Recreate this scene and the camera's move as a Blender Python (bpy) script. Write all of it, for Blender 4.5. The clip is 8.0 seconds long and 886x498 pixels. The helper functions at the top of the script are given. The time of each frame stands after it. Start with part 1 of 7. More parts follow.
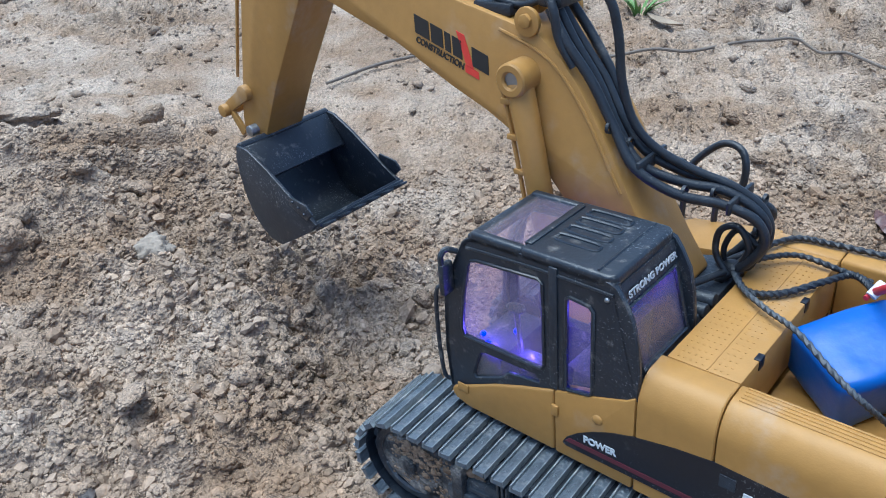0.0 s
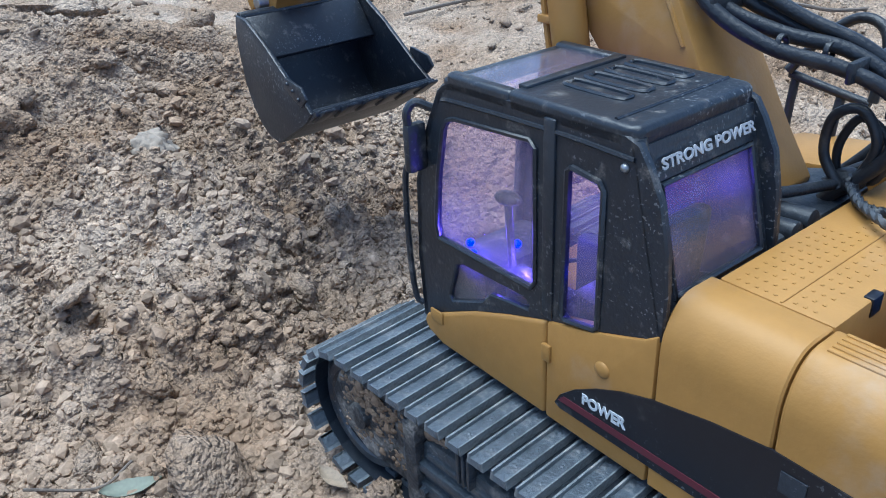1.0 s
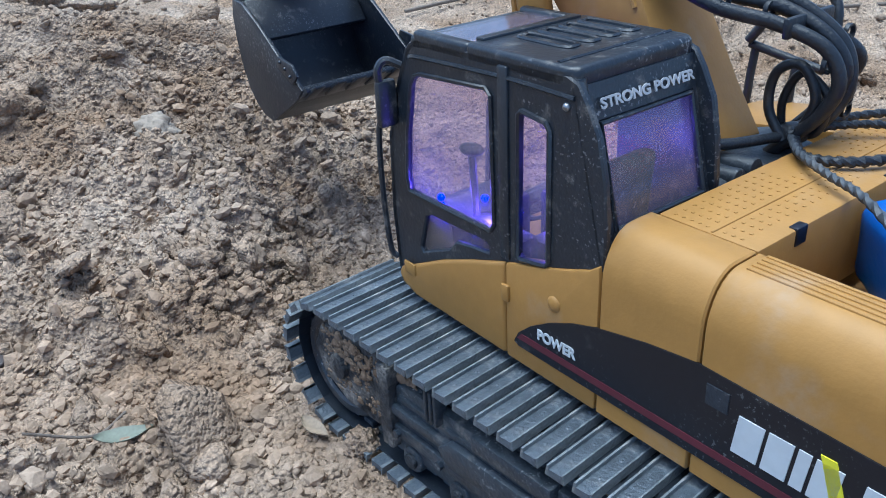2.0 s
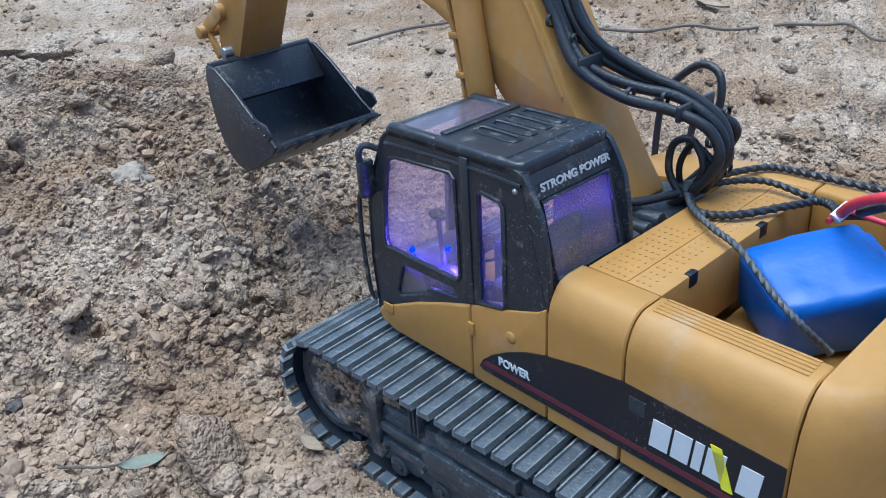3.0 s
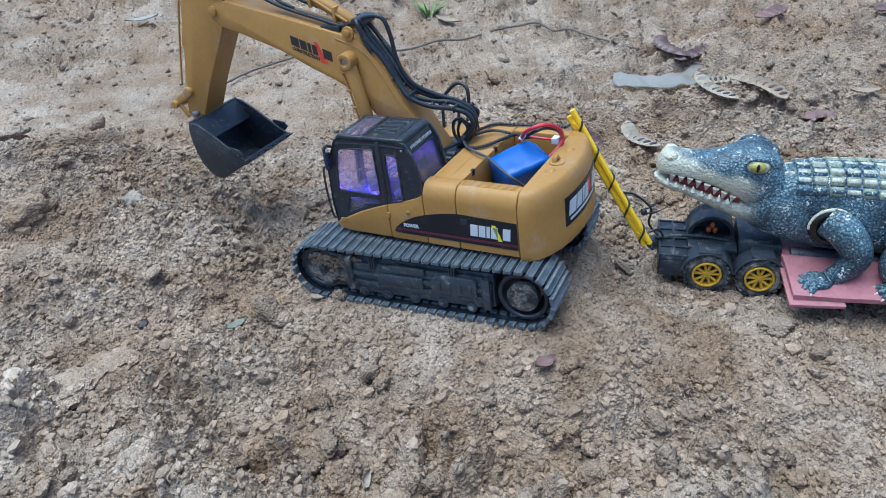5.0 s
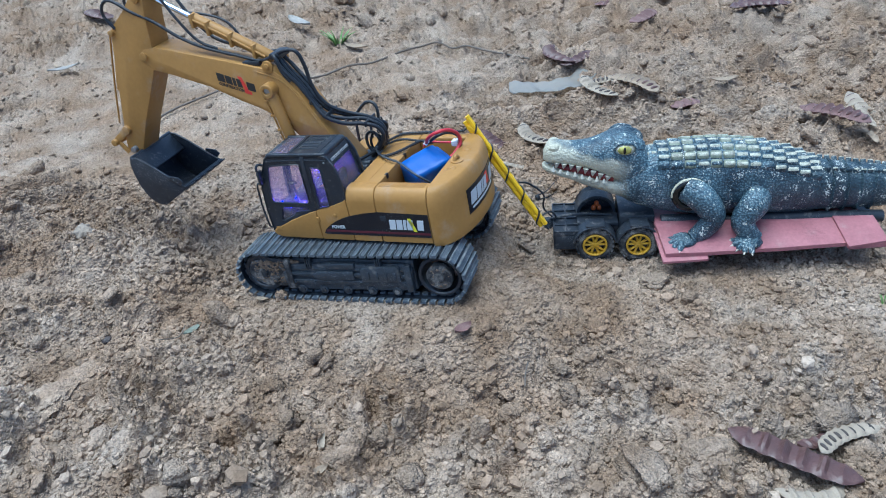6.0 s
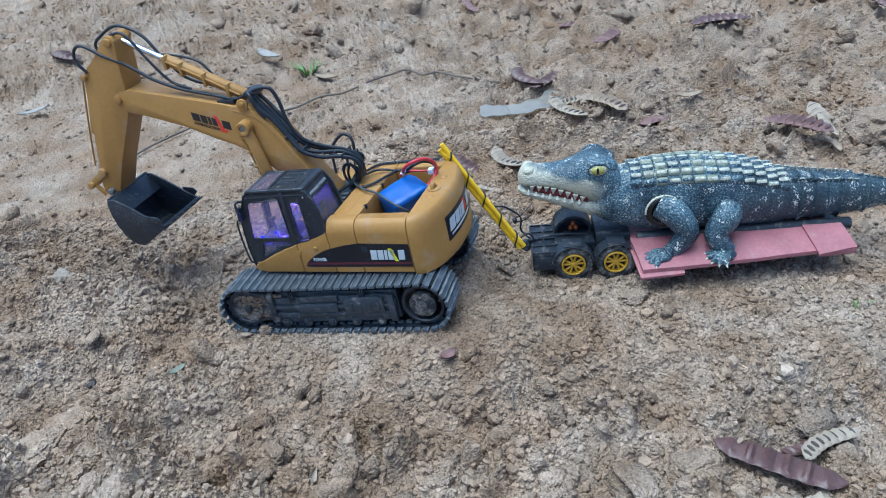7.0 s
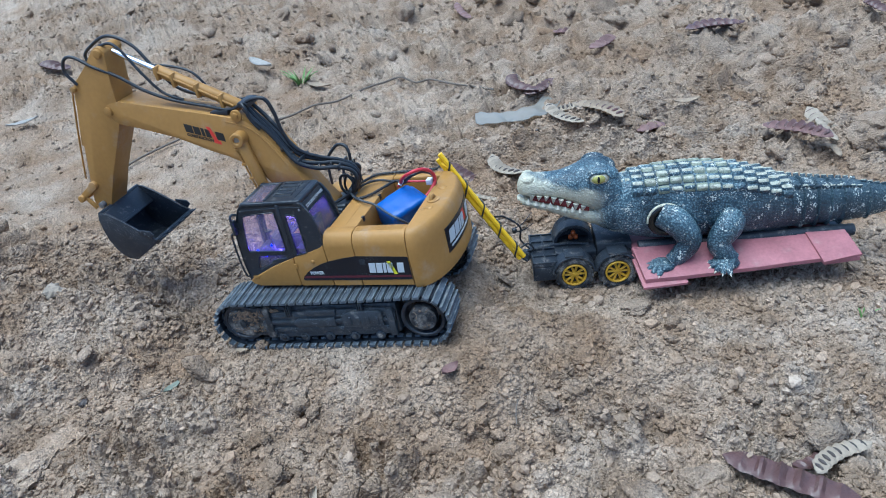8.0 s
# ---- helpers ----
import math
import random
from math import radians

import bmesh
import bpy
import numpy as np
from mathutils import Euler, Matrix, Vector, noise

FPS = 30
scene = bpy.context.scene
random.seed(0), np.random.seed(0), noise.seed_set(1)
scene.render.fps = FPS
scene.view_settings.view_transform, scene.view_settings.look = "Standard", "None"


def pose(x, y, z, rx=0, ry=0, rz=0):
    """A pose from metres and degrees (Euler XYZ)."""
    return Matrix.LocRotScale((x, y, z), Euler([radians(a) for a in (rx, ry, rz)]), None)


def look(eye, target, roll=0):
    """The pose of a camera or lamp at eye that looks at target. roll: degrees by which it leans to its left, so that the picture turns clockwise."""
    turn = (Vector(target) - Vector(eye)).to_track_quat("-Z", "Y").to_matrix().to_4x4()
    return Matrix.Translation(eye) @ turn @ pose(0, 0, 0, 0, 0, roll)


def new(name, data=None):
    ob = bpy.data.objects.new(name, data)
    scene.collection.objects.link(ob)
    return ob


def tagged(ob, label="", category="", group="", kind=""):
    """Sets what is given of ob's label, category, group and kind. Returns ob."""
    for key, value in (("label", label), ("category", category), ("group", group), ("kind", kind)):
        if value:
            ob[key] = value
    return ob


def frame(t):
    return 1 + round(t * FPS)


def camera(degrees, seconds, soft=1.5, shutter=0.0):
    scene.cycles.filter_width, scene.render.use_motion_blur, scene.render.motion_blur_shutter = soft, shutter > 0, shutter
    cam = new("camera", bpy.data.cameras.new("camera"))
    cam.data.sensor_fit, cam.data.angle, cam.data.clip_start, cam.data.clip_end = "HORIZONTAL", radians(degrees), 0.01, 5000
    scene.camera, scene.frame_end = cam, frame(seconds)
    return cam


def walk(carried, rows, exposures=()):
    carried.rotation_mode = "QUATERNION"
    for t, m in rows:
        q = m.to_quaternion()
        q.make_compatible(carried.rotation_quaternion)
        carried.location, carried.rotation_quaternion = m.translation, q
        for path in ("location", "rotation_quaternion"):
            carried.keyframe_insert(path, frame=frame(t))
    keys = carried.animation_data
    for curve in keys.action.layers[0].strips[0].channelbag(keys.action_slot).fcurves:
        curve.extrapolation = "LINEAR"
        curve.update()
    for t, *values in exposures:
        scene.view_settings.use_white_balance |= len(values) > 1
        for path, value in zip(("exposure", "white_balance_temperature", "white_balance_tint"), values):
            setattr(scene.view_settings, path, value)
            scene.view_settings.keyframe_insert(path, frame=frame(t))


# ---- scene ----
cam = camera(57.4, 8.0, soft=1.0)
PATH = [
    (0, (0.015, 0.008, 0.338), (0.012, 1.676, -0.766), 0.2),
    (0.5, (0.039, 0.051, 0.268), (-0.214, 1.703, -0.83), -0.4),
    (1, (0.061, 0.073, 0.247), (-0.225, 1.721, -0.849), 1.3),
    (1.2, (0.079, 0.062, 0.229), (-0.253, 1.727, -0.828), 0.7),
    (2.5, (0.079, 0.046, 0.258), (-0.219, 1.699, -0.828), 1.6),
    (3, (0.073, 0.011, 0.287), (-0.095, 1.687, -0.791), 0.9),
    (3.5, (0.043, -0.073, 0.324), (0.087, 1.616, -0.746), 1.9),
    (4, (0.049, -0.16, 0.348), (0.201, 1.514, -0.736), 0.2),
    (4.2, (0.037, -0.206, 0.371), (0.215, 1.454, -0.73), -1.2),
    (5.3, (-0.023, -0.396, 0.478), (0.384, 1.229, -0.616), -2.6),
    (5.5, (-0.023, -0.429, 0.487), (0.423, 1.193, -0.594), -3.6),
    (6, (-0.035, -0.456, 0.496), (0.474, 1.157, -0.571), -4.7),
    (6.5, (-0.036, -0.463, 0.497), (0.516, 1.156, -0.539), -5.6),
    (7, (-0.04, -0.459, 0.507), (0.536, 1.156, -0.522), -6.4),
    (7.5, (-0.029, -0.459, 0.501), (0.564, 1.153, -0.524), -6.5),
    (8, (-0.041, -0.441, 0.505), (0.558, 1.172, -0.514), -6.6),
]
walk(cam, [(t, look(eye, target, roll)) for t, eye, target, roll in PATH], [(0.0, 1.34, 5180, -3), (4.0, 1.29, 5180, -3), (5.5, 1.15, 5050, -5), (8.0, 1.15, 5050, -5)])

# ---- light: a soft, overcast sky ----
world = bpy.data.worlds.new("sky")
scene.world = world
world.use_nodes = True
wn = world.node_tree.nodes
sky = wn.new("ShaderNodeTexSky")
sky.sky_type, sky.sun_disc = "NISHITA", False
sky.sun_elevation, sky.sun_rotation = radians(78), radians(-77)
sky.air_density, sky.dust_density = 0.45, 2.5
wn["Background"].inputs["Strength"].default_value = 0.135
world.node_tree.links.new(sky.outputs[0], wn["Background"].inputs["Color"])
sun = new("sun", bpy.data.lights.new("sun", "SUN"))
sun.data.energy, sun.data.angle, sun.data.color = 1.50, radians(58), (1.0, 0.98, 0.96)
sun.matrix_world = look((-0.42, 0.10, 2.0), (0, 0, 0))


# ---- materials ----
def material(name, color, rough=0.5, metal=0.0, vary=0.25, scale=60.0, bump=0.0, bump_scale=300.0, dust=0.0, dust_scale=45.0, coat=0.0, island=0.0, coords="Object", spec=0.5, chips=0.0):
    """Principled surface: colour varied at two scales, fine relief, and pale dust in patches."""
    m = bpy.data.materials.new(name)
    m.use_nodes = True
    n, link = m.node_tree.nodes, m.node_tree.links.new
    p = n["Principled BSDF"]
    p.inputs["Roughness"].default_value, p.inputs["Metallic"].default_value = rough, metal
    p.inputs["Coat Weight"].default_value = coat
    p.inputs["Specular IOR Level"].default_value = spec
    tc = n.new("ShaderNodeNewGeometry" if coords == "Position" else "ShaderNodeTexCoord")

    def tex(s, detail=6.0):
        t = n.new("ShaderNodeTexNoise")
        t.inputs["Scale"].default_value, t.inputs["Detail"].default_value = s, detail
        link(tc.outputs[coords], t.inputs["Vector"])
        return t

    def ramp(src, a, b, ca, cb):
        r = n.new("ShaderNodeValToRGB")
        r.color_ramp.elements[0].position, r.color_ramp.elements[1].position = a, b
        r.color_ramp.elements[0].color, r.color_ramp.elements[1].color = (*ca, 1), (*cb, 1)
        link(src, r.inputs[0])
        return r

    def mix(fac, a, b, mode="MIX"):
        x = n.new("ShaderNodeMix")
        x.data_type, x.blend_type = "RGBA", mode
        for slot, v in ((0, fac), (6, a), (7, b)):
            if isinstance(v, (int, float)):
                x.inputs[slot].default_value = v
            elif isinstance(v, tuple):
                x.inputs[slot].default_value = (*v, 1)
            else:
                link(v, x.inputs[slot])
        return x.outputs[2]

    lo = tuple(c * (1 - vary) for c in color)
    hi = tuple(min(1, c * (1 + vary * 0.6)) for c in color)
    col = ramp(tex(scale).outputs[0], 0.3, 0.7, lo, hi).outputs[0]
    col = mix(0.5, col, ramp(tex(scale * 7).outputs[0], 0.3, 0.7, lo, hi).outputs[0])
    if island:
        g = n.new("ShaderNodeNewGeometry")
        col = mix(1.0, col, ramp(g.outputs["Random Per Island"], 0, 1, (1 - island,) * 3, (1 + island * 0.5, 1 + island * 0.45, 1 + island * 0.4)).outputs[0], "MULTIPLY")
    if dust:
        f = ramp(tex(dust_scale, 10.0).outputs[0], 0.68 - 0.26 * dust, 0.79 - 0.15 * dust, (0, 0, 0), (dust, dust, dust)).outputs[0]
        g2 = ramp(tex(dust_scale * 9, 4.0).outputs[0], 0.35, 0.65, (0.25, 0.25, 0.25), (1, 1, 1)).outputs[0]
        f = mix(1.0, f, g2, "MULTIPLY")
        col = mix(f, col, (0.40, 0.365, 0.32))
        rr = n.new("ShaderNodeMath")
        rr.operation, rr.inputs[1].default_value, rr.inputs[2].default_value = "MULTIPLY_ADD", 0.5, rough
        link(f, rr.inputs[0])
        link(rr.outputs[0], p.inputs["Roughness"])
    if chips:
        # small crisp scuffs, thick in some places and scarce in others
        c1 = ramp(tex(950, 3.0).outputs[0], 0.61, 0.66, (0, 0, 0), (1, 1, 1)).outputs[0]
        c2 = ramp(tex(38, 4.0).outputs[0], 0.47, 0.62, (0, 0, 0), (chips, chips, chips)).outputs[0]
        col = mix(mix(1.0, c1, c2, "MULTIPLY"), col, (0.36, 0.37, 0.38))
    link(col, p.inputs["Base Color"])
    if bump:
        b = n.new("ShaderNodeBump")
        b.inputs["Strength"].default_value, b.inputs["Distance"].default_value = bump, 0.002
        link(tex(bump_scale, 8.0).outputs[0], b.inputs["Height"])
        link(b.outputs[0], p.inputs["Normal"])
    return m


YELLOW = material("yellow_plastic", (0.350, 0.185, 0.047), 0.48, spec=0.36, vary=0.12, scale=30, bump=0.05, bump_scale=900, dust=0.36, dust_scale=34)
BLACK = material("black_plastic", (0.016, 0.021, 0.030), 0.36, spec=0.55, vary=0.3, scale=50, bump=0.10, bump_scale=700, dust=0.34, dust_scale=210, chips=0.45)
CHASSIS = material("dusty_black_plastic", (0.028, 0.034, 0.044), 0.42, spec=0.35, vary=0.3, scale=60, bump=0.15, bump_scale=600, dust=0.5, dust_scale=110, chips=0.45)
FRAME = material("scuffed_frame_plastic", (0.036, 0.046, 0.060), 0.42, vary=0.5, scale=70, bump=0.25, bump_scale=600, dust=0.42, dust_scale=110, chips=0.6)
TRACK = material("track_rubber", (0.082, 0.100, 0.122), 0.40, vary=0.45, scale=80, bump=0.3, bump_scale=800, dust=0.45, dust_scale=110)
WORN = material("worn_track_ridge", (0.17, 0.19, 0.205), 0.5, vary=0.5, scale=140, bump=0.3, bump_scale=800, dust=0.6, dust_scale=120)
MUDDY = material("mud_caked_plastic", (0.024, 0.027, 0.033), 0.55, vary=0.4, scale=90, bump=0.7, bump_scale=500, dust=0.85, dust_scale=95)
DECAL = material("black_sticker", (0.011, 0.012, 0.017), 0.32, spec=0.4, vary=0.2, dust=0.32, dust_scale=60, chips=0.30)
MAROON = material("maroon_stripe", (0.10, 0.018, 0.028), 0.35, vary=0.15)
WHITE = material("white_print", (0.55, 0.58, 0.60), 0.45, vary=0.08, dust=0.15)
LIME = material("lime_print", (0.75, 0.70, 0.03), 0.45, vary=0.08)
RED = material("red_print", (0.62, 0.045, 0.03), 0.45, vary=0.1)
GREY_PRINT = material("worn_grey_print", (0.40, 0.42, 0.45), 0.5, vary=0.25, scale=400, dust=0.15)
INK = material("black_print", (0.02, 0.018, 0.016), 0.5, vary=0.1)
CHROME = material("chrome_rod", (0.75, 0.76, 0.78), 0.18, 1.0, vary=0.05)
STEEL = material("dull_steel_pin", (0.32, 0.33, 0.35), 0.4, 0.9, vary=0.2)
HOSE = material("black_hose_rubber", (0.015, 0.018, 0.024), 0.42, vary=0.3, scale=120, bump=0.2, bump_scale=900, dust=0.22, dust_scale=90)
GREY_WIRE = material("grey_sheathed_wire", (0.050, 0.057, 0.068), 0.5, vary=0.3, scale=150, dust=0.3)
RED_WIRE = material("red_silicone_wire", (0.50, 0.030, 0.045), 0.4, vary=0.1)
BLUE_WRAP = material("blue_shrink_wrap", (0.010, 0.088, 0.37), 0.38, vary=0.15, scale=60, bump=0.25, bump_scale=90)
PLUG = material("white_nylon_plug", (0.72, 0.73, 0.74), 0.5, vary=0.06)
TOW_YELLOW = material("glossy_yellow_plastic", (0.90, 0.56, 0.010), 0.30, vary=0.08, scale=80, dust=0.12)
TYRE = material("tyre_rubber", (0.028, 0.029, 0.031), 0.75, vary=0.3, scale=150, bump=0.3, bump_scale=900, dust=0.9, dust_scale=90)
RIM = material("yellow_rim_plastic", (0.52, 0.30, 0.02), 0.4, vary=0.1, scale=100, dust=0.25, dust_scale=120)
PINK = material("pink_foam_sheet", (0.335, 0.128, 0.143), 0.45, vary=0.26, scale=45, bump=0.3, bump_scale=180, dust=0.35, dust_scale=50)
AMBER = material("amber_plastic", (0.36, 0.085, 0.02), 0.3, vary=0.2, scale=200)
POD = material("brown_seed_pod", (0.105, 0.056, 0.050), 0.38, vary=0.35, scale=90, bump=0.3, bump_scale=300, dust=0.2, dust_scale=80)
POD_PALE = material("bleached_seed_pod", (0.330, 0.272, 0.205), 0.7, vary=0.2, scale=120, bump=0.3, bump_scale=400)
SEED = material("dark_seed", (0.055, 0.042, 0.038), 0.6, vary=0.3, scale=200)
LEAF = material("dry_leaf", (0.30, 0.23, 0.16), 0.7, vary=0.3, scale=120, bump=0.2)
LEAF_GREEN = material("grey_green_leaf", (0.165, 0.18, 0.135), 0.6, vary=0.25, scale=120)
LEAF_RED = material("dull_red_leaf", (0.175, 0.098, 0.088), 0.6, vary=0.3, scale=120)
GRASS = material("fresh_grass", (0.15, 0.26, 0.07), 0.5, vary=0.3, scale=150)
PLASTIC = material("cloudy_plastic_strip", (0.31, 0.29, 0.26), 0.6, vary=0.3, scale=90, dust=0.35)
TWIG = material("dry_twig", (0.16, 0.13, 0.105), 0.8, vary=0.3, scale=150, bump=0.4)
ROCK = material("grey_stone", (0.30, 0.248, 0.195), 0.9, vary=0.25, scale=60, bump=0.7, bump_scale=220, dust=0.4)


def soil(name, island=0.0, pale=1.0, relief_depth=0.0026):
    m = material(name, (0.404 * pale, 0.334 * pale, 0.268 * pale), 0.95, vary=0.26, scale=9, bump=1.0, bump_scale=330, island=island, coords="Position", spec=0.15)
    n, link = m.node_tree.nodes, m.node_tree.links.new
    p = n["Principled BSDF"]
    bump = n["Bump"]
    bump.inputs["Distance"].default_value = relief_depth
    relief = bump.inputs["Height"].links[0].from_socket
    where = n.new("ShaderNodeNewGeometry")
    for scale, amount in ((300, -0.9), (620, -0.5)):
        cell, add = n.new("ShaderNodeTexVoronoi"), n.new("ShaderNodeMath")
        cell.inputs["Scale"].default_value = scale
        link(where.outputs["Position"], cell.inputs["Vector"])
        add.operation, add.inputs[1].default_value = "MULTIPLY_ADD", amount
        link(cell.outputs["Distance"], add.inputs[0])
        link(relief, add.inputs[2])
        relief = add.outputs[0]
    link(relief, bump.inputs["Height"])
    src = p.inputs["Base Color"].links[0].from_socket
    tc = n.new("ShaderNodeNewGeometry")
    big = n.new("ShaderNodeTexNoise")
    big.inputs["Scale"].default_value, big.inputs["Detail"].default_value = 3.2, 5
    link(tc.outputs["Position"], big.inputs["Vector"])
    r = n.new("ShaderNodeValToRGB")
    e = r.color_ramp.elements
    e[0].position, e[0].color = 0.34, (0.86, 0.78, 0.70, 1)
    e[1].position, e[1].color = 0.66, (1.06, 1.05, 1.04, 1)
    link(big.outputs[0], r.inputs[0])
    patch = n.new("ShaderNodeTexNoise")
    patch.inputs["Scale"].default_value, patch.inputs["Detail"].default_value = 16, 4
    link(tc.outputs["Position"], patch.inputs["Vector"])
    pr = n.new("ShaderNodeValToRGB")
    pr.color_ramp.elements[0].position, pr.color_ramp.elements[0].color = 0.36, (0.76, 0.68, 0.60, 1)
    pr.color_ramp.elements[1].position, pr.color_ramp.elements[1].color = 0.62, (1.07, 1.07, 1.07, 1)
    link(patch.outputs[0], pr.inputs[0])
    grit = n.new("ShaderNodeTexVoronoi")
    grit.inputs["Scale"].default_value = 560
    link(tc.outputs["Position"], grit.inputs["Vector"])
    g = n.new("ShaderNodeValToRGB")
    g.color_ramp.elements[0].color, g.color_ramp.elements[1].color = (0.74, 0.725, 0.71, 1), (1.16, 1.15, 1.14, 1)
    link(grit.outputs["Color"], g.inputs[0])
    for other in (r, pr, g):
        x = n.new("ShaderNodeMix")
        x.data_type, x.blend_type = "RGBA", "MULTIPLY"
        x.inputs[0].default_value = 1.0
        link(src, x.inputs[6])
        link(other.outputs[0], x.inputs[7])
        src = x.outputs[2]
    link(src, p.inputs["Base Color"])
    return m


SOIL = soil("dry_sandy_soil")
GRAVEL = soil("loose_grit", 0.28, 0.96, 0.0004)
DRY_MUD = soil("dried_mud", 0.25, 0.72, 0.0006)
CHALK = soil("white_lime_crust", 0.0, 1.16, 0.0024)
CLOD = soil("soil_clod", 0.18, 0.99, 0.0028)


def clear(name, tint, haze, body=(0.46, 0.42, 0.44)):
    m = bpy.data.materials.new(name)
    m.use_nodes = True
    n, link = m.node_tree.nodes, m.node_tree.links.new
    n.remove(n["Principled BSDF"])
    t, d, g = n.new("ShaderNodeBsdfTransparent"), n.new("ShaderNodeAddShader"), n.new("ShaderNodeBsdfGlossy")
    lit, through_lit = n.new("ShaderNodeBsdfDiffuse"), n.new("ShaderNodeBsdfTranslucent")
    t.inputs[0].default_value = (*tint, 1)
    lit.inputs[0].default_value, through_lit.inputs[0].default_value = (*body, 1), (body[0] * 0.92, body[1] * 0.95, body[2] * 0.95, 1)
    link(lit.outputs[0], d.inputs[0]), link(through_lit.outputs[0], d.inputs[1])
    g.inputs["Roughness"].default_value = 0.12
    a, b, f = n.new("ShaderNodeMixShader"), n.new("ShaderNodeMixShader"), n.new("ShaderNodeMath")
    a.inputs[0].default_value = haze
    w, f.operation = n.new("ShaderNodeLayerWeight"), "POWER"
    w.inputs[0].default_value, f.inputs[1].default_value = 0.5, 3.0
    k = n.new("ShaderNodeMath")
    k.operation, k.inputs[1].default_value, k.inputs[2].default_value = "MULTIPLY_ADD", 0.35, 0.03
    link(w.outputs["Facing"], f.inputs[0]), link(f.outputs[0], k.inputs[0])
    link(t.outputs[0], a.inputs[1]), link(d.outputs[0], a.inputs[2])
    link(k.outputs[0], b.inputs[0]), link(a.outputs[0], b.inputs[1]), link(g.outputs[0], b.inputs[2])
    link(b.outputs[0], n["Material Output"].inputs[0])
    return m


GLASS = clear("cab_window", (0.95, 0.90, 0.91), 0.085)
CLOUDY = clear("cloudy_plastic_film", (0.80, 0.78, 0.74), 0.40, (0.36, 0.35, 0.325))


def glow(name, color, power):
    m = bpy.data.materials.new(name)
    m.use_nodes = True
    p = m.node_tree.nodes["Principled BSDF"]
    p.inputs["Base Color"].default_value = p.inputs["Emission Color"].default_value = (*color, 1)
    p.inputs["Emission Strength"].default_value = power
    return m


LED_GLOW = glow("blue_led_glow", (0.004, 0.002, 1.0), 5.0)


# ---- mesh helpers ----
def finish(name, bm, mats, parent=None, label="", sharp=38):
    bmesh.ops.recalc_face_normals(bm, faces=bm.faces)
    me = bpy.data.meshes.new(name)
    bm.to_mesh(me)
    bm.free()
    for m in mats if isinstance(mats, (list, tuple)) else [mats]:
        me.materials.append(m)
    me.polygons.foreach_set("use_smooth", [True] * len(me.polygons))
    me.set_sharp_from_angle(angle=radians(sharp))
    ob = new(name, me)
    if parent:
        ob.parent = parent
    return tagged(ob, label)


def part(name, bm, mat, parent, label=""):
    return finish(name, bm, mat, parent, label)


def thing(name, m, label, category, group=""):
    ob = new(name)
    ob.matrix_basis = m
    ob.empty_display_size = 0.02
    return tagged(ob, label, category, group)


def bevel(bm, verts, width, segments=2):
    if width > 0:
        own = set(verts)
        edges = [e for e in bm.edges if e.verts[0] in own and e.verts[1] in own and len(e.link_faces) == 2 and e.calc_face_angle(0) > 0.5]
        bmesh.ops.bevel(bm, geom=edges, offset=width, segments=segments, affect="EDGES", profile=0.5, clamp_overlap=True)


def prism(bm, outline, a, b, width=0.0, axis="y", segments=2):
    """Extrude an outline: of (x, z) along y, of (y, z) along x, of (x, y) along z."""
    def at(u, v, d):
        return {"y": (u, d, v), "x": (d, u, v), "z": (u, v, d)}[axis]
    p = [bm.verts.new(at(u, v, a)) for u, v in outline]
    q = [bm.verts.new(at(u, v, b)) for u, v in outline]
    bm.faces.new(p), bm.faces.new(q[::-1])
    for i in range(len(p)):
        j = (i + 1) % len(p)
        bm.faces.new((p[i], p[j], q[j], q[i]))
    bmesh.ops.recalc_face_normals(bm, faces=bm.faces)
    bevel(bm, p + q, width, segments)
    return bm


def box(bm, lo, hi, width=0.0, segments=2):
    return prism(bm, [(lo[0], lo[1]), (hi[0], lo[1]), (hi[0], hi[1]), (lo[0], hi[1])], lo[2], hi[2], width, "z", segments)


def smooth_path(points, steps=6):
    pts = [Vector(p) for p in points]
    ext = [pts[0] * 2 - pts[1], *pts, pts[-1] * 2 - pts[-2]]
    out = []
    for i in range(1, len(ext) - 2):
        a, b, c, d = ext[i - 1:i + 3]
        for k in range(steps):
            t = k / steps
            out.append(0.5 * (2 * b + (c - a) * t + (2 * a - 5 * b + 4 * c - d) * t * t + (3 * b - a - 3 * c + d) * t ** 3))
    return out + [pts[-1]]


def tube(bm, points, r, sides=8, smooth=True, steps=6, taper=None, twist=0.0, ridges=0.0):
    pts = smooth_path(points, steps) if smooth else [Vector(p) for p in points]
    up, rings = None, []
    for i, p in enumerate(pts):
        d = (pts[min(i + 1, len(pts) - 1)] - pts[max(i - 1, 0)]).normalized()
        if up is None:
            up = d.orthogonal().normalized()
        up = (up - d * up.dot(d)).normalized()
        side = d.cross(up)
        rad = r if taper is None else r * (taper[0] + (taper[1] - taper[0]) * i / (len(pts) - 1))
        ring = []
        for k in range(sides):
            a = 2 * math.pi * k / sides + twist * i
            rr = rad * (1 + ridges * math.cos(2 * (a - 2 * twist * i)))
            ring.append(bm.verts.new(p + rr * (math.cos(a) * up + math.sin(a) * side)))
        rings.append(ring)
    for r0, r1 in zip(rings, rings[1:]):
        for k in range(sides):
            bm.faces.new((r0[k], r0[(k + 1) % sides], r1[(k + 1) % sides], r1[k]))
    bm.faces.new(rings[0][::-1]), bm.faces.new(rings[-1])
    return bm


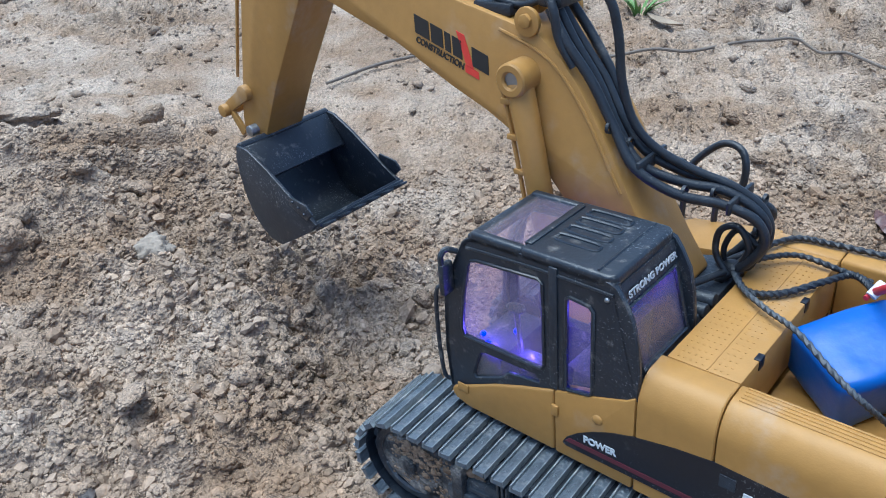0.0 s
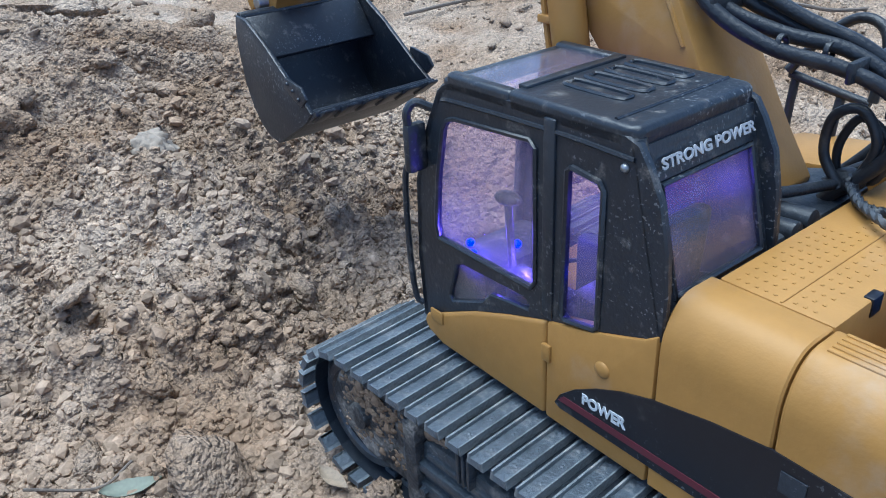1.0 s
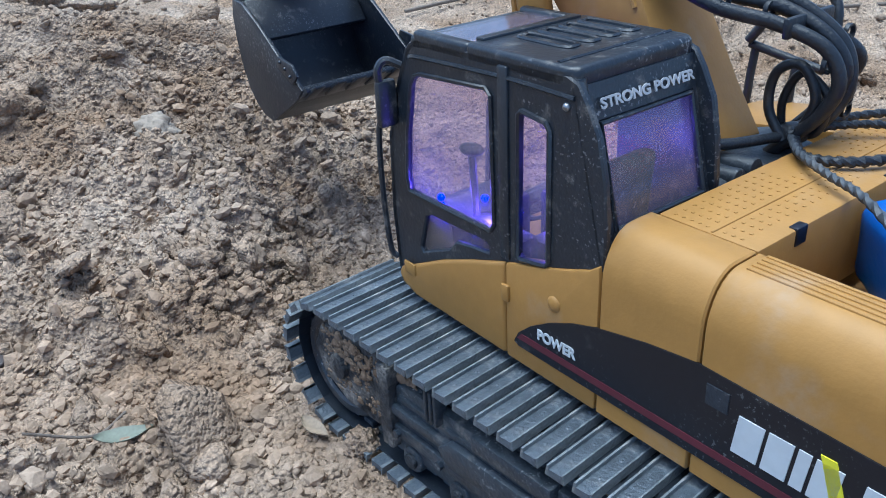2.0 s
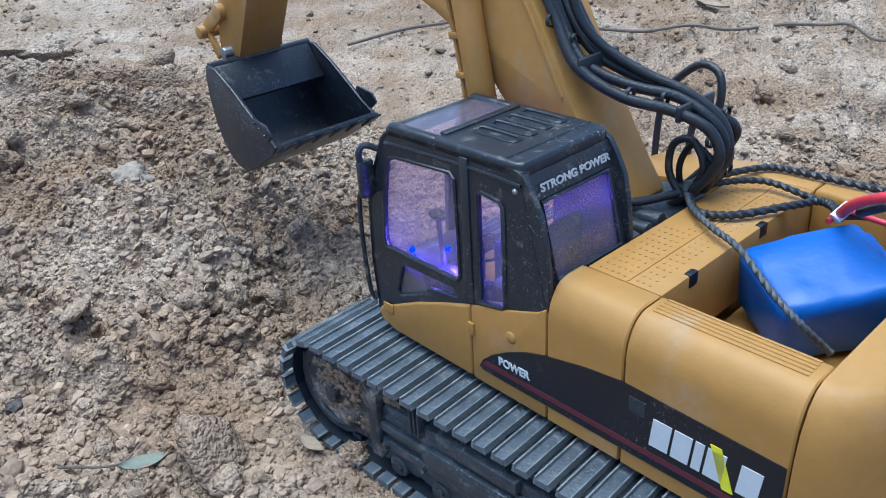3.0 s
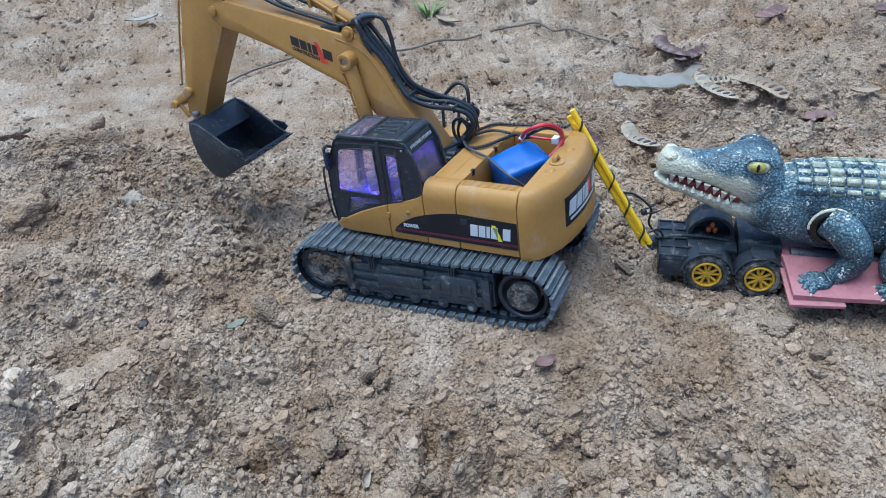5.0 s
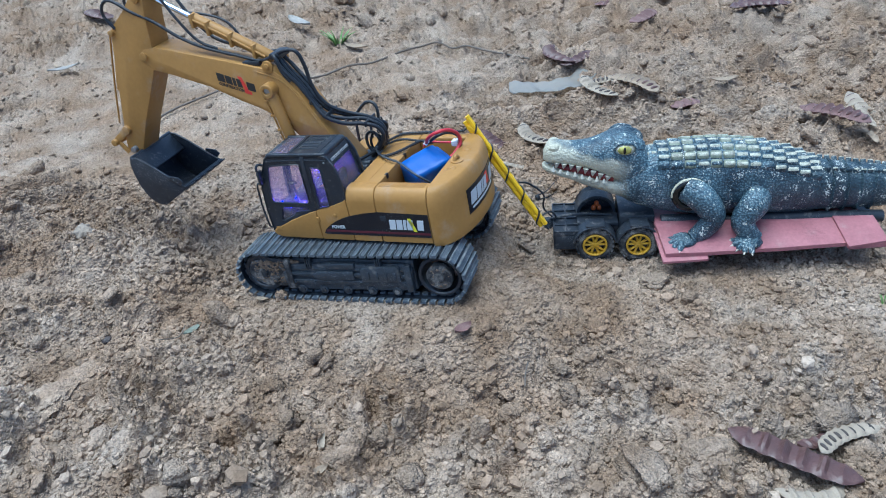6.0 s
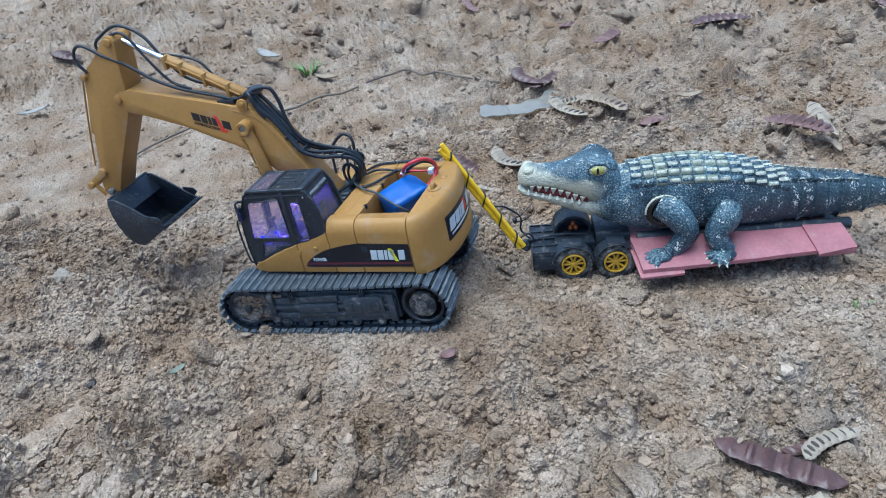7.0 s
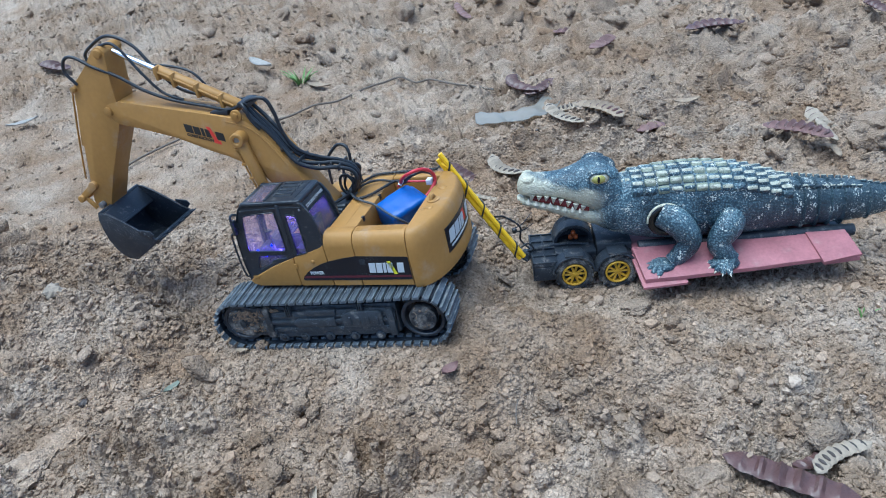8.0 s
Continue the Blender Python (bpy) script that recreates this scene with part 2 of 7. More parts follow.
def rod(bm, a, b, r, sides=20, width=0.0):
    before = set(bm.verts)
    tube(bm, [a, b], r, sides, smooth=False)
    bmesh.ops.recalc_face_normals(bm, faces=bm.faces)
    bevel(bm, [v for v in bm.verts if v not in before], width, 2) if width else None
    return bm


def ring(bm, centre, axis, r0, r1, depth, sides=28, width=0.0):
    """A flat ring with a hole, its axis along y or x."""
    before = set(bm.verts)
    rows = []
    for rad, d in ((r0, -depth / 2), (r1, -depth / 2), (r1, depth / 2), (r0, depth / 2)):
        row = []
        for k in range(sides):
            a = 2 * math.pi * k / sides
            u, v = rad * math.cos(a), rad * math.sin(a)
            row.append(bm.verts.new(Vector(centre) + Vector((u, d, v) if axis == "y" else (d, u, v))))
        rows.append(row)
    for i in range(4):
        p, q = rows[i], rows[(i + 1) % 4]
        for k in range(sides):
            bm.faces.new((p[k], p[(k + 1) % sides], q[(k + 1) % sides], q[k]))
    bmesh.ops.recalc_face_normals(bm, faces=bm.faces)
    bevel(bm, [v for v in bm.verts if v not in before], width, 1) if width else None
    return bm


def ball(bm, centre, r, squash=(1, 1, 1), div=2):
    res = bmesh.ops.create_icosphere(bm, subdivisions=div, radius=1.0)
    for v in res["verts"]:
        v.co = Vector(centre) + Vector((v.co.x * r * squash[0], v.co.y * r * squash[1], v.co.z * r * squash[2]))
    return bm


def lettering(name, text, size, m, mat, parent, label="", thick=0.00015, squeeze=1.0, shear=0.0):
    """Words in the built-in font as a mesh; m places the text's own x and y axes."""
    cu = bpy.data.curves.new(name, "FONT")
    cu.body, cu.size, cu.extrude, cu.align_x, cu.align_y, cu.shear = text, size, thick, "CENTER", "CENTER", shear
    cu.offset = size * 0.032
    tmp = bpy.data.objects.new(name, cu)
    me = bpy.data.meshes.new_from_object(tmp)
    bpy.data.objects.remove(tmp)
    bpy.data.curves.remove(cu)
    me.transform(m @ Matrix.Diagonal((squeeze, 1, 1, 1)))
    me.materials.clear()
    me.materials.append(mat)
    ob = new(name, me)
    ob.parent = parent
    return tagged(ob, label)


def side_axes(x, y, z):
    """Text on a face that looks to the machine's left."""
    return Matrix.Translation((x, y, z)) @ Matrix(((-1, 0, 0, 0), (0, 0, 1, 0), (0, 1, 0, 0), (0, 0, 0, 1)))


def back_axes(x, y, z, lean=0.0):
    """Text on a face that looks backwards, tipped by lean degrees."""
    return Matrix.Translation((x, y, z)) @ Matrix.Rotation(radians(lean), 4, "Y") @ Matrix(((0, 0, -1, 0), (-1, 0, 0, 0), (0, 1, 0, 0), (0, 0, 0, 1)))


# ---- ground ----
EXC = pose(0.1115, 0.2725, 0.02, 0, 6, 139.5)
UNDER = pose(0, 0, 0, 0, 0, 3.5)
TRAILER = pose(0.342, 0.194, 0.001, 0, 0, 155.7)


def lattice(ix, iy, seed):
    h = (ix.astype(np.int64) * 374761393 + iy.astype(np.int64) * 668265263 + seed * 974711) & 0x7FFFFFFF
    h = ((h ^ (h >> 13)) * 1274126177) & 0x7FFFFFFF
    return ((h ^ (h >> 16)) & 0xFFFF) / 65535.0


def value_noise(x, y, seed):
    fx, fy = np.floor(x), np.floor(y)
    u, v = x - fx, y - fy
    u, v = u * u * u * (u * (u * 6 - 15) + 10), v * v * v * (v * (v * 6 - 15) + 10)
    a, b = lattice(fx, fy, seed), lattice(fx + 1, fy, seed)
    c, d = lattice(fx, fy + 1, seed), lattice(fx + 1, fy + 1, seed)
    return (a * (1 - u) + b * u) * (1 - v) + (c * (1 - u) + d * u) * v - 0.5


def cells(x, y, seed):
    """Rounded lumps: one where a cell's heart lies, falling to nought at its rim."""
    fx, fy = np.floor(x), np.floor(y)
    best = np.full_like(x, 9.0)
    for i in (-1, 0, 1):
        for j in (-1, 0, 1):
            px = fx + i + lattice(fx + i, fy + j, seed)
            py = fy + j + lattice(fx + i, fy + j, seed + 7)
            rr = 0.35 + 0.65 * lattice(fx + i, fy + j, seed + 13)
            best = np.minimum(best, ((x - px) ** 2 + (y - py) ** 2) / (rr * rr))
    return np.clip(1 - best * 1.6, 0, 1) ** 0.7


# heights of the place: x, y, z
KNOTS = np.array([
    (-0.034, 0.248, 0.003), (-0.08, 0.252, 0.007), (-0.142, 0.29, 0.011), (-0.099, 0.348, 0.014), (-0.184, 0.47, 0.019),
    (-0.231, 0.443, 0.021), (-0.2, 0.344, 0.008), (-0.211, 0.257, -0.006), (-0.032, 0.473, -0.006), (0.073, 0.108, -0.003),
    (0.168, 0.118, 0.030), (0.150, 0.128, 0.034), (0.253, 0.159, 0.020), (0.245, 0.207, 0.015), (0.300, 0.205, 0.009), (0.055, 0.188, 0.014), (0.170, 0.060, 0.006), (0.227, 0.049, 0.005), (0.04, 0.055, -0.007), (0.345, -0.095, 0.005), (0.667, 0.494, 0.010),
    (-0.119, 0.094, 0.004), (0.762, 0.794, 0.04), (0.47, 0.834, 0.02), (0.8, 0.32, 0.012), (0.26, 1.03, 0.02),
    (0.36, 0.19, 0.0), (0.5, 0.12, 0.0), (0.6, 0.08, 0.0), (0.0, 1.9, 0.07), (1.5, 1.0, 0.09), (-0.7, 1.0, 0.02), (-0.7, 0.2, 0.0),
    (0.0, -0.7, 0.0), (1.0, -0.4, 0.0)])


def step(a, b, v):
    t = np.clip((v - a) / (b - a), 0, 1)
    return t * t * (3 - 2 * t)


def ruggedness(x, y):
    """Where the soil is broken (1) and where it is worn smooth (0)."""
    smooth_lane = np.exp(-(((x - 0.33) / 0.26) ** 2 + ((y - 0.13) / 0.07) ** 2))
    far_flat = np.exp(-(((x + 0.08) / 0.40) ** 2 + ((y - 0.84) / 0.26) ** 2))
    mid_flat = 0.4 * np.exp(-(((x - 0.45) / 0.25) ** 2 + ((y - 0.55) / 0.12) ** 2))
    r = 1.0 - 0.8 * smooth_lane - 0.88 * far_flat - 0.55 * mid_flat
    return np.clip(r + 0.5 * value_noise(x * 6 + 3, y * 6, 91), 0.12, 1.25)


def ground_height(x, y):
    x, y = np.asarray(x, float), np.asarray(y, float)
    top, low = np.zeros_like(x), np.zeros_like(x)
    for kx, ky, kz in KNOTS:
        w = 1.0 / ((x - kx) ** 2 + (y - ky) ** 2 + 0.0016) ** 1.6
        top, low = top + w * kz, low + w
    z = top / low
    wx = x + 0.012 * value_noise(x * 40, y * 40, 5)
    wy = y + 0.012 * value_noise(x * 40 + 9, y * 40, 6)
    vx = x + 0.0035 * value_noise(x * 150, y * 150, 41)
    vy = y + 0.0035 * value_noise(x * 150 + 5, y * 150, 42)
    rug = ruggedness(x, y)
    z = z + 0.020 * value_noise(x * 7, y * 7, 1) * step(0.5, 1.2, y) + 0.013 * value_noise(wx * 11, wy * 11, 2) * rug
    ridge = 0.5 - np.abs(2 * value_noise(wx * 17 + 4, wy * 25, 3))
    z = z + rug * (0.0095 * ridge + 0.0080 * value_noise(wx * 34, wy * 34, 17) + 0.0055 * (0.5 - np.abs(2 * value_noise(wx * 58, wy * 66, 4))))
    # the terraced bank behind the crocodile
    bank = step(0.40, 0.62, x * 0.45 + y * 0.75) * step(0.15, 0.5, x)
    z = z + bank * (0.050 * (0.25 - np.abs(value_noise(wx * 4.5 + 7, wy * 6, 71))) + 0.030 * (0.2 - np.abs(value_noise(wx * 11, wy * 15, 72))) + 0.022 * (0.5 - np.abs(2 * value_noise(wx * 27, wy * 34, 73))) + 0.010 * (0.5 - np.abs(2 * value_noise(wx * 55, wy * 62, 74))) - 0.014)
    # clumps, crumbs and grains, gathered in drifts
    near = 1 + 0.9 * (1 - step(0.05, 0.19, y + 0.5 * x))
    rug = rug * near
    drift = 0.35 + 0.9 * step(-0.12, 0.22, value_noise(x * 15 + 2, y * 15, 51))
    z = z + rug * drift * (0.0065 * cells(wx * 36, wy * 36, 21) ** 1.5 + 0.0052 * cells(vx * 80, vy * 80, 22))
    z = z + (0.30 + 0.70 * rug) * drift * (0.0036 * cells(vx * 145, vy * 145, 23) + 0.0026 * cells(vx * 235, vy * 235, 24))
    z = z + 0.0013 * cells(vx * 390, vy * 390, 25) + (0.3 + 0.7 * rug) * 0.0030 * value_noise(vx * 120, vy * 120, 8) + 0.0012 * value_noise(x * 420, y * 420, 9) - 0.0060 * rug - 0.0030
    # the hollow and the bank dug out ahead of the tracks
    for hx, hy, r, d in ((-0.055, 0.375, 0.032, -0.011), (-0.150, 0.395, 0.022, -0.012), (-0.178, 0.415, 0.022, 0.010), (-0.115, 0.405, 0.03, 0.007), (-0.30, 0.50, 0.06, 0.014), (-0.23, 0.36, 0.04, 0.008)):
        z = z + d * np.exp(-((x - hx) ** 2 + (y - hy) ** 2) / (r * r))
    # hard ledges in the bank, one above the other
    e = np.exp(-(((x + 0.36) / 0.17) ** 2 + ((y - 0.62) / 0.11) ** 2))
    u, v = x * 0.94 + y * 0.34, y * 0.94 - x * 0.34
    v = v + 0.035 * value_noise(u * 13, v * 13, 61)
    saw = (v * 21 + 0.9 * value_noise(u * 9, v * 5, 62)) % 1.0
    z = z + e * (0.012 + 0.030 * np.where(saw < 0.82, saw / 0.82, (1 - saw) / 0.18) * (0.4 + step(-0.2, 0.2, value_noise(u * 16, v * 40, 63))))
    # pressed flat under the tracks and the trailer
    m = (EXC @ UNDER).inverted()
    slope = EXC.to_3x3() @ Vector((0, 0, 1))
    plane = 0.0212 + EXC.translation.z - 0.02 - ((x - 0.1115) * slope.x + (y - 0.2725) * slope.y) / slope.z
    u, v = m[0][0] * x + m[0][1] * y + m[0][2] * plane + m[0][3], m[1][0] * x + m[1][1] * y + m[1][2] * plane + m[1][3]
    out = np.maximum(np.abs(u + 0.01) - 0.122, np.maximum(v - 0.078, -0.094 - v))
    k = 1 - step(0.0, 0.095, out)
    z = z * (1 - k) + (plane - 0.0012 + 0.0030 * value_noise(x * 70, y * 70, 12) + 0.0022 * cells(x * 130, y * 130, 16) + 0.0012 * value_noise(x * 240, y * 240, 13)) * k
    m = TRAILER.inverted()
    u, v = m[0][0] * x + m[0][1] * y + m[0][3], m[1][0] * x + m[1][1] * y + m[1][3]
    out = np.maximum(np.abs(u + 0.12) - 0.19, np.abs(v + 0.03) - 0.05)
    k = 1 - step(0.0, 0.05, out)
    return z * (1 - k) + (0.0002 + 0.0045 * value_noise(x * 60, y * 60, 14) + 0.0034 * cells(x * 120, y * 120, 18) + 0.0020 * cells(x * 230, y * 230, 19) + 0.0012 * value_noise(x * 200, y * 200, 15)) * k


def ground_at(x, y):
    return float(ground_height(np.array([x]), np.array([y]))[0])


def axis_lines(lo, hi, fine, far, low_end, high_end):
    """Lines set close between lo and hi, wider towards the ends of what is seen, then far apart."""
    def run(start, end, sign):
        out, d, v = [], fine, start
        while abs(v) < far:
            d = d * 1.0095 if sign * (end - v) > 0 else min(d * 1.25, 4.0)
            v += sign * d
            out.append(v)
        return out
    inner = list(np.arange(lo, hi, fine))
    return np.array(run(lo, low_end, -1)[::-1] + inner + run(inner[-1], high_end, 1))


def build_ground():
    gx, gy = axis_lines(-0.30, 0.50, 0.0020, 40.0, -0.6, 1.6), axis_lines(-0.16, 0.52, 0.0020, 40.0, -0.25, 2.2)
    X, Y = np.meshgrid(gx, gy)
    Z = ground_height(X, Y)
    verts = np.stack([X, Y, Z], -1).reshape(-1, 3)
    w, h = len(gx), len(gy)
    i = (np.arange(h - 1)[:, None] * w + np.arange(w - 1)[None, :]).ravel()
    quads = np.stack([i, i + 1, i + 1 + w, i + w], -1)
    me = bpy.data.meshes.new("ground")
    me.vertices.add(len(verts))
    me.vertices.foreach_set("co", verts.ravel())
    me.loops.add(len(quads) * 4)
    me.loops.foreach_set("vertex_index", quads.ravel())
    me.polygons.add(len(quads))
    me.polygons.foreach_set("loop_start", np.arange(len(quads)) * 4)
    me.polygons.foreach_set("use_smooth", np.ones(len(quads), bool))
    me.update(calc_edges=True)
    me.materials.append(SOIL)
    tagged(new("ground", me), "dry sandy soil, broken into clods and grit", "ground", kind="structure")


build_ground()


def scatter(name, count, area, size, spread, mat, label, seed, sub=0, sink=0.3, rough=True, flat=0.7, only=None):
    """Loose stones as one object; area is (x0, x1, y0, y1)."""
    rng = np.random.default_rng(seed)
    bm = bmesh.new()
    bmesh.ops.create_icosphere(bm, subdivisions=1 + max(sub, 0), radius=1.0)
    base = np.array([v.co[:] for v in bm.verts])
    tris = np.array([[v.index for v in f.verts] for f in bm.faces])
    bm.free()
    if sub < 0:
        base = np.array([(1, 0, 0), (0, 1, 0), (-1, 0, 0), (0, -1, 0), (0, 0, 1), (0, 0, -1)], float)
        tris = np.array([(0, 1, 4), (1, 2, 4), (2, 3, 4), (3, 0, 4), (1, 0, 5), (2, 1, 5), (3, 2, 5), (0, 3, 5)])
    px = rng.uniform(area[0], area[1], count * 3)
    py = rng.uniform(area[2], area[3], count * 3)
    keep = rng.uniform(0, 1.0, count * 3) < (ruggedness(px, py) ** 1.3 if rough else np.ones(count * 3)) * (0.45 + 1.1 * (value_noise(px * 14, py * 14, seed) + 0.5))
    for frame_of, (u0, u1, v0, v1) in ((EXC @ UNDER, (-0.14, 0.12, -0.095, 0.08) if size > 0.0012 else (-0.12, 0.10, -0.090, 0.075)), (TRAILER, (-0.3, 0.06, -0.09, 0.004) if size > 0.0015 else (-0.07, 0.03, -0.08, 0.0))):
        m = frame_of.inverted()
        u, v = m[0][0] * px + m[0][1] * py + m[0][3], m[1][0] * px + m[1][1] * py + m[1][3]
        inside = (u > u0) & (u < u1) & (v > v0) & (v < v1)
        keep &= ~inside
    if only:
        keep &= only(px, py)
    px, py = px[keep][:count], py[keep][:count]
    n = len(px)
    pz = ground_height(px, py)
    s = size * np.exp(rng.normal(0, spread, n))
    jag = np.ones((n, len(base)))
    for k, amp in (((1.6, 0.24), (2.4, 0.22), (3.6, 0.16), (6.0, 0.10)) if sub > 0 else ((1.6, 0.16), (2.6, 0.12), (4.5, 0.06))):
        way = rng.normal(0, 1, (n, 3)) * k
        swell = np.cos(np.einsum("nk,vk->nv", way, base) + rng.uniform(0, 6.28, n)[:, None])
        jag += amp * (swell if sub <= 0 or k < 2 else 1.6 * np.abs(swell) - 1.0)
    jag = jag[..., None]
    local = base[None] * jag * np.stack([s * rng.uniform(0.8, 1.35, n), s * rng.uniform(0.8, 1.2, n), s * rng.uniform(flat - 0.15, flat + 0.2, n)], -1)[:, None, :]
    a = rng.uniform(0, 2 * math.pi, n)
    ca, sa = np.cos(a)[:, None], np.sin(a)[:, None]
    x, y = local[..., 0] * ca - local[..., 1] * sa, local[..., 0] * sa + local[..., 1] * ca
    tilt = rng.normal(0, 0.35, n)[:, None]
    z = local[..., 2] + x * tilt
    verts = np.stack([x + px[:, None], y + py[:, None], z + (pz + s * flat * (1 - 2 * sink))[:, None]], -1).reshape(-1, 3)
    faces = (tris[None] + (np.arange(n) * len(base))[:, None, None]).reshape(-1, 3)
    me = bpy.data.meshes.new(name)
    me.vertices.add(len(verts))
    me.vertices.foreach_set("co", verts.ravel())
    me.loops.add(len(faces) * 3)
    me.loops.foreach_set("vertex_index", faces.ravel())
    me.polygons.add(len(faces))
    me.polygons.foreach_set("loop_start", np.arange(len(faces)) * 3)
    me.polygons.foreach_set("use_smooth", np.full(len(faces), sub != 0))
    me.update(calc_edges=True)
    me.materials.append(mat)
    tagged(new(name, me), label, "gravel", kind="stuff")


scatter("fine_gravel", 70000, (-0.34, 0.64, -0.2, 0.62), 0.00095, 0.38, GRAVEL, "pale sandy grit lying loose on the soil", 3, sub=-1, rough=False)
scatter("gravel", 32000, (-0.36, 0.66, -0.21, 0.64), 0.0018, 0.42, GRAVEL, "small pale stones strewn over the dry soil", 4, sink=0.4)
scatter("far_gravel", 32000, (-0.6, 1.5, 0.58, 1.9), 0.0017, 0.45, GRAVEL, "loose grit on the sandy soil beyond the toys", 5, sub=-1)
scatter("clods", 2000, (-0.36, 0.7, -0.22, 0.62), 0.0031, 0.42, CLOD, "crumbling clods of dry sandy soil", 6, sub=1, sink=0.46)
scatter("large_clods", 110, (-0.36, 0.7, -0.22, 0.6), 0.0080, 0.30, CLOD, "large crumbling clods of dry soil", 11, sub=2, sink=0.52, flat=0.6)
scatter("near_clods", 420, (-0.30, 0.42, -0.21, 0.10), 0.0040, 0.55, CLOD, "crumbling lumps of soil thrown up in a heap", 19, sub=2, sink=0.42, flat=0.75, only=lambda x, y: y + 0.5 * x < 0.15)
scatter("dug_nuggets", 420, (-0.10, 0.0, 0.31, 0.42), 0.0028, 0.32, CLOD, "heap of small nuggets of dug soil", 12, sub=1, sink=0.35, rough=False, flat=0.8)
scatter("bank_clods", 230, (0.15, 1.7, 0.72, 1.65), 0.0095, 0.5, CLOD, "large lumps of dry earth along the bank", 13, sub=2, sink=0.55, only=lambda x, y: y > 1.17 - 0.43 * (x - 0.2))
scatter("side_gravel", 17000, (0.62, 1.4, -0.25, 0.6), 0.0016, 0.45, GRAVEL, "loose grit on the soil behind the crocodile", 15, sub=-1)
scatter("side_clods", 420, (0.6, 1.4, 0.2, 0.66), 0.0048, 0.5, CLOD, "crumbling clods of soil among the seed pods", 16, sub=1, sink=0.48)
scatter("far_clods", 800, (-0.7, 1.7, 0.62, 2.1), 0.0050, 0.5, CLOD, "lumps of dry earth on the rising ground", 8, sub=1, sink=0.50)


# ---- the toy excavator: x forward, y to its left, z up ----
def build_excavator():
    exc = thing("toy_excavator", EXC, "yellow and black plastic toy excavator, dusty, bucket raised, on the soil", "toy excavator")

    # cab: a black shell of panels round real openings
    cab = part("cab", box(bmesh.new(), (-0.02, 0.0065, 0.0655), (0.066, 0.0495, 0.0685), 0.0008), BLACK, exc, "black plastic cab with clear windows")
    y0, y1, th = 0.0055, 0.0515, 0.0022

    def wall(outer, holes, ya, yb, name, label=""):
        """A flat side panel in x and z with openings cut through it."""
        bm = bmesh.new()
        loops = []
        for pts in (outer, *holes):
            vs = [bm.verts.new((x, yb, z)) for x, z in pts]
            loops.append([bm.edges.new((vs[i], vs[(i + 1) % len(vs)])) for i in range(len(vs))])
        bmesh.ops.triangle_fill(bm, edges=[e for l in loops for e in l], use_beauty=True, use_dissolve=False)
        faces = bm.faces[:]
        ext = bmesh.ops.extrude_face_region(bm, geom=faces)
        bmesh.ops.translate(bm, verts=[v for v in ext["geom"] if isinstance(v, bmesh.types.BMVert)], vec=(0, ya - yb, 0))
        bmesh.ops.recalc_face_normals(bm, faces=bm.faces)
        edges = [e for e in bm.edges if len(e.link_faces) == 2 and e.calc_face_angle(0) > 0.9]
        bmesh.ops.bevel(bm, geom=edges, offset=0.0005, segments=1, affect="EDGES", clamp_overlap=True)
        return part(name, bm, BLACK, cab, label)

    side = [(0.0715, 0.0675), (0.0728, 0.090), (0.0712, 0.117), (0.0655, 0.134), (0.0590, 0.1475), (0.0562, 0.1500), (0.0525, 0.1515), (-0.008, 0.1522),
            (-0.0120, 0.1508), (-0.0150, 0.1465), (-0.0190, 0.139), (-0.0215, 0.128), (-0.0225, 0.1175), (-0.0225, 0.1060), (-0.0180, 0.1030), (-0.0100, 0.1000), (0.0, 0.0966),
            (0.0160, 0.0920), (0.0300, 0.0870), (0.0450, 0.0810), (0.0600, 0.0735)]
    big = [(0.0608, 0.1008), (0.0618, 0.1050), (0.0600, 0.1210), (0.0565, 0.1370), (0.0545, 0.1400), (0.0510, 0.1412), (0.0215, 0.1430), (0.0195, 0.1415), (0.0192, 0.1030), (0.0210, 0.1004)]
    small = [(0.0072, 0.1400), (-0.0015, 0.1388), (-0.0030, 0.1370), (-0.0030, 0.0995), (-0.0018, 0.0980), (0.0080, 0.0962), (0.0092, 0.0972), (0.0086, 0.1388)]
    low = [(0.0560, 0.0800), (0.0572, 0.0815), (0.0532, 0.0938), (0.0505, 0.0952), (0.0240, 0.0958), (0.0218, 0.0945), (0.0222, 0.0926), (0.0300, 0.0918), (0.0380, 0.0905), (0.0420, 0.0862)]
    wall(side, [big, small, low], y1 - th, y1, "side_panel")
    far_side = [(0.0640, 0.0800), (0.0650, 0.1050), (0.0630, 0.1210), (0.0590, 0.1380), (0.0560, 0.1430), (0.0150, 0.1450), (0.0130, 0.1430), (0.0130, 0.0960), (0.0300, 0.0900), (0.0500, 0.0800)]
    wall(side, [far_side], y0, y0 + th, "side_panel")

    def pane(outline, y):
        bm = bmesh.new()
        prism(bm, outline, y - 0.0003, y + 0.0003)
        ob = part("window_pane", bm, GLASS, cab, "clear, slightly hazy plastic window")
        ob.visible_shadow = False

    for hole in (big, small, low):
        pane(hole, y1 - 0.0016)
    pane(far_side, y0 + 0.0012)
    # rims of the side windows
    for hole, r in ((big, 0.00075), (small, 0.00085)):
        part("window_rim", tube(bmesh.new(), [(x, y1 + 0.0002, z) for x, z in hole + hole[:1]], r, 6, smooth=False), BLACK, cab)
    # door post and shut line
    part("door_post", box(bmesh.new(), (0.0125, y1 - 0.0005, 0.094), (0.0165, y1 + 0.0008, 0.1505), 0.0006), BLACK, cab)
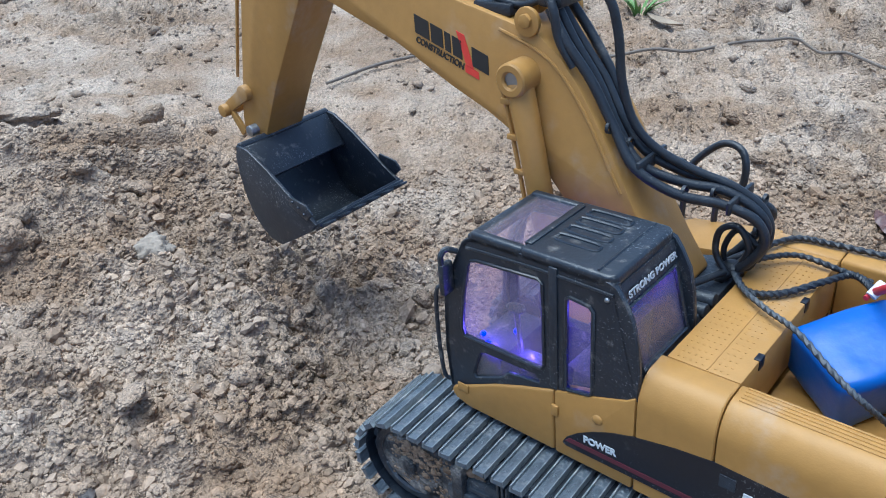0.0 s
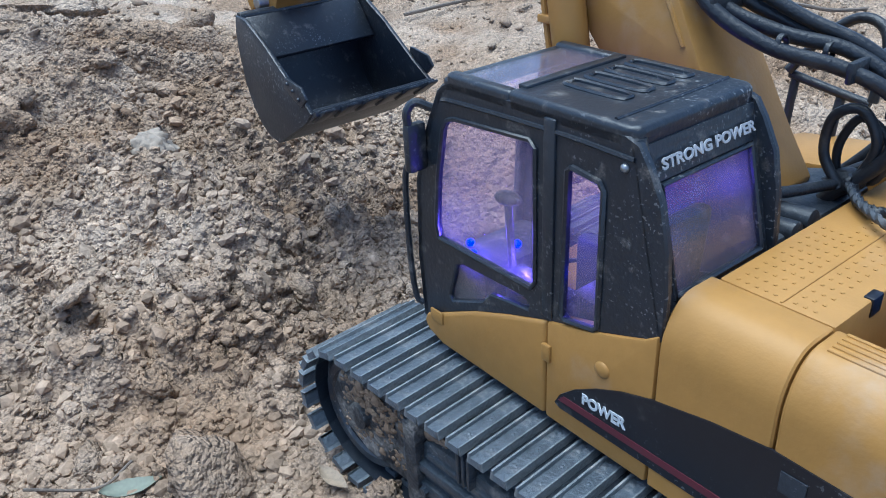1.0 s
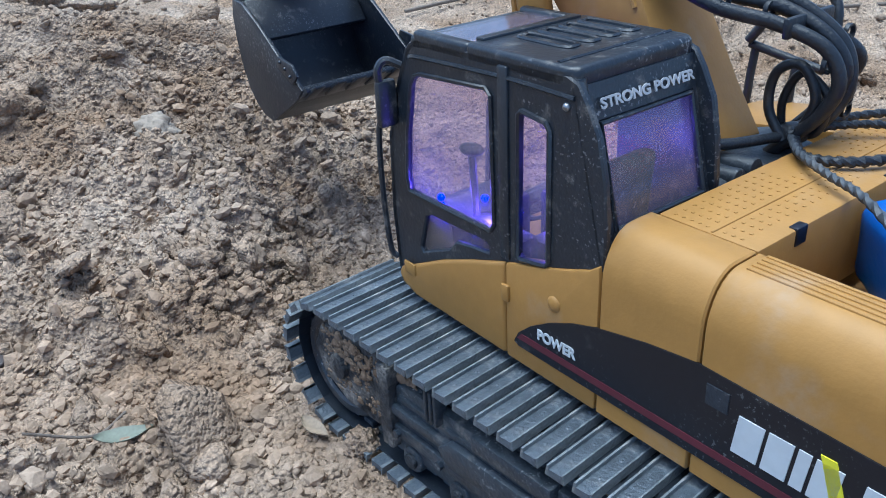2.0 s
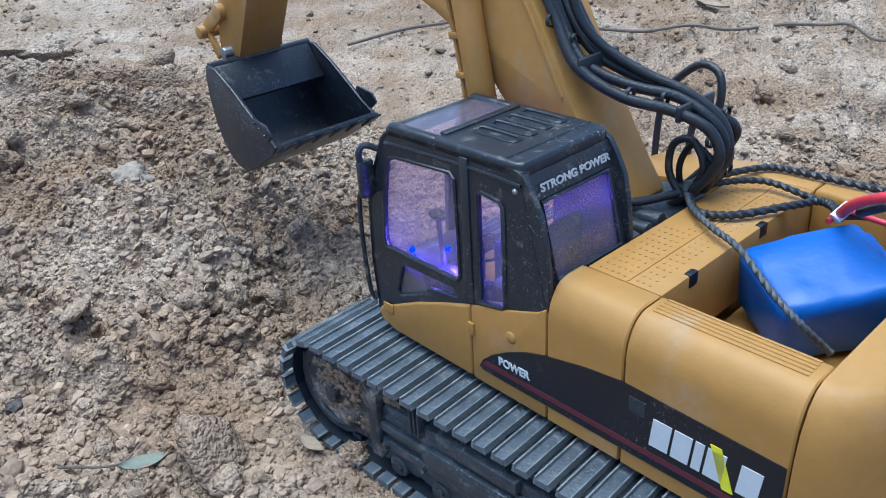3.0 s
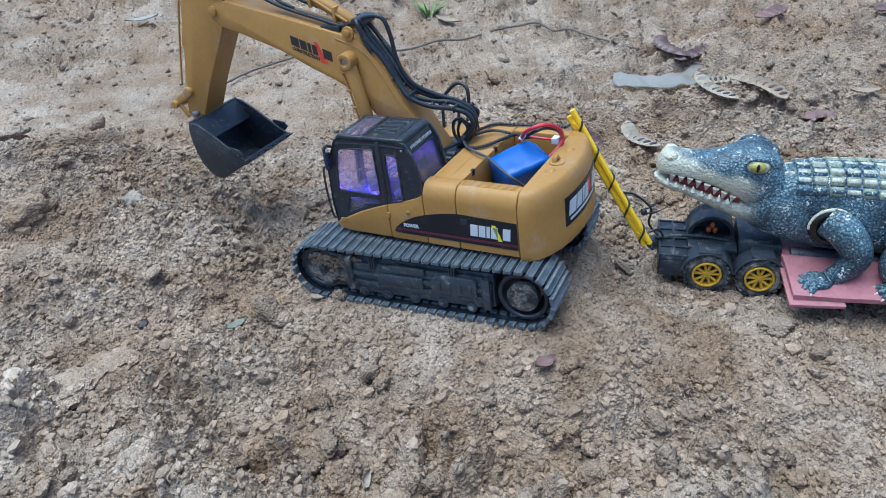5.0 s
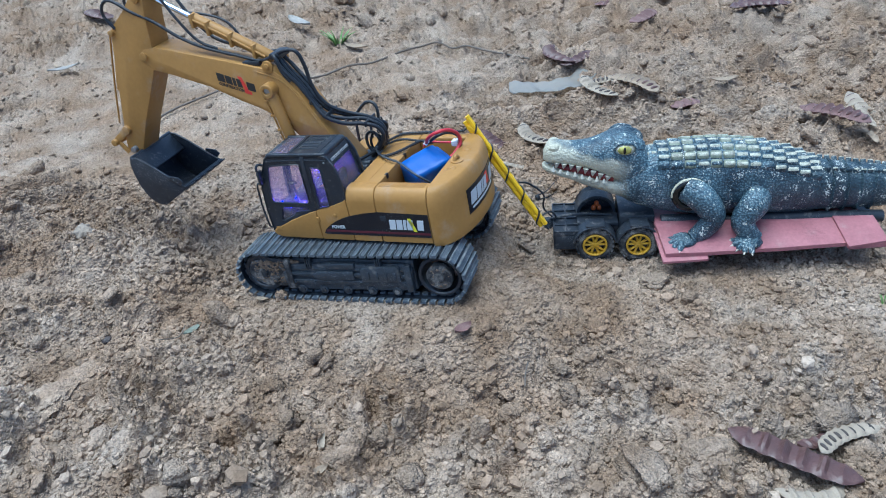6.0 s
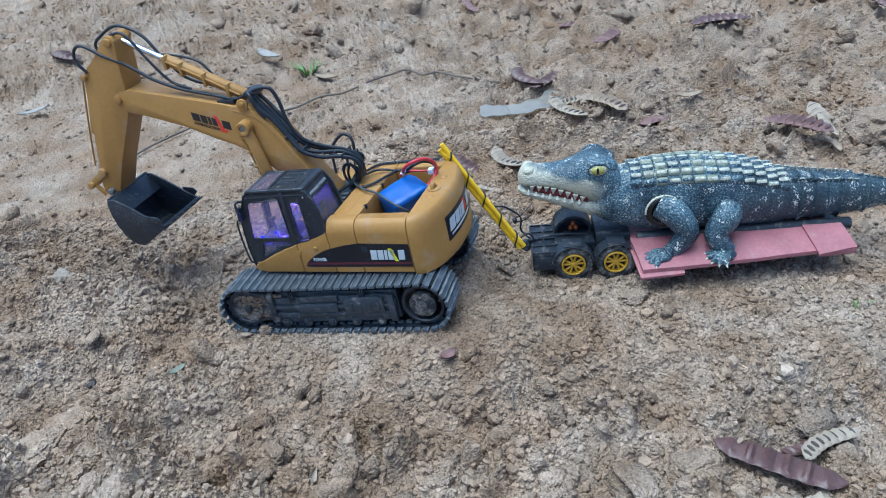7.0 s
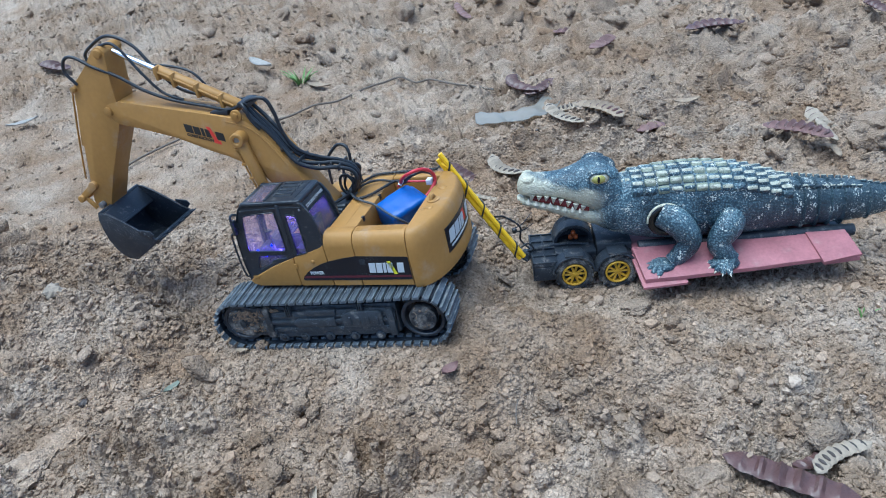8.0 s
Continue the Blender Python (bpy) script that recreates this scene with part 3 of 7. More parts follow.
    part("drip_rail", tube(bmesh.new(), [(0.0565, y1, 0.1455), (0.050, y1, 0.1462), (0.014, y1, 0.1474), (-0.011, y1, 0.1470)], 0.0007, 6), BLACK, cab)
    # front: two posts, a sill and a header round the windscreen
    front = [(0.0715, 0.0675), (0.0728, 0.090), (0.0712, 0.117), (0.0655, 0.134), (0.0590, 0.1470), (0.0562, 0.1500)]
    for ya, yb in ((y0, y0 + 0.0045), (y1 - 0.0045, y1)):
        bm = bmesh.new()
        prism(bm, front + [(x - 0.003, z - 0.0005) for x, z in front[::-1]], ya, yb, 0.0006)
        part("front_post", bm, BLACK, cab)
    part("front_sill", box(bmesh.new(), (0.0685, y0 + 0.004, 0.0675), (0.0722, y1 - 0.004, 0.0765), 0.0008), BLACK, cab)
    bm = bmesh.new()
    inner = [(x - 0.0016, z) for x, z in front[:-1]]
    prism(bm, inner + [(x - 0.0006, z) for x, z in inner[::-1]], y0 + 0.004, y1 - 0.004)
    part("windscreen", bm, GLASS, cab, "clear plastic windscreen").visible_shadow = False
    # back wall, leaning, with its window
    def back_point(y, z):
        return (-0.0112 - 0.0115 * (0.1505 - z) / 0.045, y, z)
    bm = bmesh.new()
    zs, ys = (0.1035, 0.1135, 0.1400, 0.1505), (y0, y0 + 0.0048, y1 - 0.0062, y1)
    grid = [[bm.verts.new(back_point(y, z)) for y in ys] for z in zs]
    for i in range(3):
        for j in range(3):
            if (i, j) != (1, 1):
                bm.faces.new((grid[i][j], grid[i][j + 1], grid[i + 1][j + 1], grid[i + 1][j]))
    ext = bmesh.ops.extrude_face_region(bm, geom=bm.faces[:])
    bmesh.ops.translate(bm, verts=[v for v in ext["geom"] if isinstance(v, bmesh.types.BMVert)], vec=(0.0024, 0, 0))
    bmesh.ops.recalc_face_normals(bm, faces=bm.faces)
    bmesh.ops.bevel(bm, geom=[e for e in bm.edges if len(e.link_faces) == 2 and e.calc_face_angle(0) > 0.9], offset=0.0009, segments=2, affect="EDGES", clamp_overlap=True)
    part("back_panel", bm, BLACK, cab)
    bm = bmesh.new()
    vs = [bm.verts.new(Vector(back_point(y, z)) + Vector((d, 0, 0))) for d in (0.0008, 0.0013) for y, z in ((ys[1], zs[1]), (ys[2], zs[1]), (ys[2], zs[2]), (ys[1], zs[2]))]
    for a in ((0, 1, 2, 3), (7, 6, 5, 4), (0, 1, 5, 4), (1, 2, 6, 5), (2, 3, 7, 6), (3, 0, 4, 7)):
        bm.faces.new([vs[i] for i in a])
    part("rear_window", bm, GLASS, cab, "hazy clear plastic rear window").visible_shadow = False
    rim = [back_point(y, z) for y, z in ((ys[1], zs[1]), (ys[2], zs[1]), (ys[2], zs[2]), (ys[1], zs[2]), (ys[1], zs[1]))]
    part("window_rim", tube(bmesh.new(), rim, 0.0008, 6, smooth=False), BLACK, cab)
    # corner post between the side and the back
    part("rear_post", tube(bmesh.new(), [Vector(back_point(y1 - 0.0022, z)) + Vector((0.0016, 0, 0)) for z in (0.105, 0.128, 0.1510)], 0.0022, 12), BLACK, cab)
    # roof with a skylight in front and pressed ribs behind
    bm = bmesh.new()
    outline = [(0.0300, y0), (-0.0085, y0), (-0.0110, y0 + 0.002), (-0.0110, y1 - 0.002), (-0.0085, y1), (0.0300, y1)]
    prism(bm, outline, 0.1480, 0.1540, 0.0022, "z", 4)
    roof = part("roof", bm, BLACK, cab, "black roof with pressed ribs, scuffed")
    for k in range(4):
        yk = y0 + 0.0075 + 0.0078 * k
        ring_path = [(0.0225, yk, 0.1541), (0.0215, yk + 0.0022, 0.1541), (0.0060, yk + 0.0022, 0.1541), (0.0040, yk, 0.1541), (0.0060, yk - 0.0022, 0.1541), (0.0215, yk - 0.0022, 0.1541), (0.0225, yk, 0.1541)]
        part("roof_rib", tube(bmesh.new(), ring_path, 0.00075, 6, steps=3), BLACK, roof)
    part("roof_seam", tube(bmesh.new(), [(-0.0035, y0 + 0.002, 0.1540), (-0.0035, y1 - 0.002, 0.1540)], 0.0006, 6, smooth=False), BLACK, roof)
    bm = bmesh.new()
    box(bm, (0.0268, y0 + 0.004, 0.1532), (0.0302, y1 - 0.004, 0.1548), 0.0006)
    part("skylight_hinge", bm, BLACK, roof)
    for name, lo, hi in (("roof_rail", (0.029, y0, 0.1480), (0.0545, y0 + 0.0042, 0.1537)), ("roof_rail", (0.029, y1 - 0.0042, 0.1480), (0.0545, y1, 0.1537)), ("roof_rail", (0.0495, y0, 0.1475), (0.0560, y1, 0.1522))):
        part(name, box(bmesh.new(), lo, hi, 0.0014, 3), BLACK, roof)
    part("skylight", box(bmesh.new(), (0.0295, y0 + 0.0035, 0.1520), (0.051, y1 - 0.0035, 0.1526)), GLASS, roof, "clear plastic skylight").visible_shadow = False
    lettering("lettering", "STRONG POWER", 0.0037, back_axes(-0.0132, 0.0275, 0.1446, 14.3) @ Matrix.Translation((0, 0, 0.0005)), GREY_PRINT, cab, "worn grey-white lettering", squeeze=1.24)
    # grey ball added to stand for a dark dimple in the side panel
    part("dimple_ball", ball(bmesh.new(), (-0.0085, y1, 0.1445), 0.0012), STEEL, cab)
    # mirror and grab rail by the front post
    part("mirror", box(bmesh.new(), (0.0640, 0.0515, 0.1225), (0.0672, 0.0585, 0.1375), 0.0012), BLACK, cab)
    part("mirror_arm", tube(bmesh.new(), [(0.0625, 0.0505, 0.1415), (0.0650, 0.0545, 0.1435), (0.0658, 0.0570, 0.1410), (0.0658, 0.0568, 0.1360)], 0.0013, 8), BLACK, cab)
    part("grab_rail", tube(bmesh.new(), [(0.0705, 0.0520, 0.1230), (0.0735, 0.0535, 0.1190), (0.0745, 0.0535, 0.0960), (0.0735, 0.0530, 0.0760), (0.0715, 0.0515, 0.0720)], 0.0010, 8), BLACK, cab)
    # inside: seat, consoles, levers and lamps
    seat = part("operator_seat", box(bmesh.new(), (-0.006, 0.018, 0.088), (0.018, 0.040, 0.096), 0.0025), CHASSIS, cab, "dark grey plastic seat")
    part("backrest", prism(bmesh.new(), [(-0.0095, 0.094), (-0.003, 0.094), (-0.0065, 0.126), (-0.0120, 0.126)], 0.019, 0.039, 0.0022), CHASSIS, seat)
    part("console", box(bmesh.new(), (0.012, 0.0405, 0.068), (0.036, 0.0475, 0.0985), 0.0015), CHASSIS, cab)
    part("console", box(bmesh.new(), (0.012, 0.0110, 0.068), (0.036, 0.0175, 0.0985), 0.0015), CHASSIS, cab)
    part("dashboard", box(bmesh.new(), (0.044, 0.013, 0.068), (0.064, 0.048, 0.0935), 0.002), CHASSIS, cab)
    lever = part("lever", tube(bmesh.new(), [(0.0360, 0.044, 0.096), (0.0370, 0.0440, 0.106), (0.0385, 0.0435, 0.1175)], 0.0012, 8), CHASSIS, cab, "grey control lever")
    part("knob", ball(bmesh.new(), (0.0385, 0.0435, 0.1188), 0.0032, (1.5, 1, 0.6)), CHASSIS, lever)
    # last three glowing balls are added for more dash lights and their reflections
    for x, y, z in ((0.054, 0.0440, 0.0950), (0.0455, 0.0470, 0.0945), (0.031, 0.0480, 0.0965), (0.0035, 0.0330, 0.113), (0.060, 0.0400, 0.0950), (0.049, 0.0300, 0.0950), (0.0010, 0.0430, 0.1040)):
        part("led_spot", ball(bmesh.new(), (x, y, z), 0.0014), LED_GLOW, cab, "glowing blue spot from a cab lamp")

    # upper body
    skirt = [(0.0690, 0.0690), (0.0705, 0.0660), (0.0680, 0.0632), (0.0600, 0.0610), (-0.1070, 0.0600), (-0.1070, 0.0660), (-0.0225, 0.0670), (0.060, 0.0680)]
    house = part("platform", prism(bmesh.new(), skirt, -0.0858, 0.0505, 0.0012), YELLOW, exc, "yellow plastic revolving platform")
    door = [(0.0693, 0.0695), (0.0708, 0.0665), (0.0685, 0.0632), (0.0610, 0.0608), (0.0145, 0.0606), (0.0145, 0.0929), (0.0300, 0.0874), (0.0450, 0.0814), (0.0600, 0.0739)]
    part("door_panel", prism(bmesh.new(), door, 0.046, 0.0524, 0.0013, segments=3), YELLOW, house)
    rear_door = [(0.0140, 0.0606), (-0.0218, 0.0606), (-0.0218, 0.1062), (-0.0180, 0.1034), (-0.0100, 0.1004), (0.0, 0.0970), (0.0140, 0.0931)]
    part("door_panel", prism(bmesh.new(), rear_door, 0.046, 0.0524, 0.0009), YELLOW, house)
    part("latch", box(bmesh.new(), (0.0120, 0.0520, 0.0805), (0.0152, 0.0534, 0.0860), 0.0005), YELLOW, house)
    part("latch", box(bmesh.new(), (0.0600, 0.0520, 0.0690), (0.0662, 0.0530, 0.0735), 0.0006), YELLOW, house)
    part("boss", ball(bmesh.new(), (-0.0060, 0.0522, 0.0880), 0.0026, (1, 0.45, 1)), YELLOW, house)

    def shell(left):
        """Cross-section of an engine cover: outer wall, rounded shoulder, top and inner wall."""
        s, e = (1, 0.0524) if left else (-1, 0.0872)
        arc = [(e - 0.0100 + 0.0100 * math.cos(a), 0.1020 + 0.0140 * math.sin(a)) for a in np.linspace(0, math.pi / 2, 9)]
        pts = [(e, 0.0606), *arc, (e - 0.0180, 0.1160), (e - 0.0190, 0.1145), (e - 0.0190, 0.0835), (e - 0.0135, 0.0606)]
        return [(s * y, z) for y, z in pts]

    for left in (True, False):
        for xa, xb in ((-0.0224, -0.0527), (-0.0533, -0.1066)):
            cover = part("engine_cover", prism(bmesh.new(), shell(left), xa, xb, 0.0005, "x", 1), YELLOW, house)
    # long grille ridges along the left cover
    for row in (0.0345, 0.0364, 0.0383, 0.0402, 0.0421):
        part("grille_bar", box(bmesh.new(), (-0.1035, row, 0.1152), (-0.0558, row + 0.0010, 0.11635), 0.0002), YELLOW, cover)
    deck = part("deck", box(bmesh.new(), (-0.0527, -0.0685, 0.090), (-0.0240, 0.0335, 0.1156), 0.0007), YELLOW, house, "yellow deck with rows of small studs")
    bm = bmesh.new()
    for i in range(9):
        for j in range(26):
            x, y = -0.0275 - 0.0024 * i, 0.0310 - 0.0038 * j
            if -0.050 < x and not (-0.045 < y < -0.008 and x > -0.034):
                r = 0.00036
                box(bm, (x - r, y - r, 0.1154), (x + r, y + r, 0.11578))
    part("stud", bm, YELLOW, deck)
    part("seam_ridge", box(bmesh.new(), (-0.0400, -0.068, 0.1152), (-0.0392, 0.033, 0.11595), 0.0002), YELLOW, deck)
    # dark blocks give the notches in the bay wall their shade by colour
    for y in (0.0155, -0.0302):
        part("notch_shade", box(bmesh.new(), (-0.0531, y - 0.0024, 0.1110), (-0.0505, y + 0.0024, 0.1160), 0.0004), DECAL, deck, "small dark block for a shaded notch")
    part("battery_bay", box(bmesh.new(), (-0.110, -0.0690, 0.0810), (-0.0520, 0.0340, 0.0845)), YELLOW, house, "sunken tray")
    part("side_box", prism(bmesh.new(), [(0.045, 0.064), (0.050, 0.072), (0.040, 0.100), (0.022, 0.1080), (-0.0224, 0.1140), (-0.0224, 0.064)], -0.0870, -0.0560, 0.0018), YELLOW, house)

    # counterweight: stacked outlines, rounded in plan and towards its edges
    bm = bmesh.new()
    rows = []
    for z, k in ((0.0568, 0.98), (0.0580, 1.04), (0.0625, 1.06), (0.0690, 1.03), (0.0735, 1.0), (0.0960, 1.0), (0.1040, 0.98), (0.1110, 0.93), (0.1150, 0.86), (0.1165, 0.78)):
        row = []
        for i in range(33):
            a = math.pi * (0.5 + i / 32)
            c, s = math.cos(a), math.sin(a)
            x = -0.1072 - 0.0290 * k * abs(c) ** (2 / 2.1)
            y = -0.0174 + 0.0698 * (0.35 + 0.65 * min(k, 1.0)) * math.copysign(abs(s) ** (2 / 2.1), s)
            row.append(bm.verts.new((x, y, z)))
        rows.append(row)
    for p, q in zip(rows, rows[1:]):
        for i in range(32):
            bm.faces.new((p[i], p[i + 1], q[i + 1], q[i]))
        bm.faces.new((p[0], q[0], q[-1], p[-1]))
    bm.faces.new(rows[0]), bm.faces.new(rows[-1])
    weight = part("counterweight", bm, YELLOW, exc, "rounded yellow counterweight, dusty and scuffed")
    lug = bmesh.new()
    rod(lug, (-0.1165, -0.0120, 0.1158), (-0.1165, -0.0120, 0.1178), 0.0065, 24, 0.0008)
    part("cap", lug, YELLOW, weight)
    part("lug", tube(bmesh.new(), [(-0.1150, -0.0100, 0.1170), (-0.1155, -0.0115, 0.1208), (-0.1158, -0.0140, 0.1208), (-0.1160, -0.0165, 0.1172)], 0.0022, 10), YELLOW, weight)
    for x, y, r in ((-0.1180, -0.0385, 0.0050), (-0.1115, 0.0060, 0.0036), (-0.1180, 0.0035, 0.0040)):
        part("boss", ball(bmesh.new(), (x, y, 0.1153), r, (1, 1, 0.62)), YELLOW, weight)
    # sticker wrapped round the back, with plain bars for its brand
    def rear(y, lift=0.0005):
        s = min(1.0, abs(y + 0.0174) / 0.0698)
        return -0.1072 - 0.0290 * (1 - s ** 2.1) ** (1 / 2.1) - lift

    def wrapped(ya, yb, za, zb, lift, shear=0.0):
        bm = bmesh.new()
        cols = []
        for i in range(13):
            y = ya + (yb - ya) * i / 12
            cols.append([bm.verts.new((rear(y + d, lift - inset), y + d, z)) for z, d in ((za, 0.0), (zb, -shear)) for inset in (0.0, 0.0006)])
        for p, q in zip(cols, cols[1:]):
            bm.faces.new((p[0], q[0], q[2], p[2])), bm.faces.new((p[1], p[3], q[3], q[1]))
            bm.faces.new((p[0], p[1], q[1], q[0])), bm.faces.new((p[2], q[2], q[3], p[3]))
        for c in (cols[0], cols[-1]):
            bm.faces.new((c[0], c[2], c[3], c[1]))
        return bm

    badge = part("sticker", wrapped(0.0165, -0.0580, 0.0735, 0.0992, 0.0005), DECAL, weight, "black sticker with white printed bars")
    for ya, yb in ((0.0120, 0.0000), (-0.0018, -0.0120), (-0.0138, -0.0180), (-0.0198, -0.0280), (-0.0410, -0.0530)):
        part("printed_bar", wrapped(ya, yb, 0.0815, 0.0945, 0.0007, 0.0022), WHITE, badge)
    part("printed_bar", wrapped(-0.0295, -0.0375, 0.0835, 0.0965, 0.0007, -0.0040), RED, badge)
    part("printed_bar", wrapped(0.0100, -0.0480, 0.0768, 0.0790, 0.0007), WHITE, badge)

    # sticker along the left side
    y = 0.0524
    dec = [(0.0100, 0.0682), (0.0080, 0.0720), (0.0030, 0.0765), (-0.0045, 0.0812), (-0.0130, 0.0852), (-0.0217, 0.0880), (-0.0380, 0.0915), (-0.0532, 0.0935), (-0.1060, 0.0918), (-0.1060, 0.0672), (0.0080, 0.0672)]
    label = part("sticker", prism(bmesh.new(), dec, y - 0.0002, y + 0.0004), DECAL, house, "black side sticker with a maroon stripe")
    part("stripe", prism(bmesh.new(), [(0.0085, 0.0700), (0.0065, 0.0722), (-0.1055, 0.0722), (-0.1055, 0.0700)], y + 0.0003, y + 0.0006), MAROON, label)
    lettering("lettering", "POWER", 0.0046, side_axes(-0.0075, y + 0.0006, 0.0756) @ Matrix.Rotation(radians(1), 4, "Z"), WHITE, label, "white lettering", squeeze=0.92)

    def slanted(xa, xb, za, zb, lean=0.0010):
        bm = bmesh.new()
        return prism(bm, [(xa, za), (xb, za), (xb - lean, zb), (xa - lean, zb)], y + 0.0004, y + 0.0007)

    for xa, xb in ((-0.0640, -0.0705), (-0.0715, -0.0775), (-0.0785, -0.0815), (-0.0825, -0.0885), (-0.0930, -0.0995)):
        part("printed_bar", slanted(xa, xb, 0.0752, 0.0858), WHITE, label)
    part("printed_bar", slanted(-0.0890, -0.0925, 0.0735, 0.0875, -0.0050), LIME, label)
    part("printed_mark", slanted(-0.0560, -0.0620, 0.0842, 0.0898, 0.0), CHASSIS, label)

    # hydraulic pipes between the cab and the boom foot
    for k, (a, b) in enumerate((((-0.0215, -0.006, 0.112), (0.004, -0.006, 0.110)), ((-0.0215, -0.014, 0.113), (0.004, -0.014, 0.111)))):
        part("valve_block", rod(bmesh.new(), a, b, 0.0034, 14, 0.0006), CHASSIS, house)
    part("boom_bracket", prism(bmesh.new(), [(0.030, 0.066), (0.030, 0.090), (0.016, 0.108), (-0.006, 0.114), (-0.020, 0.112), (-0.022, 0.066)], -0.0480, 0.0045, 0.001), CHASSIS, house)

    # boom
    ya, yb = -0.0365, -0.0060
    profile = [(0.2165, 0.2435), (0.2090, 0.2475), (0.1951, 0.2478), (0.1559, 0.2390), (0.0900, 0.2240), (0.0751, 0.2205), (0.0600, 0.2165), (0.0490, 0.2080), (0.0400, 0.1965),
               (0.0310, 0.1820), (0.0215, 0.1650), (0.0140, 0.1500), (0.0020, 0.1300), (-0.0080, 0.1150), (-0.0030, 0.1060), (0.0130, 0.1050), (0.0290, 0.1200), (0.0450, 0.1420),
               (0.0590, 0.1580), (0.0755, 0.1715), (0.0890, 0.1790), (0.1089, 0.1872), (0.1425, 0.2036), (0.1854, 0.2180), (0.2060, 0.2235), (0.2170, 0.2340)]
    boom = part("boom", prism(bmesh.new(), profile, ya, yb, 0.0011), YELLOW, exc, "curved yellow plastic boom")
    part("rib", tube(bmesh.new(), [(0.0800, yb, 0.2170), (0.0600, yb, 0.2100), (0.0480, yb, 0.2010), (0.0370, yb, 0.1860), (0.0280, yb, 0.1700), (0.0200, yb, 0.1550)], 0.0008, 6), YELLOW, boom)
    mid = 0.5 * (ya + yb)
    for y_ in (yb + 0.0005, ya - 0.0005):
        bm = bmesh.new()
        rod(bm, (0.0648, y_ - 0.0012, 0.2215), (0.0648, y_ + 0.0012, 0.2215), 0.0062, 24, 0.0006)
        lug = part("cylinder_lug", bm, YELLOW, boom)
        part("pin_head", rod(bmesh.new(), (0.0648, y_ - 0.0028, 0.2222), (0.0648, y_ + 0.0028, 0.2222), 0.0032, 6, 0.0005), YELLOW, lug)
    for x, z, r in ((0.2132, 0.2390, 0.0048),):
        part("pin_head", rod(bmesh.new(), (x, ya - 0.0022, z), (x, yb + 0.0022, z), r, 20, 0.0008), YELLOW, boom)
    # brand mark as plain bars along the boom, with the words under it

    def on_boom(s, h):
        return (0.1287 - s * math.cos(0.327), 0.2100 - s * math.sin(0.327) + h)

    def boom_bar(s0, s1, h0, h1, mat, lean=0.0):
        pts = [on_boom(s0 + lean, h0), on_boom(s1 + lean, h0), on_boom(s1, h1), on_boom(s0, h1)]
        part("printed_bar", prism(bmesh.new(), pts, yb - 0.0002, yb + 0.0003), mat, boom)

    for s0, s1 in ((0.000, 0.0090), (0.0102, 0.0175), (0.0187, 0.0222), (0.0234, 0.0290), (0.0350, 0.0445)):
        boom_bar(s0, s1, 0.0, 0.0086, INK)
    boom_bar(0.0262, 0.0308, -0.0012, 0.0120, RED, 0.0050)
    lettering("lettering", "CONSTRUCTION", 0.0042, side_axes(on_boom(0.0150, -0.0030)[0], yb + 0.0002, on_boom(0.0150, -0.0030)[1]) @ Matrix.Rotation(-0.327, 4, "Z"), INK, boom, "black lettering", squeeze=0.90)
    boom_bar(0.0305, 0.0385, -0.0048, -0.0014, RED)

    # boom cylinders either side
    for y_ in (-0.0008, -0.0420):
        top, low_end = Vector((0.0665, y_, 0.1995)), Vector((0.0500, y_, 0.1120))
        cyl = part("boom_cylinder", rod(bmesh.new(), top + (low_end - top) * 0.02, top + (low_end - top) * 0.78, 0.0058, 24, 0.0007), YELLOW, exc, "yellow plastic hydraulic cylinder")
        part("piston_rod", rod(bmesh.new(), top + (low_end - top) * 0.76, low_end, 0.0034, 14), CHROME, cyl)
        eye = ring(bmesh.new(), top, "y", 0.0034, 0.0075, 0.0135, 28, 0.0008)
        part("eye", eye, YELLOW, cyl)
        part("pin", rod(bmesh.new(), top - Vector((0, 0.0058, 0)), top + Vector((0, 0.0050, 0)), 0.0034, 16), STEEL, cyl)
        pipe = [top + Vector((0.0075, 0.002, -0.006)), top + (low_end - top) * 0.25 + Vector((0.0078, 0.002, 0)), top + (low_end - top) * 0.75 + Vector((0.0078, 0.002, 0))]
        part("feed_pipe", tube(bmesh.new(), pipe, 0.0010, 8), YELLOW, cyl)
        for k in (0.12, 0.30, 0.48, 0.64):
            p = top + (low_end - top) * k
            part("clip", box(bmesh.new(), p + Vector((0.004, 0.0005, -0.0012)), p + Vector((0.0098, 0.0038, 0.0012)), 0.0004), YELLOW, cyl)

    # stick
    outline = [(0.1905, 0.2985), (0.1935, 0.3035), (0.1990, 0.3050), (0.2040, 0.3025), (0.2204, 0.2875), (0.2424, 0.2715), (0.2470, 0.2640), (0.2826, 0.1420), (0.2835, 0.1340),
               (0.2790, 0.1290), (0.2690, 0.1265), (0.2629, 0.1305), (0.2440, 0.1650), (0.2100, 0.2180), (0.2030, 0.2320), (0.1990, 0.2480), (0.1960, 0.2700)]
    stick = part("stick", prism(bmesh.new(), outline, ya + 0.0015, yb - 0.0002, 0.0011), YELLOW, exc, "yellow plastic dipper stick")
    part("pin_head", rod(bmesh.new(), (0.1975, ya - 0.003, 0.2985), (0.1975, yb + 0.003, 0.2985), 0.0045, 20, 0.0008), YELLOW, stick)
    part("pin_head", rod(bmesh.new(), (0.2445, ya - 0.003, 0.2660), (0.2445, yb + 0.003, 0.2660), 0.0036, 6, 0.0006), YELLOW, stick)
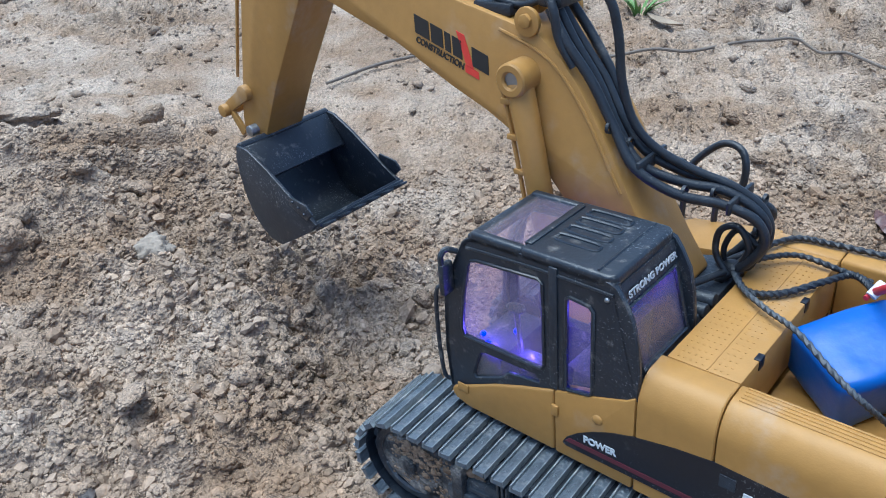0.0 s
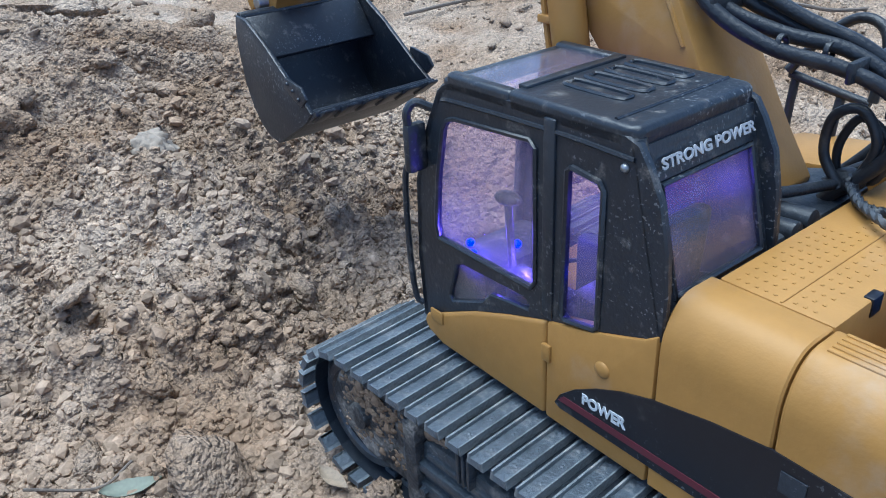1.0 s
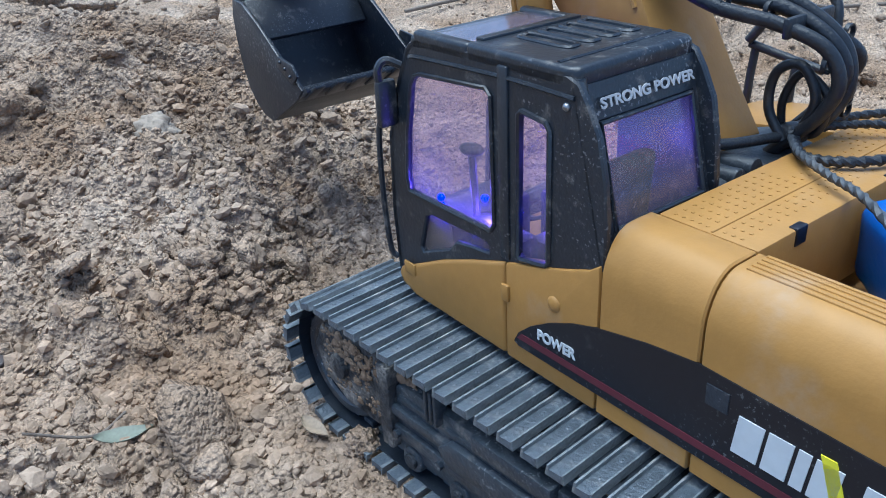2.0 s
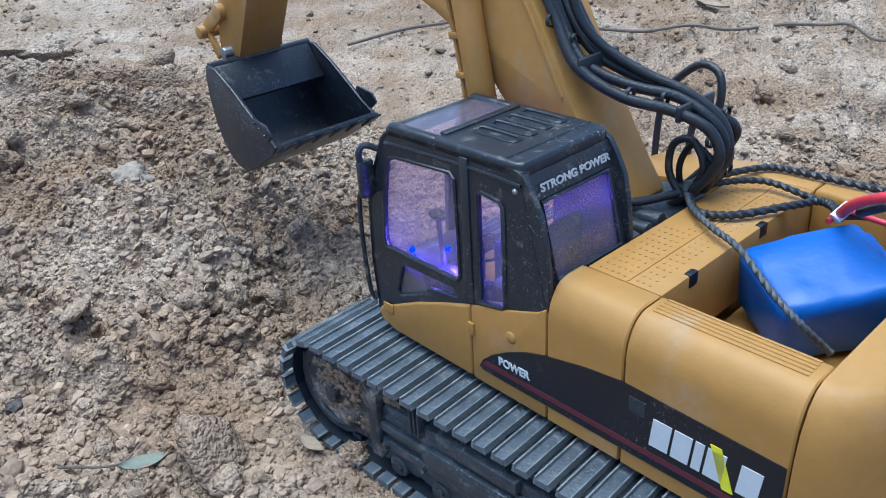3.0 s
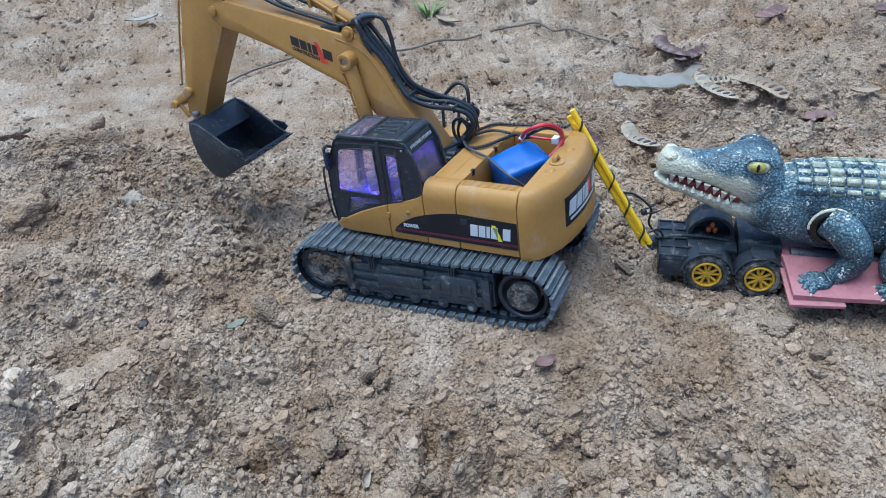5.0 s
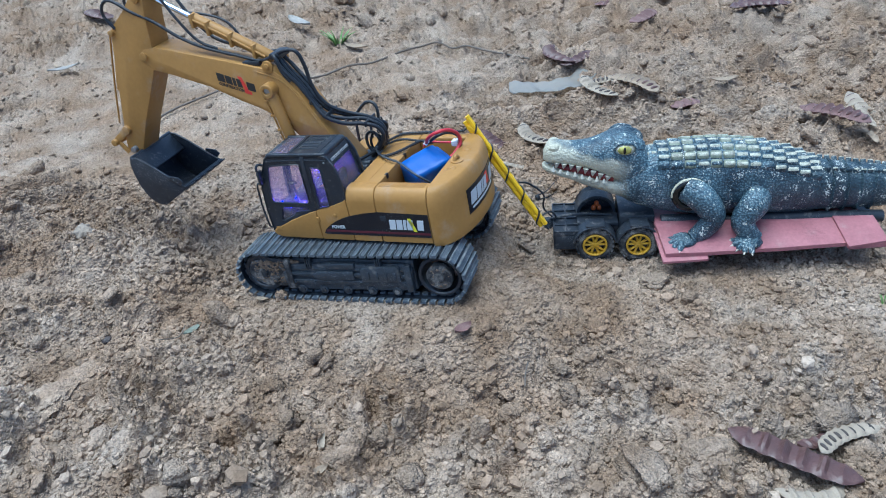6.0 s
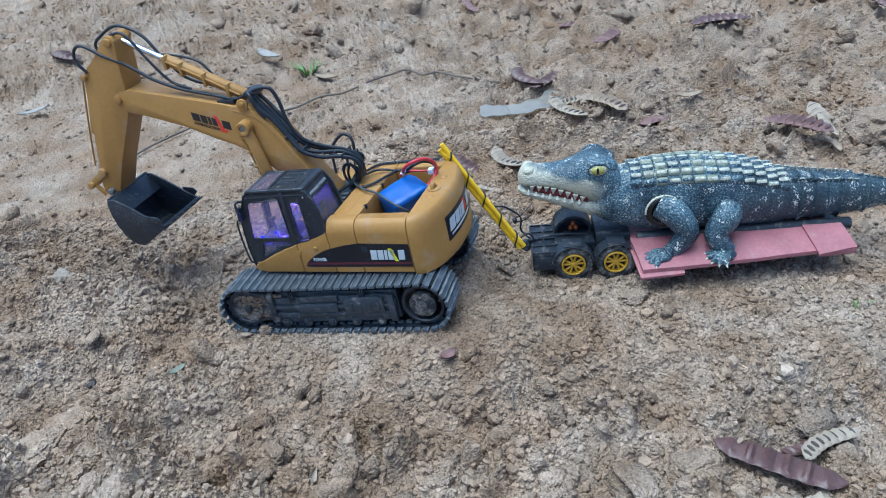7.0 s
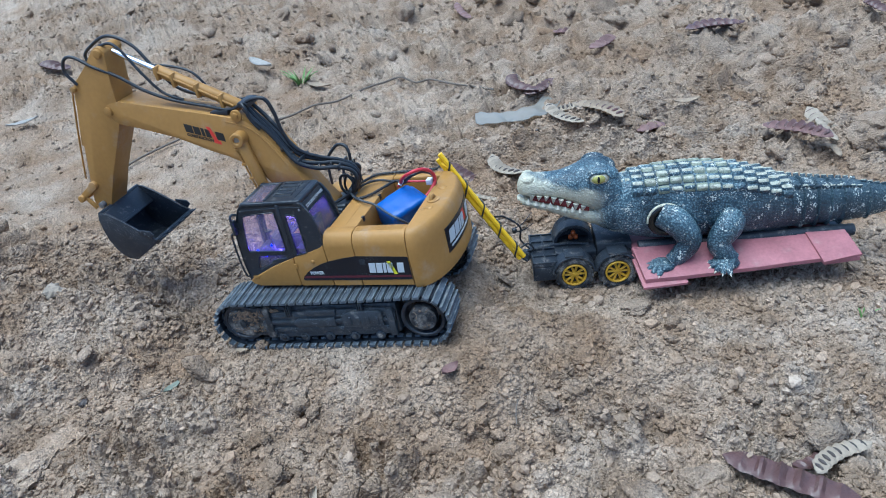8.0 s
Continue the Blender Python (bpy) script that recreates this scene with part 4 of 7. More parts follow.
    part("pin_head", rod(bmesh.new(), (0.2735, ya - 0.001, 0.1575), (0.2735, yb + 0.0040, 0.1575), 0.0050, 20, 0.0008), YELLOW, stick)
    part("pin_head", rod(bmesh.new(), (0.2715, ya - 0.004, 0.1345), (0.2715, yb + 0.0052, 0.1345), 0.0036, 20, 0.0006), STEEL, stick)
    # bucket cylinder along the stick's front
    cyl = part("bucket_cylinder", rod(bmesh.new(), (0.2480, mid, 0.2690), (0.2740, mid, 0.2000), 0.0058, 20, 0.0007), YELLOW, exc, "yellow plastic hydraulic cylinder")
    part("piston_rod", rod(bmesh.new(), (0.2738, mid, 0.2004), (0.2930, mid, 0.1500), 0.0028, 14), CHROME, cyl)
    part("feed_pipe", tube(bmesh.new(), [(0.2500, yb - 0.003, 0.2660), (0.2680, yb - 0.003, 0.2150), (0.2840, yb - 0.003, 0.1650)], 0.0010, 8), YELLOW, cyl)
    # bucket linkage
    for y_ in (yb + 0.0015, ya - 0.0015):
        link = part("link", prism(bmesh.new(), [(0.2700, 0.1545), (0.2735, 0.1625), (0.2945, 0.1485), (0.2975, 0.1445), (0.2945, 0.1405)], y_ - 0.0016, y_ + 0.0016, 0.0008), YELLOW, exc)
        part("link_arm", prism(bmesh.new(), [(0.2960, 0.1470), (0.2905, 0.1470), (0.2790, 0.1320), (0.2835, 0.1285)], y_ - 0.0012, y_ + 0.0012, 0.0006), YELLOW, link)
    part("link_pin", rod(bmesh.new(), (0.2940, ya - 0.006, 0.1440), (0.2940, yb + 0.007, 0.1440), 0.0040, 20, 0.0008), YELLOW, exc)

    # stick cylinder on top of the boom
    a, c = Vector((0.0660, mid, 0.2260)), Vector((0.1975, mid, 0.2985))
    d = (c - a).normalized()
    b = a + d * 0.095
    cyl = part("stick_cylinder", rod(bmesh.new(), a, b, 0.0058, 24, 0.0007), YELLOW, exc, "yellow plastic hydraulic cylinder with a chrome rod")
    part("piston_rod", rod(bmesh.new(), b - d * 0.002, c, 0.0030, 16), CHROME, cyl)
    part("feed_pipe", tube(bmesh.new(), [a + Vector((0.004, 0.007, 0.003)), a + d * 0.04 + Vector((0, 0.0072, 0.002)), a + d * 0.09 + Vector((0, 0.0072, 0.002))], 0.0011, 8), YELLOW, cyl)
    for k in (0.018, 0.045, 0.072, 0.090):
        p = a + d * k
        part("clip", box(bmesh.new(), p + Vector((-0.0016, 0.0010, -0.0068)), p + Vector((0.0016, 0.0088, 0.0068)), 0.0005), YELLOW, cyl)

    # bucket: side plates, curved shell, lip and teeth
    cutter = [(0.2655, 0.1321), (0.2682, 0.1240), (0.2681, 0.1123), (0.2660, 0.0985), (0.2610, 0.0860), (0.2545, 0.0785), (0.2480, 0.0745), (0.2383, 0.0728), (0.2230, 0.0815), (0.2085, 0.0900), (0.2018, 0.0965),
              (0.2140, 0.1038), (0.2403, 0.1222), (0.2560, 0.1310)]
    bucket = part("bucket", prism(bmesh.new(), cutter, 0.0118, 0.0142, 0.0006), BLACK, exc, "black plastic digging bucket with teeth")
    part("side_plate", prism(bmesh.new(), cutter, -0.0570, -0.0546, 0.0006), BLACK, bucket)
    curve = cutter[:11]
    inside = []
    for i, (x, z) in enumerate(curve):
        p, q = Vector(curve[max(i - 1, 0)]), Vector(curve[min(i + 1, 10)])
        n = Vector((-(q - p).y, (q - p).x)).normalized()
        n = n if n.dot(Vector((0.236, 0.108)) - Vector((x, z))) > 0 else -n
        inside.append((x + n.x * 0.0022, z + n.y * 0.0022))
    part("shell", prism(bmesh.new(), curve + inside[::-1], -0.0550, 0.0122, 0.0003, segments=1), BLACK, bucket)
    part("inner_plate", prism(bmesh.new(), [(0.2655, 0.1300), (0.2610, 0.1310), (0.2470, 0.1130), (0.2490, 0.1110), (0.2660, 0.1190)], -0.0540, 0.0115, 0.0005), BLACK, bucket)
    part("rim_bar", rod(bmesh.new(), (0.2640, -0.0560, 0.1310), (0.2640, 0.0130, 0.1310), 0.0024, 12), BLACK, bucket)
    part("lip", prism(bmesh.new(), [(0.2110, 0.0885), (0.1985, 0.0960), (0.1995, 0.0985), (0.2120, 0.0920)], -0.0560, 0.0132, 0.0005), BLACK, bucket)
    for k in range(6):
        yk = 0.0085 - 0.0118 * k
        part("tooth", prism(bmesh.new(), [(0.2085, 0.0930), (0.2060, 0.0900), (0.1930, 0.0985), (0.1935, 0.0998)], yk - 0.0030, yk + 0.0030, 0.0005), BLACK, bucket)
    for y_ in (0.0142, -0.0570):
        s = 1 if y_ > 0 else -1
        side_cut = part("side_cutter", prism(bmesh.new(), [(0.2075, 0.0985), (0.2020, 0.1035), (0.2060, 0.1085), (0.2200, 0.1105), (0.2220, 0.1050)], min(y_, y_ + s * 0.0016), max(y_, y_ + s * 0.0016), 0.0005), BLACK, bucket)
        for x, z in ((0.2085, 0.1025), (0.2130, 0.1055), (0.2175, 0.1080)):
            part("rivet", ball(bmesh.new(), (x, y_ + s * 0.0016, z), 0.0010), BLACK, side_cut)

    # hoses
    def hose(points, r=0.0021, mat=HOSE, name="hose", label="", sides=10, **more):
        return part(name, tube(bmesh.new(), points, r, sides, **more), mat, exc, label)

    run = [(0.0560, 0, 0.2270), (0.0470, 0, 0.2130), (0.0365, 0, 0.1985), (0.0265, 0, 0.1820), (0.0150, 0, 0.1680), (-0.0013, -0.006, 0.1590), (-0.0157, -0.014, 0.1538), (-0.0280, -0.020, 0.1462), (-0.0323, -0.024, 0.1347), (-0.0273, -0.024, 0.1237), (-0.0190, -0.022, 0.1157), (-0.0090, -0.020, 0.1067)]
    for k in range(4):
        yk = -0.0085 - 0.0062 * k
        hose([(x + (0.0018 * k if i > 4 else 0.0008 * k), yk + dy + 0.0012 * math.sin(1.7 * i + k), z + (0.0018 * math.sin(0.9 * i + 2 * k)) + (0.0030 if i in (8, 9) and k % 2 else 0)) for i, (x, dy, z) in enumerate(run)], 0.0021, label="black rubber hose")
    hose([(0.0580, -0.012, 0.2300), (0.0480, -0.010, 0.2345), (0.0370, -0.010, 0.2360), (0.0300, -0.011, 0.2320), (0.0270, -0.013, 0.2180), (0.0255, -0.014, 0.2000), (0.0205, -0.016, 0.1830), (0.0120, -0.020, 0.1720), (-0.0020, -0.027, 0.1628), (-0.0165, -0.034, 0.1560), (-0.0280, -0.039, 0.1460), (-0.0310, -0.040, 0.1340), (-0.0260, -0.038, 0.1220), (-0.0180, -0.036, 0.1160)], 0.0019)
    hose([(0.0600, -0.016, 0.2280), (0.0560, -0.008, 0.2320), (0.0520, -0.0055, 0.2270), (0.0500, -0.0060, 0.2160), (0.0440, -0.0075, 0.2050)], 0.0019)
    # ties round the bundle
    for i in range(14):
        k = 3.0 + i * 0.55
        j = int(k)
        x, dy, z = Vector(run[j]) * (1 - k + j) + Vector(run[min(j + 1, 11)]) * (k - j)
        bm = bmesh.new()
        box(bm, (x - 0.0010, dy - 0.0300, z - 0.0030), (x + 0.0010, dy - 0.0060, z + 0.0030), 0.0008) if i in (2, 6) else ring(bm, (x + 0.001, dy - 0.0085 - 0.0062 * (i % 4), z), "x", 0.0020, 0.0026, 0.0014, 12)
        part("tie", bm, HOSE, exc)
    # hoses along the boom's top and round the stick's head
    hose([(0.2380, -0.006, 0.2700), (0.2450, -0.004, 0.2850), (0.2400, -0.004, 0.2970), (0.2290, -0.005, 0.2985), (0.2100, -0.006, 0.2860), (0.1880, -0.008, 0.2740), (0.1640, -0.010, 0.2560), (0.1410, -0.012, 0.2440), (0.1200, -0.013, 0.2370), (0.1000, -0.013, 0.2320), (0.0760, -0.013, 0.2260), (0.0600, -0.012, 0.2300)], 0.0017)
    hose([(0.2330, -0.034, 0.2750), (0.2420, -0.036, 0.2900), (0.2300, -0.036, 0.3000), (0.2050, -0.036, 0.3080), (0.1800, -0.036, 0.2960), (0.1620, -0.034, 0.2720), (0.1400, -0.032, 0.2480), (0.1100, -0.031, 0.2370), (0.0800, -0.030, 0.2300), (0.0600, -0.028, 0.2310)], 0.0017)
    hose([(0.1980, -0.013, 0.3040), (0.1830, -0.012, 0.3050), (0.1720, -0.012, 0.2930), (0.1600, -0.012, 0.2720), (0.1450, -0.014, 0.2500), (0.1250, -0.015, 0.2400)], 0.0015)
    hose([(0.1700, -0.030, 0.2760), (0.1420, -0.030, 0.2720), (0.1180, -0.030, 0.2640), (0.1060, -0.030, 0.2500), (0.1020, -0.030, 0.2380)], 0.0013)
    part("cable_tray", box(bmesh.new(), (0.0760, -0.0165, 0.2215), (0.0960, -0.0090, 0.2265), 0.0008), HOSE, boom)
    part("hose_clamp", box(bmesh.new(), (0.0500, -0.0300, 0.2270), (0.0620, -0.0080, 0.2335), 0.0018), HOSE, boom)
    # looped hoses standing on the deck by the boom foot
    hose([(0.0310, -0.0850, 0.1290), (0.0225, -0.0880, 0.1410), (0.0125, -0.0900, 0.1490), (0.0035, -0.0890, 0.1480), (-0.0005, -0.0870, 0.1400), (0.0005, -0.0860, 0.1240)], 0.0018, name="handrail", label="black handrail hoop")
    hose([(0.0310, -0.0870, 0.1275), (0.0170, -0.0870, 0.1250), (0.0020, -0.0885, 0.1220)], 0.0016, name="handrail")
    hose([(0.0290, -0.0875, 0.1270), (0.0290, -0.0860, 0.1160), (0.0290, -0.0850, 0.1000)], 0.0016, name="handrail")
    hose([(0.0120, -0.0880, 0.1240), (0.0120, -0.0860, 0.1150), (0.0120, -0.0850, 0.1040)], 0.0016, name="handrail")
    hose([(-0.0190, -0.030, 0.1170), (-0.0130, -0.030, 0.1260), (-0.0140, -0.030, 0.1370), (-0.0210, -0.031, 0.1400), (-0.0260, -0.032, 0.1310), (-0.0220, -0.033, 0.1190)], 0.0015)
    hose([(-0.0150, -0.036, 0.1160), (-0.0150, -0.034, 0.1280), (-0.0200, -0.034, 0.1370), (-0.0280, -0.035, 0.1310), (-0.0260, -0.036, 0.1200), (-0.0180, -0.036, 0.1170)], 0.0013)
    hose([(0.0160, -0.0045, 0.1330), (0.0060, -0.0040, 0.1240), (-0.0080, -0.0100, 0.1185), (-0.0180, -0.0300, 0.1180)], 0.0017)
    # braided leads across the deck and bay
    braid = dict(sides=8, ridges=0.16, twist=0.55, steps=14)
    hose([(-0.0200, -0.0340, 0.1185), (-0.0310, -0.0210, 0.1180), (-0.0430, -0.0260, 0.1180), (-0.0540, -0.0430, 0.1185), (-0.0620, -0.0540, 0.1190), (-0.0700, -0.0480, 0.1200), (-0.0740, -0.0400, 0.1210)], 0.0015, name="braided_lead", label="black braided lead", **braid)
    hose([(-0.0200, -0.0380, 0.1190), (-0.0230, -0.0560, 0.1185), (-0.0320, -0.0740, 0.1180), (-0.0480, -0.0770, 0.1180), (-0.0680, -0.0790, 0.1178), (-0.0860, -0.0800, 0.1178), (-0.1000, -0.0780, 0.1190)], 0.0014, name="braided_lead", **braid)
    hose([(-0.0200, -0.0340, 0.1185), (-0.0280, -0.0460, 0.1200), (-0.0390, -0.0570, 0.1195), (-0.0560, -0.0570, 0.1180), (-0.0690, -0.0590, 0.1150)], 0.0013, name="braided_lead", **braid)
    hose([(-0.0200, -0.0320, 0.1190), (-0.0300, -0.0200, 0.1190), (-0.0440, -0.0100, 0.1195), (-0.0580, -0.0030, 0.1190), (-0.0760, 0.0090, 0.1150), (-0.0880, 0.0140, 0.1110), (-0.0960, 0.0080, 0.1010)], 0.0012, GREY_WIRE, "grey_lead", "grey braided lead", **braid)
    part("knot", ball(bmesh.new(), (-0.0195, -0.0345, 0.1185), 0.0042, (1.2, 1, 0.8)), HOSE, exc)

    # undercarriage
    frame_ = part("undercarriage", box(bmesh.new(), (-0.060, -0.056, 0.020), (0.055, 0.038, 0.046), 0.002), CHASSIS, exc, "black plastic undercarriage")
    frame_.matrix_basis = UNDER
    part("swing_ring", rod(bmesh.new(), (0, -0.0215, 0.044), (0, -0.0215, 0.0615), 0.046, 40, 0.001), CHASSIS, frame_)
    FRONT, BACK, RAD, MIDZ = 0.0870, -0.1070, 0.0255, 0.0300
    LEN = 2 * (FRONT - BACK) + 2 * math.pi * RAD
    SHOES = 60

    def along(s):
        """Place and heading on the belt at s metres from the top front."""
        s %= LEN
        flat = FRONT - BACK
        if s < flat:
            x = FRONT - s
            sag = -0.0012 * math.sin(math.pi * s / flat)
            return x, MIDZ + RAD + sag, math.pi
        s -= flat
        if s < math.pi * RAD:
            a = math.pi / 2 + s / RAD
            return BACK + RAD * math.cos(a), MIDZ + RAD * math.sin(a), a + math.pi / 2
        s -= math.pi * RAD
        if s < flat:
            return BACK + s, MIDZ - RAD, 2 * math.pi
        a = -math.pi / 2 + (s - flat) / RAD
        return FRONT + RAD * math.cos(a), MIDZ + RAD * math.sin(a), a + math.pi / 2

    W = 0.0215
    pitch = LEN / SHOES
    bm = bmesh.new()
    # shoe: its length runs along x, its outside faces -z
    prism(bm, [(-0.50 * pitch, 0.0006), (0.50 * pitch, 0.0006), (0.50 * pitch, 0.0), (-0.50 * pitch, 0.0)], -W + 0.0055, W - 0.0055, 0.0)
    # link plate coloured black, painting in the shade of the deep gaps between pads
    for f in bm.faces:
        f.material_index = 2
    plain = len(bm.faces)
    prism(bm, [(-0.34 * pitch, 0.0003), (0.22 * pitch, 0.0003), (0.17 * pitch, -0.0024), (-0.34 * pitch, -0.0020)], -W, W, 0.0)
    ridge = len(bm.faces)
    prism(bm, [(-0.48 * pitch, 0.0003), (-0.33 * pitch, 0.0003), (-0.35 * pitch, -0.0032), (-0.42 * pitch, -0.0032)], -W, W, 0.0)
    prism(bm, [(0.13 * pitch, 0.0003), (0.24 * pitch, 0.0003), (0.21 * pitch, -0.0029), (0.16 * pitch, -0.0029)], -W, W, 0.0)
    bm.faces.ensure_lookup_table()
    for f in bm.faces[ridge:]:
        f.material_index = 1
    for d in (-0.014, -0.004, 0.006, 0.015):
        ball(bm, (-0.08 * pitch, d, -0.0021), 0.0008, (1, 1, 0.6), 1)
    for d in (-1, 1):
        box(bm, (-0.30 * pitch, min(d * 0.0070, d * 0.0105), 0.0), (0.30 * pitch, max(d * 0.0070, d * 0.0105), 0.0028))
    shoe = bpy.data.meshes.new("track_shoe")
    bmesh.ops.recalc_face_normals(bm, faces=bm.faces)
    bm.to_mesh(shoe)
    bm.free()
    shoe.materials.append(TRACK)
    shoe.materials.append(WORN)
    shoe.materials.append(BLACK)
    for yc, s in ((0.0545, 1), (-0.0705, -1)):
        track = part("track", box(bmesh.new(), (BACK + 0.026, yc - 0.0110, 0.0120), (FRONT - 0.020, yc + 0.0110, 0.0460), 0.002), FRAME, exc, "dusty black track on its rollers")
        track.matrix_basis = UNDER @ Matrix.Translation((0.0 if s > 0 else 0.007, 0, 0))
        for i in range(SHOES):
            x, z, a = along((i + 0.3) * pitch)
            ob = new("track_shoe", shoe)
            ob.parent = track
            ob.matrix_basis = Matrix.Translation((x, yc, z)) @ Matrix.Rotation(-a, 4, "Y")
        face = yc + s * 0.0130
        # outer frame plate with its steps and ribs
        def plate(x0, x1, z0, z1, depth, mat=FRAME, name="frame_rib"):
            part(name, box(bmesh.new(), (x0, min(face, face + s * depth), z0), (x1, max(face, face + s * depth), z1), 0.0008), mat, track)
        part("frame_plate", prism(bmesh.new(), [(-0.078, 0.0130), (0.062, 0.0115), (0.064, 0.0300), (0.050, 0.0415), (-0.070, 0.0435), (-0.080, 0.0380)], face - 0.004, face + 0.002, 0.0012), FRAME, track)
        plate(-0.074, 0.056, 0.0290, 0.0330, 0.0045)
        plate(-0.074, 0.050, 0.0350, 0.0375, 0.0032)
        plate(-0.072, 0.058, 0.0195, 0.0245, 0.0040)
        plate(-0.020, 0.012, 0.0385, 0.0445, 0.0052)
        plate(-0.079, -0.072, 0.0130, 0.0430, 0.0050)
        plate(0.052, 0.058, 0.0140, 0.0480, 0.0055, MUDDY)
        part("frame_box", prism(bmesh.new(), [(-0.068, 0.0250), (-0.026, 0.0245), (-0.026, 0.0385), (-0.034, 0.0420), (-0.064, 0.0425), (-0.068, 0.0400)], min(face, face + s * 0.0062), max(face, face + s * 0.0062), 0.0012), FRAME, track)
        for k in range(4):
            plate(-0.064 + 0.0095 * k, -0.0605 + 0.0095 * k, 0.0275, 0.0365, 0.0072)
        part("frame_box", prism(bmesh.new(), [(-0.018, 0.0255), (0.024, 0.0250), (0.028, 0.0300), (0.022, 0.0350), (-0.018, 0.0355)], min(face, face + s * 0.0056), max(face, face + s * 0.0056), 0.0010), FRAME, track)
        for x in (-0.071, -0.022, 0.028, 0.050):
            part("frame_bolt", rod(bmesh.new(), (x, face, 0.0220), (x, face + s * 0.0056, 0.0220), 0.0016, 6), FRAME, track)
        for x in (-0.046, 0.031):
            for k in range(3):
                plate(x - 0.003 + 0.0022 * k, x - 0.0016 + 0.0022 * k, 0.0370, 0.0500, 0.0050)
        for x in (-0.060, -0.033, -0.006, 0.021, 0.045):
            roller = part("roller", rod(bmesh.new(), (x, face - s * 0.004, 0.0120), (x, face + s * 0.0030, 0.0120), 0.0050, 18, 0.0008), FRAME, track)
            part("roller_cap", rod(bmesh.new(), (x, face + s * 0.0026, 0.0120), (x, face + s * 0.0044, 0.0120), 0.0030, 10, 0.0006), MUDDY, roller)
        # dry mud caked on the guard, the ledges and the rollers
        rng = random.Random(31 + s)
        bm = bmesh.new()
        for x0, x1, z0, z1, count, out in ((0.060, 0.098, 0.018, 0.044, 90, 0.0012), (0.036, 0.056, 0.0400, 0.0440, 45, 0.0), (0.064, 0.088, 0.032, 0.044, 50, 0.0016), (-0.118, -0.096, 0.020, 0.042, 30, 0.003)):
            for _ in range(count * 3):
                r = 0.00058 * math.exp(rng.gauss(0, 0.5))
                p = Vector((rng.uniform(x0, x1), face + s * (out - 0.0002), rng.uniform(z0, z1)))
                if noise.noise(p * 160) > -0.15:
                    ball(bm, p, r, (rng.uniform(0.9, 1.9), 0.8, rng.uniform(0.7, 1.4)), 1)
        tagged(part("caked_mud", bm, DRY_MUD, track), "crumbs of dry sandy mud", kind="stuff")
        # idler in front with its muddy guard, sprocket behind
        # idler ring is black like the sprocket's, for the dark recess inside the belt
        idler = part("idler", ring(bmesh.new(), (FRONT, yc, MIDZ), "y", 0.0165, 0.0215, 0.028, 32, 0.001), BLACK, track)
        part("idler_guard", prism(bmesh.new(), [(0.056, 0.0140), (0.085, 0.0130), (0.1000, 0.0200), (0.1050, 0.0310), (0.0990, 0.0430), (0.0800, 0.0475), (0.056, 0.0460)], face - 0.004, face + 0.0010, 0.0015), MUDDY, track, "guard plate caked with dry mud")
        part("idler_hub", rod(bmesh.new(), (FRONT, face - s * 0.002, MIDZ), (FRONT, face + s * 0.0035, MIDZ), 0.0050, 16, 0.0008), MUDDY, track)
        # black ring paints the recess's shade round the hub; no rim stands there
        part("sprocket_recess", ring(bmesh.new(), (BACK, yc, MIDZ), "y", 0.0182, 0.0220, 0.030, 32, 0.001), BLACK, track)
        hub = part("sprocket_hub", rod(bmesh.new(), (BACK, face - s * 0.006, MIDZ), (BACK, face + s * 0.0030, MIDZ), 0.0135, 28, 0.001), MUDDY, track)
        part("sprocket_boss", rod(bmesh.new(), (BACK, face + s * 0.0020, MIDZ), (BACK, face + s * 0.0050, MIDZ), 0.0055, 16, 0.0008), MUDDY, track)
        for k in range(10):
            a = 2 * math.pi * k / 10
            part("bolt_head", rod(bmesh.new(), (BACK + 0.0098 * math.cos(a), face + s * 0.0025, MIDZ + 0.0098 * math.sin(a)), (BACK + 0.0098 * math.cos(a), face + s * 0.0042, MIDZ + 0.0098 * math.sin(a)), 0.0013, 6), MUDDY, track)
    return exc


build_excavator()

# the cab's blue lamps light its inside
for x, y, z, e in ((0.0545, 0.0400, 0.0985, 0.0066), (0.0310, 0.0440, 0.1000, 0.0054), (0.0040, 0.0300, 0.1170, 0.0062), (0.0350, 0.0200, 0.1050, 0.0066)):
    lamp = new("cab_lamp", bpy.data.lights.new("cab_lamp", "POINT"))
    lamp.data.energy, lamp.data.color, lamp.data.shadow_soft_size = e, (0.16, 0.08, 1.0), 0.0007
    lamp.location = EXC @ Vector((x, y, z))


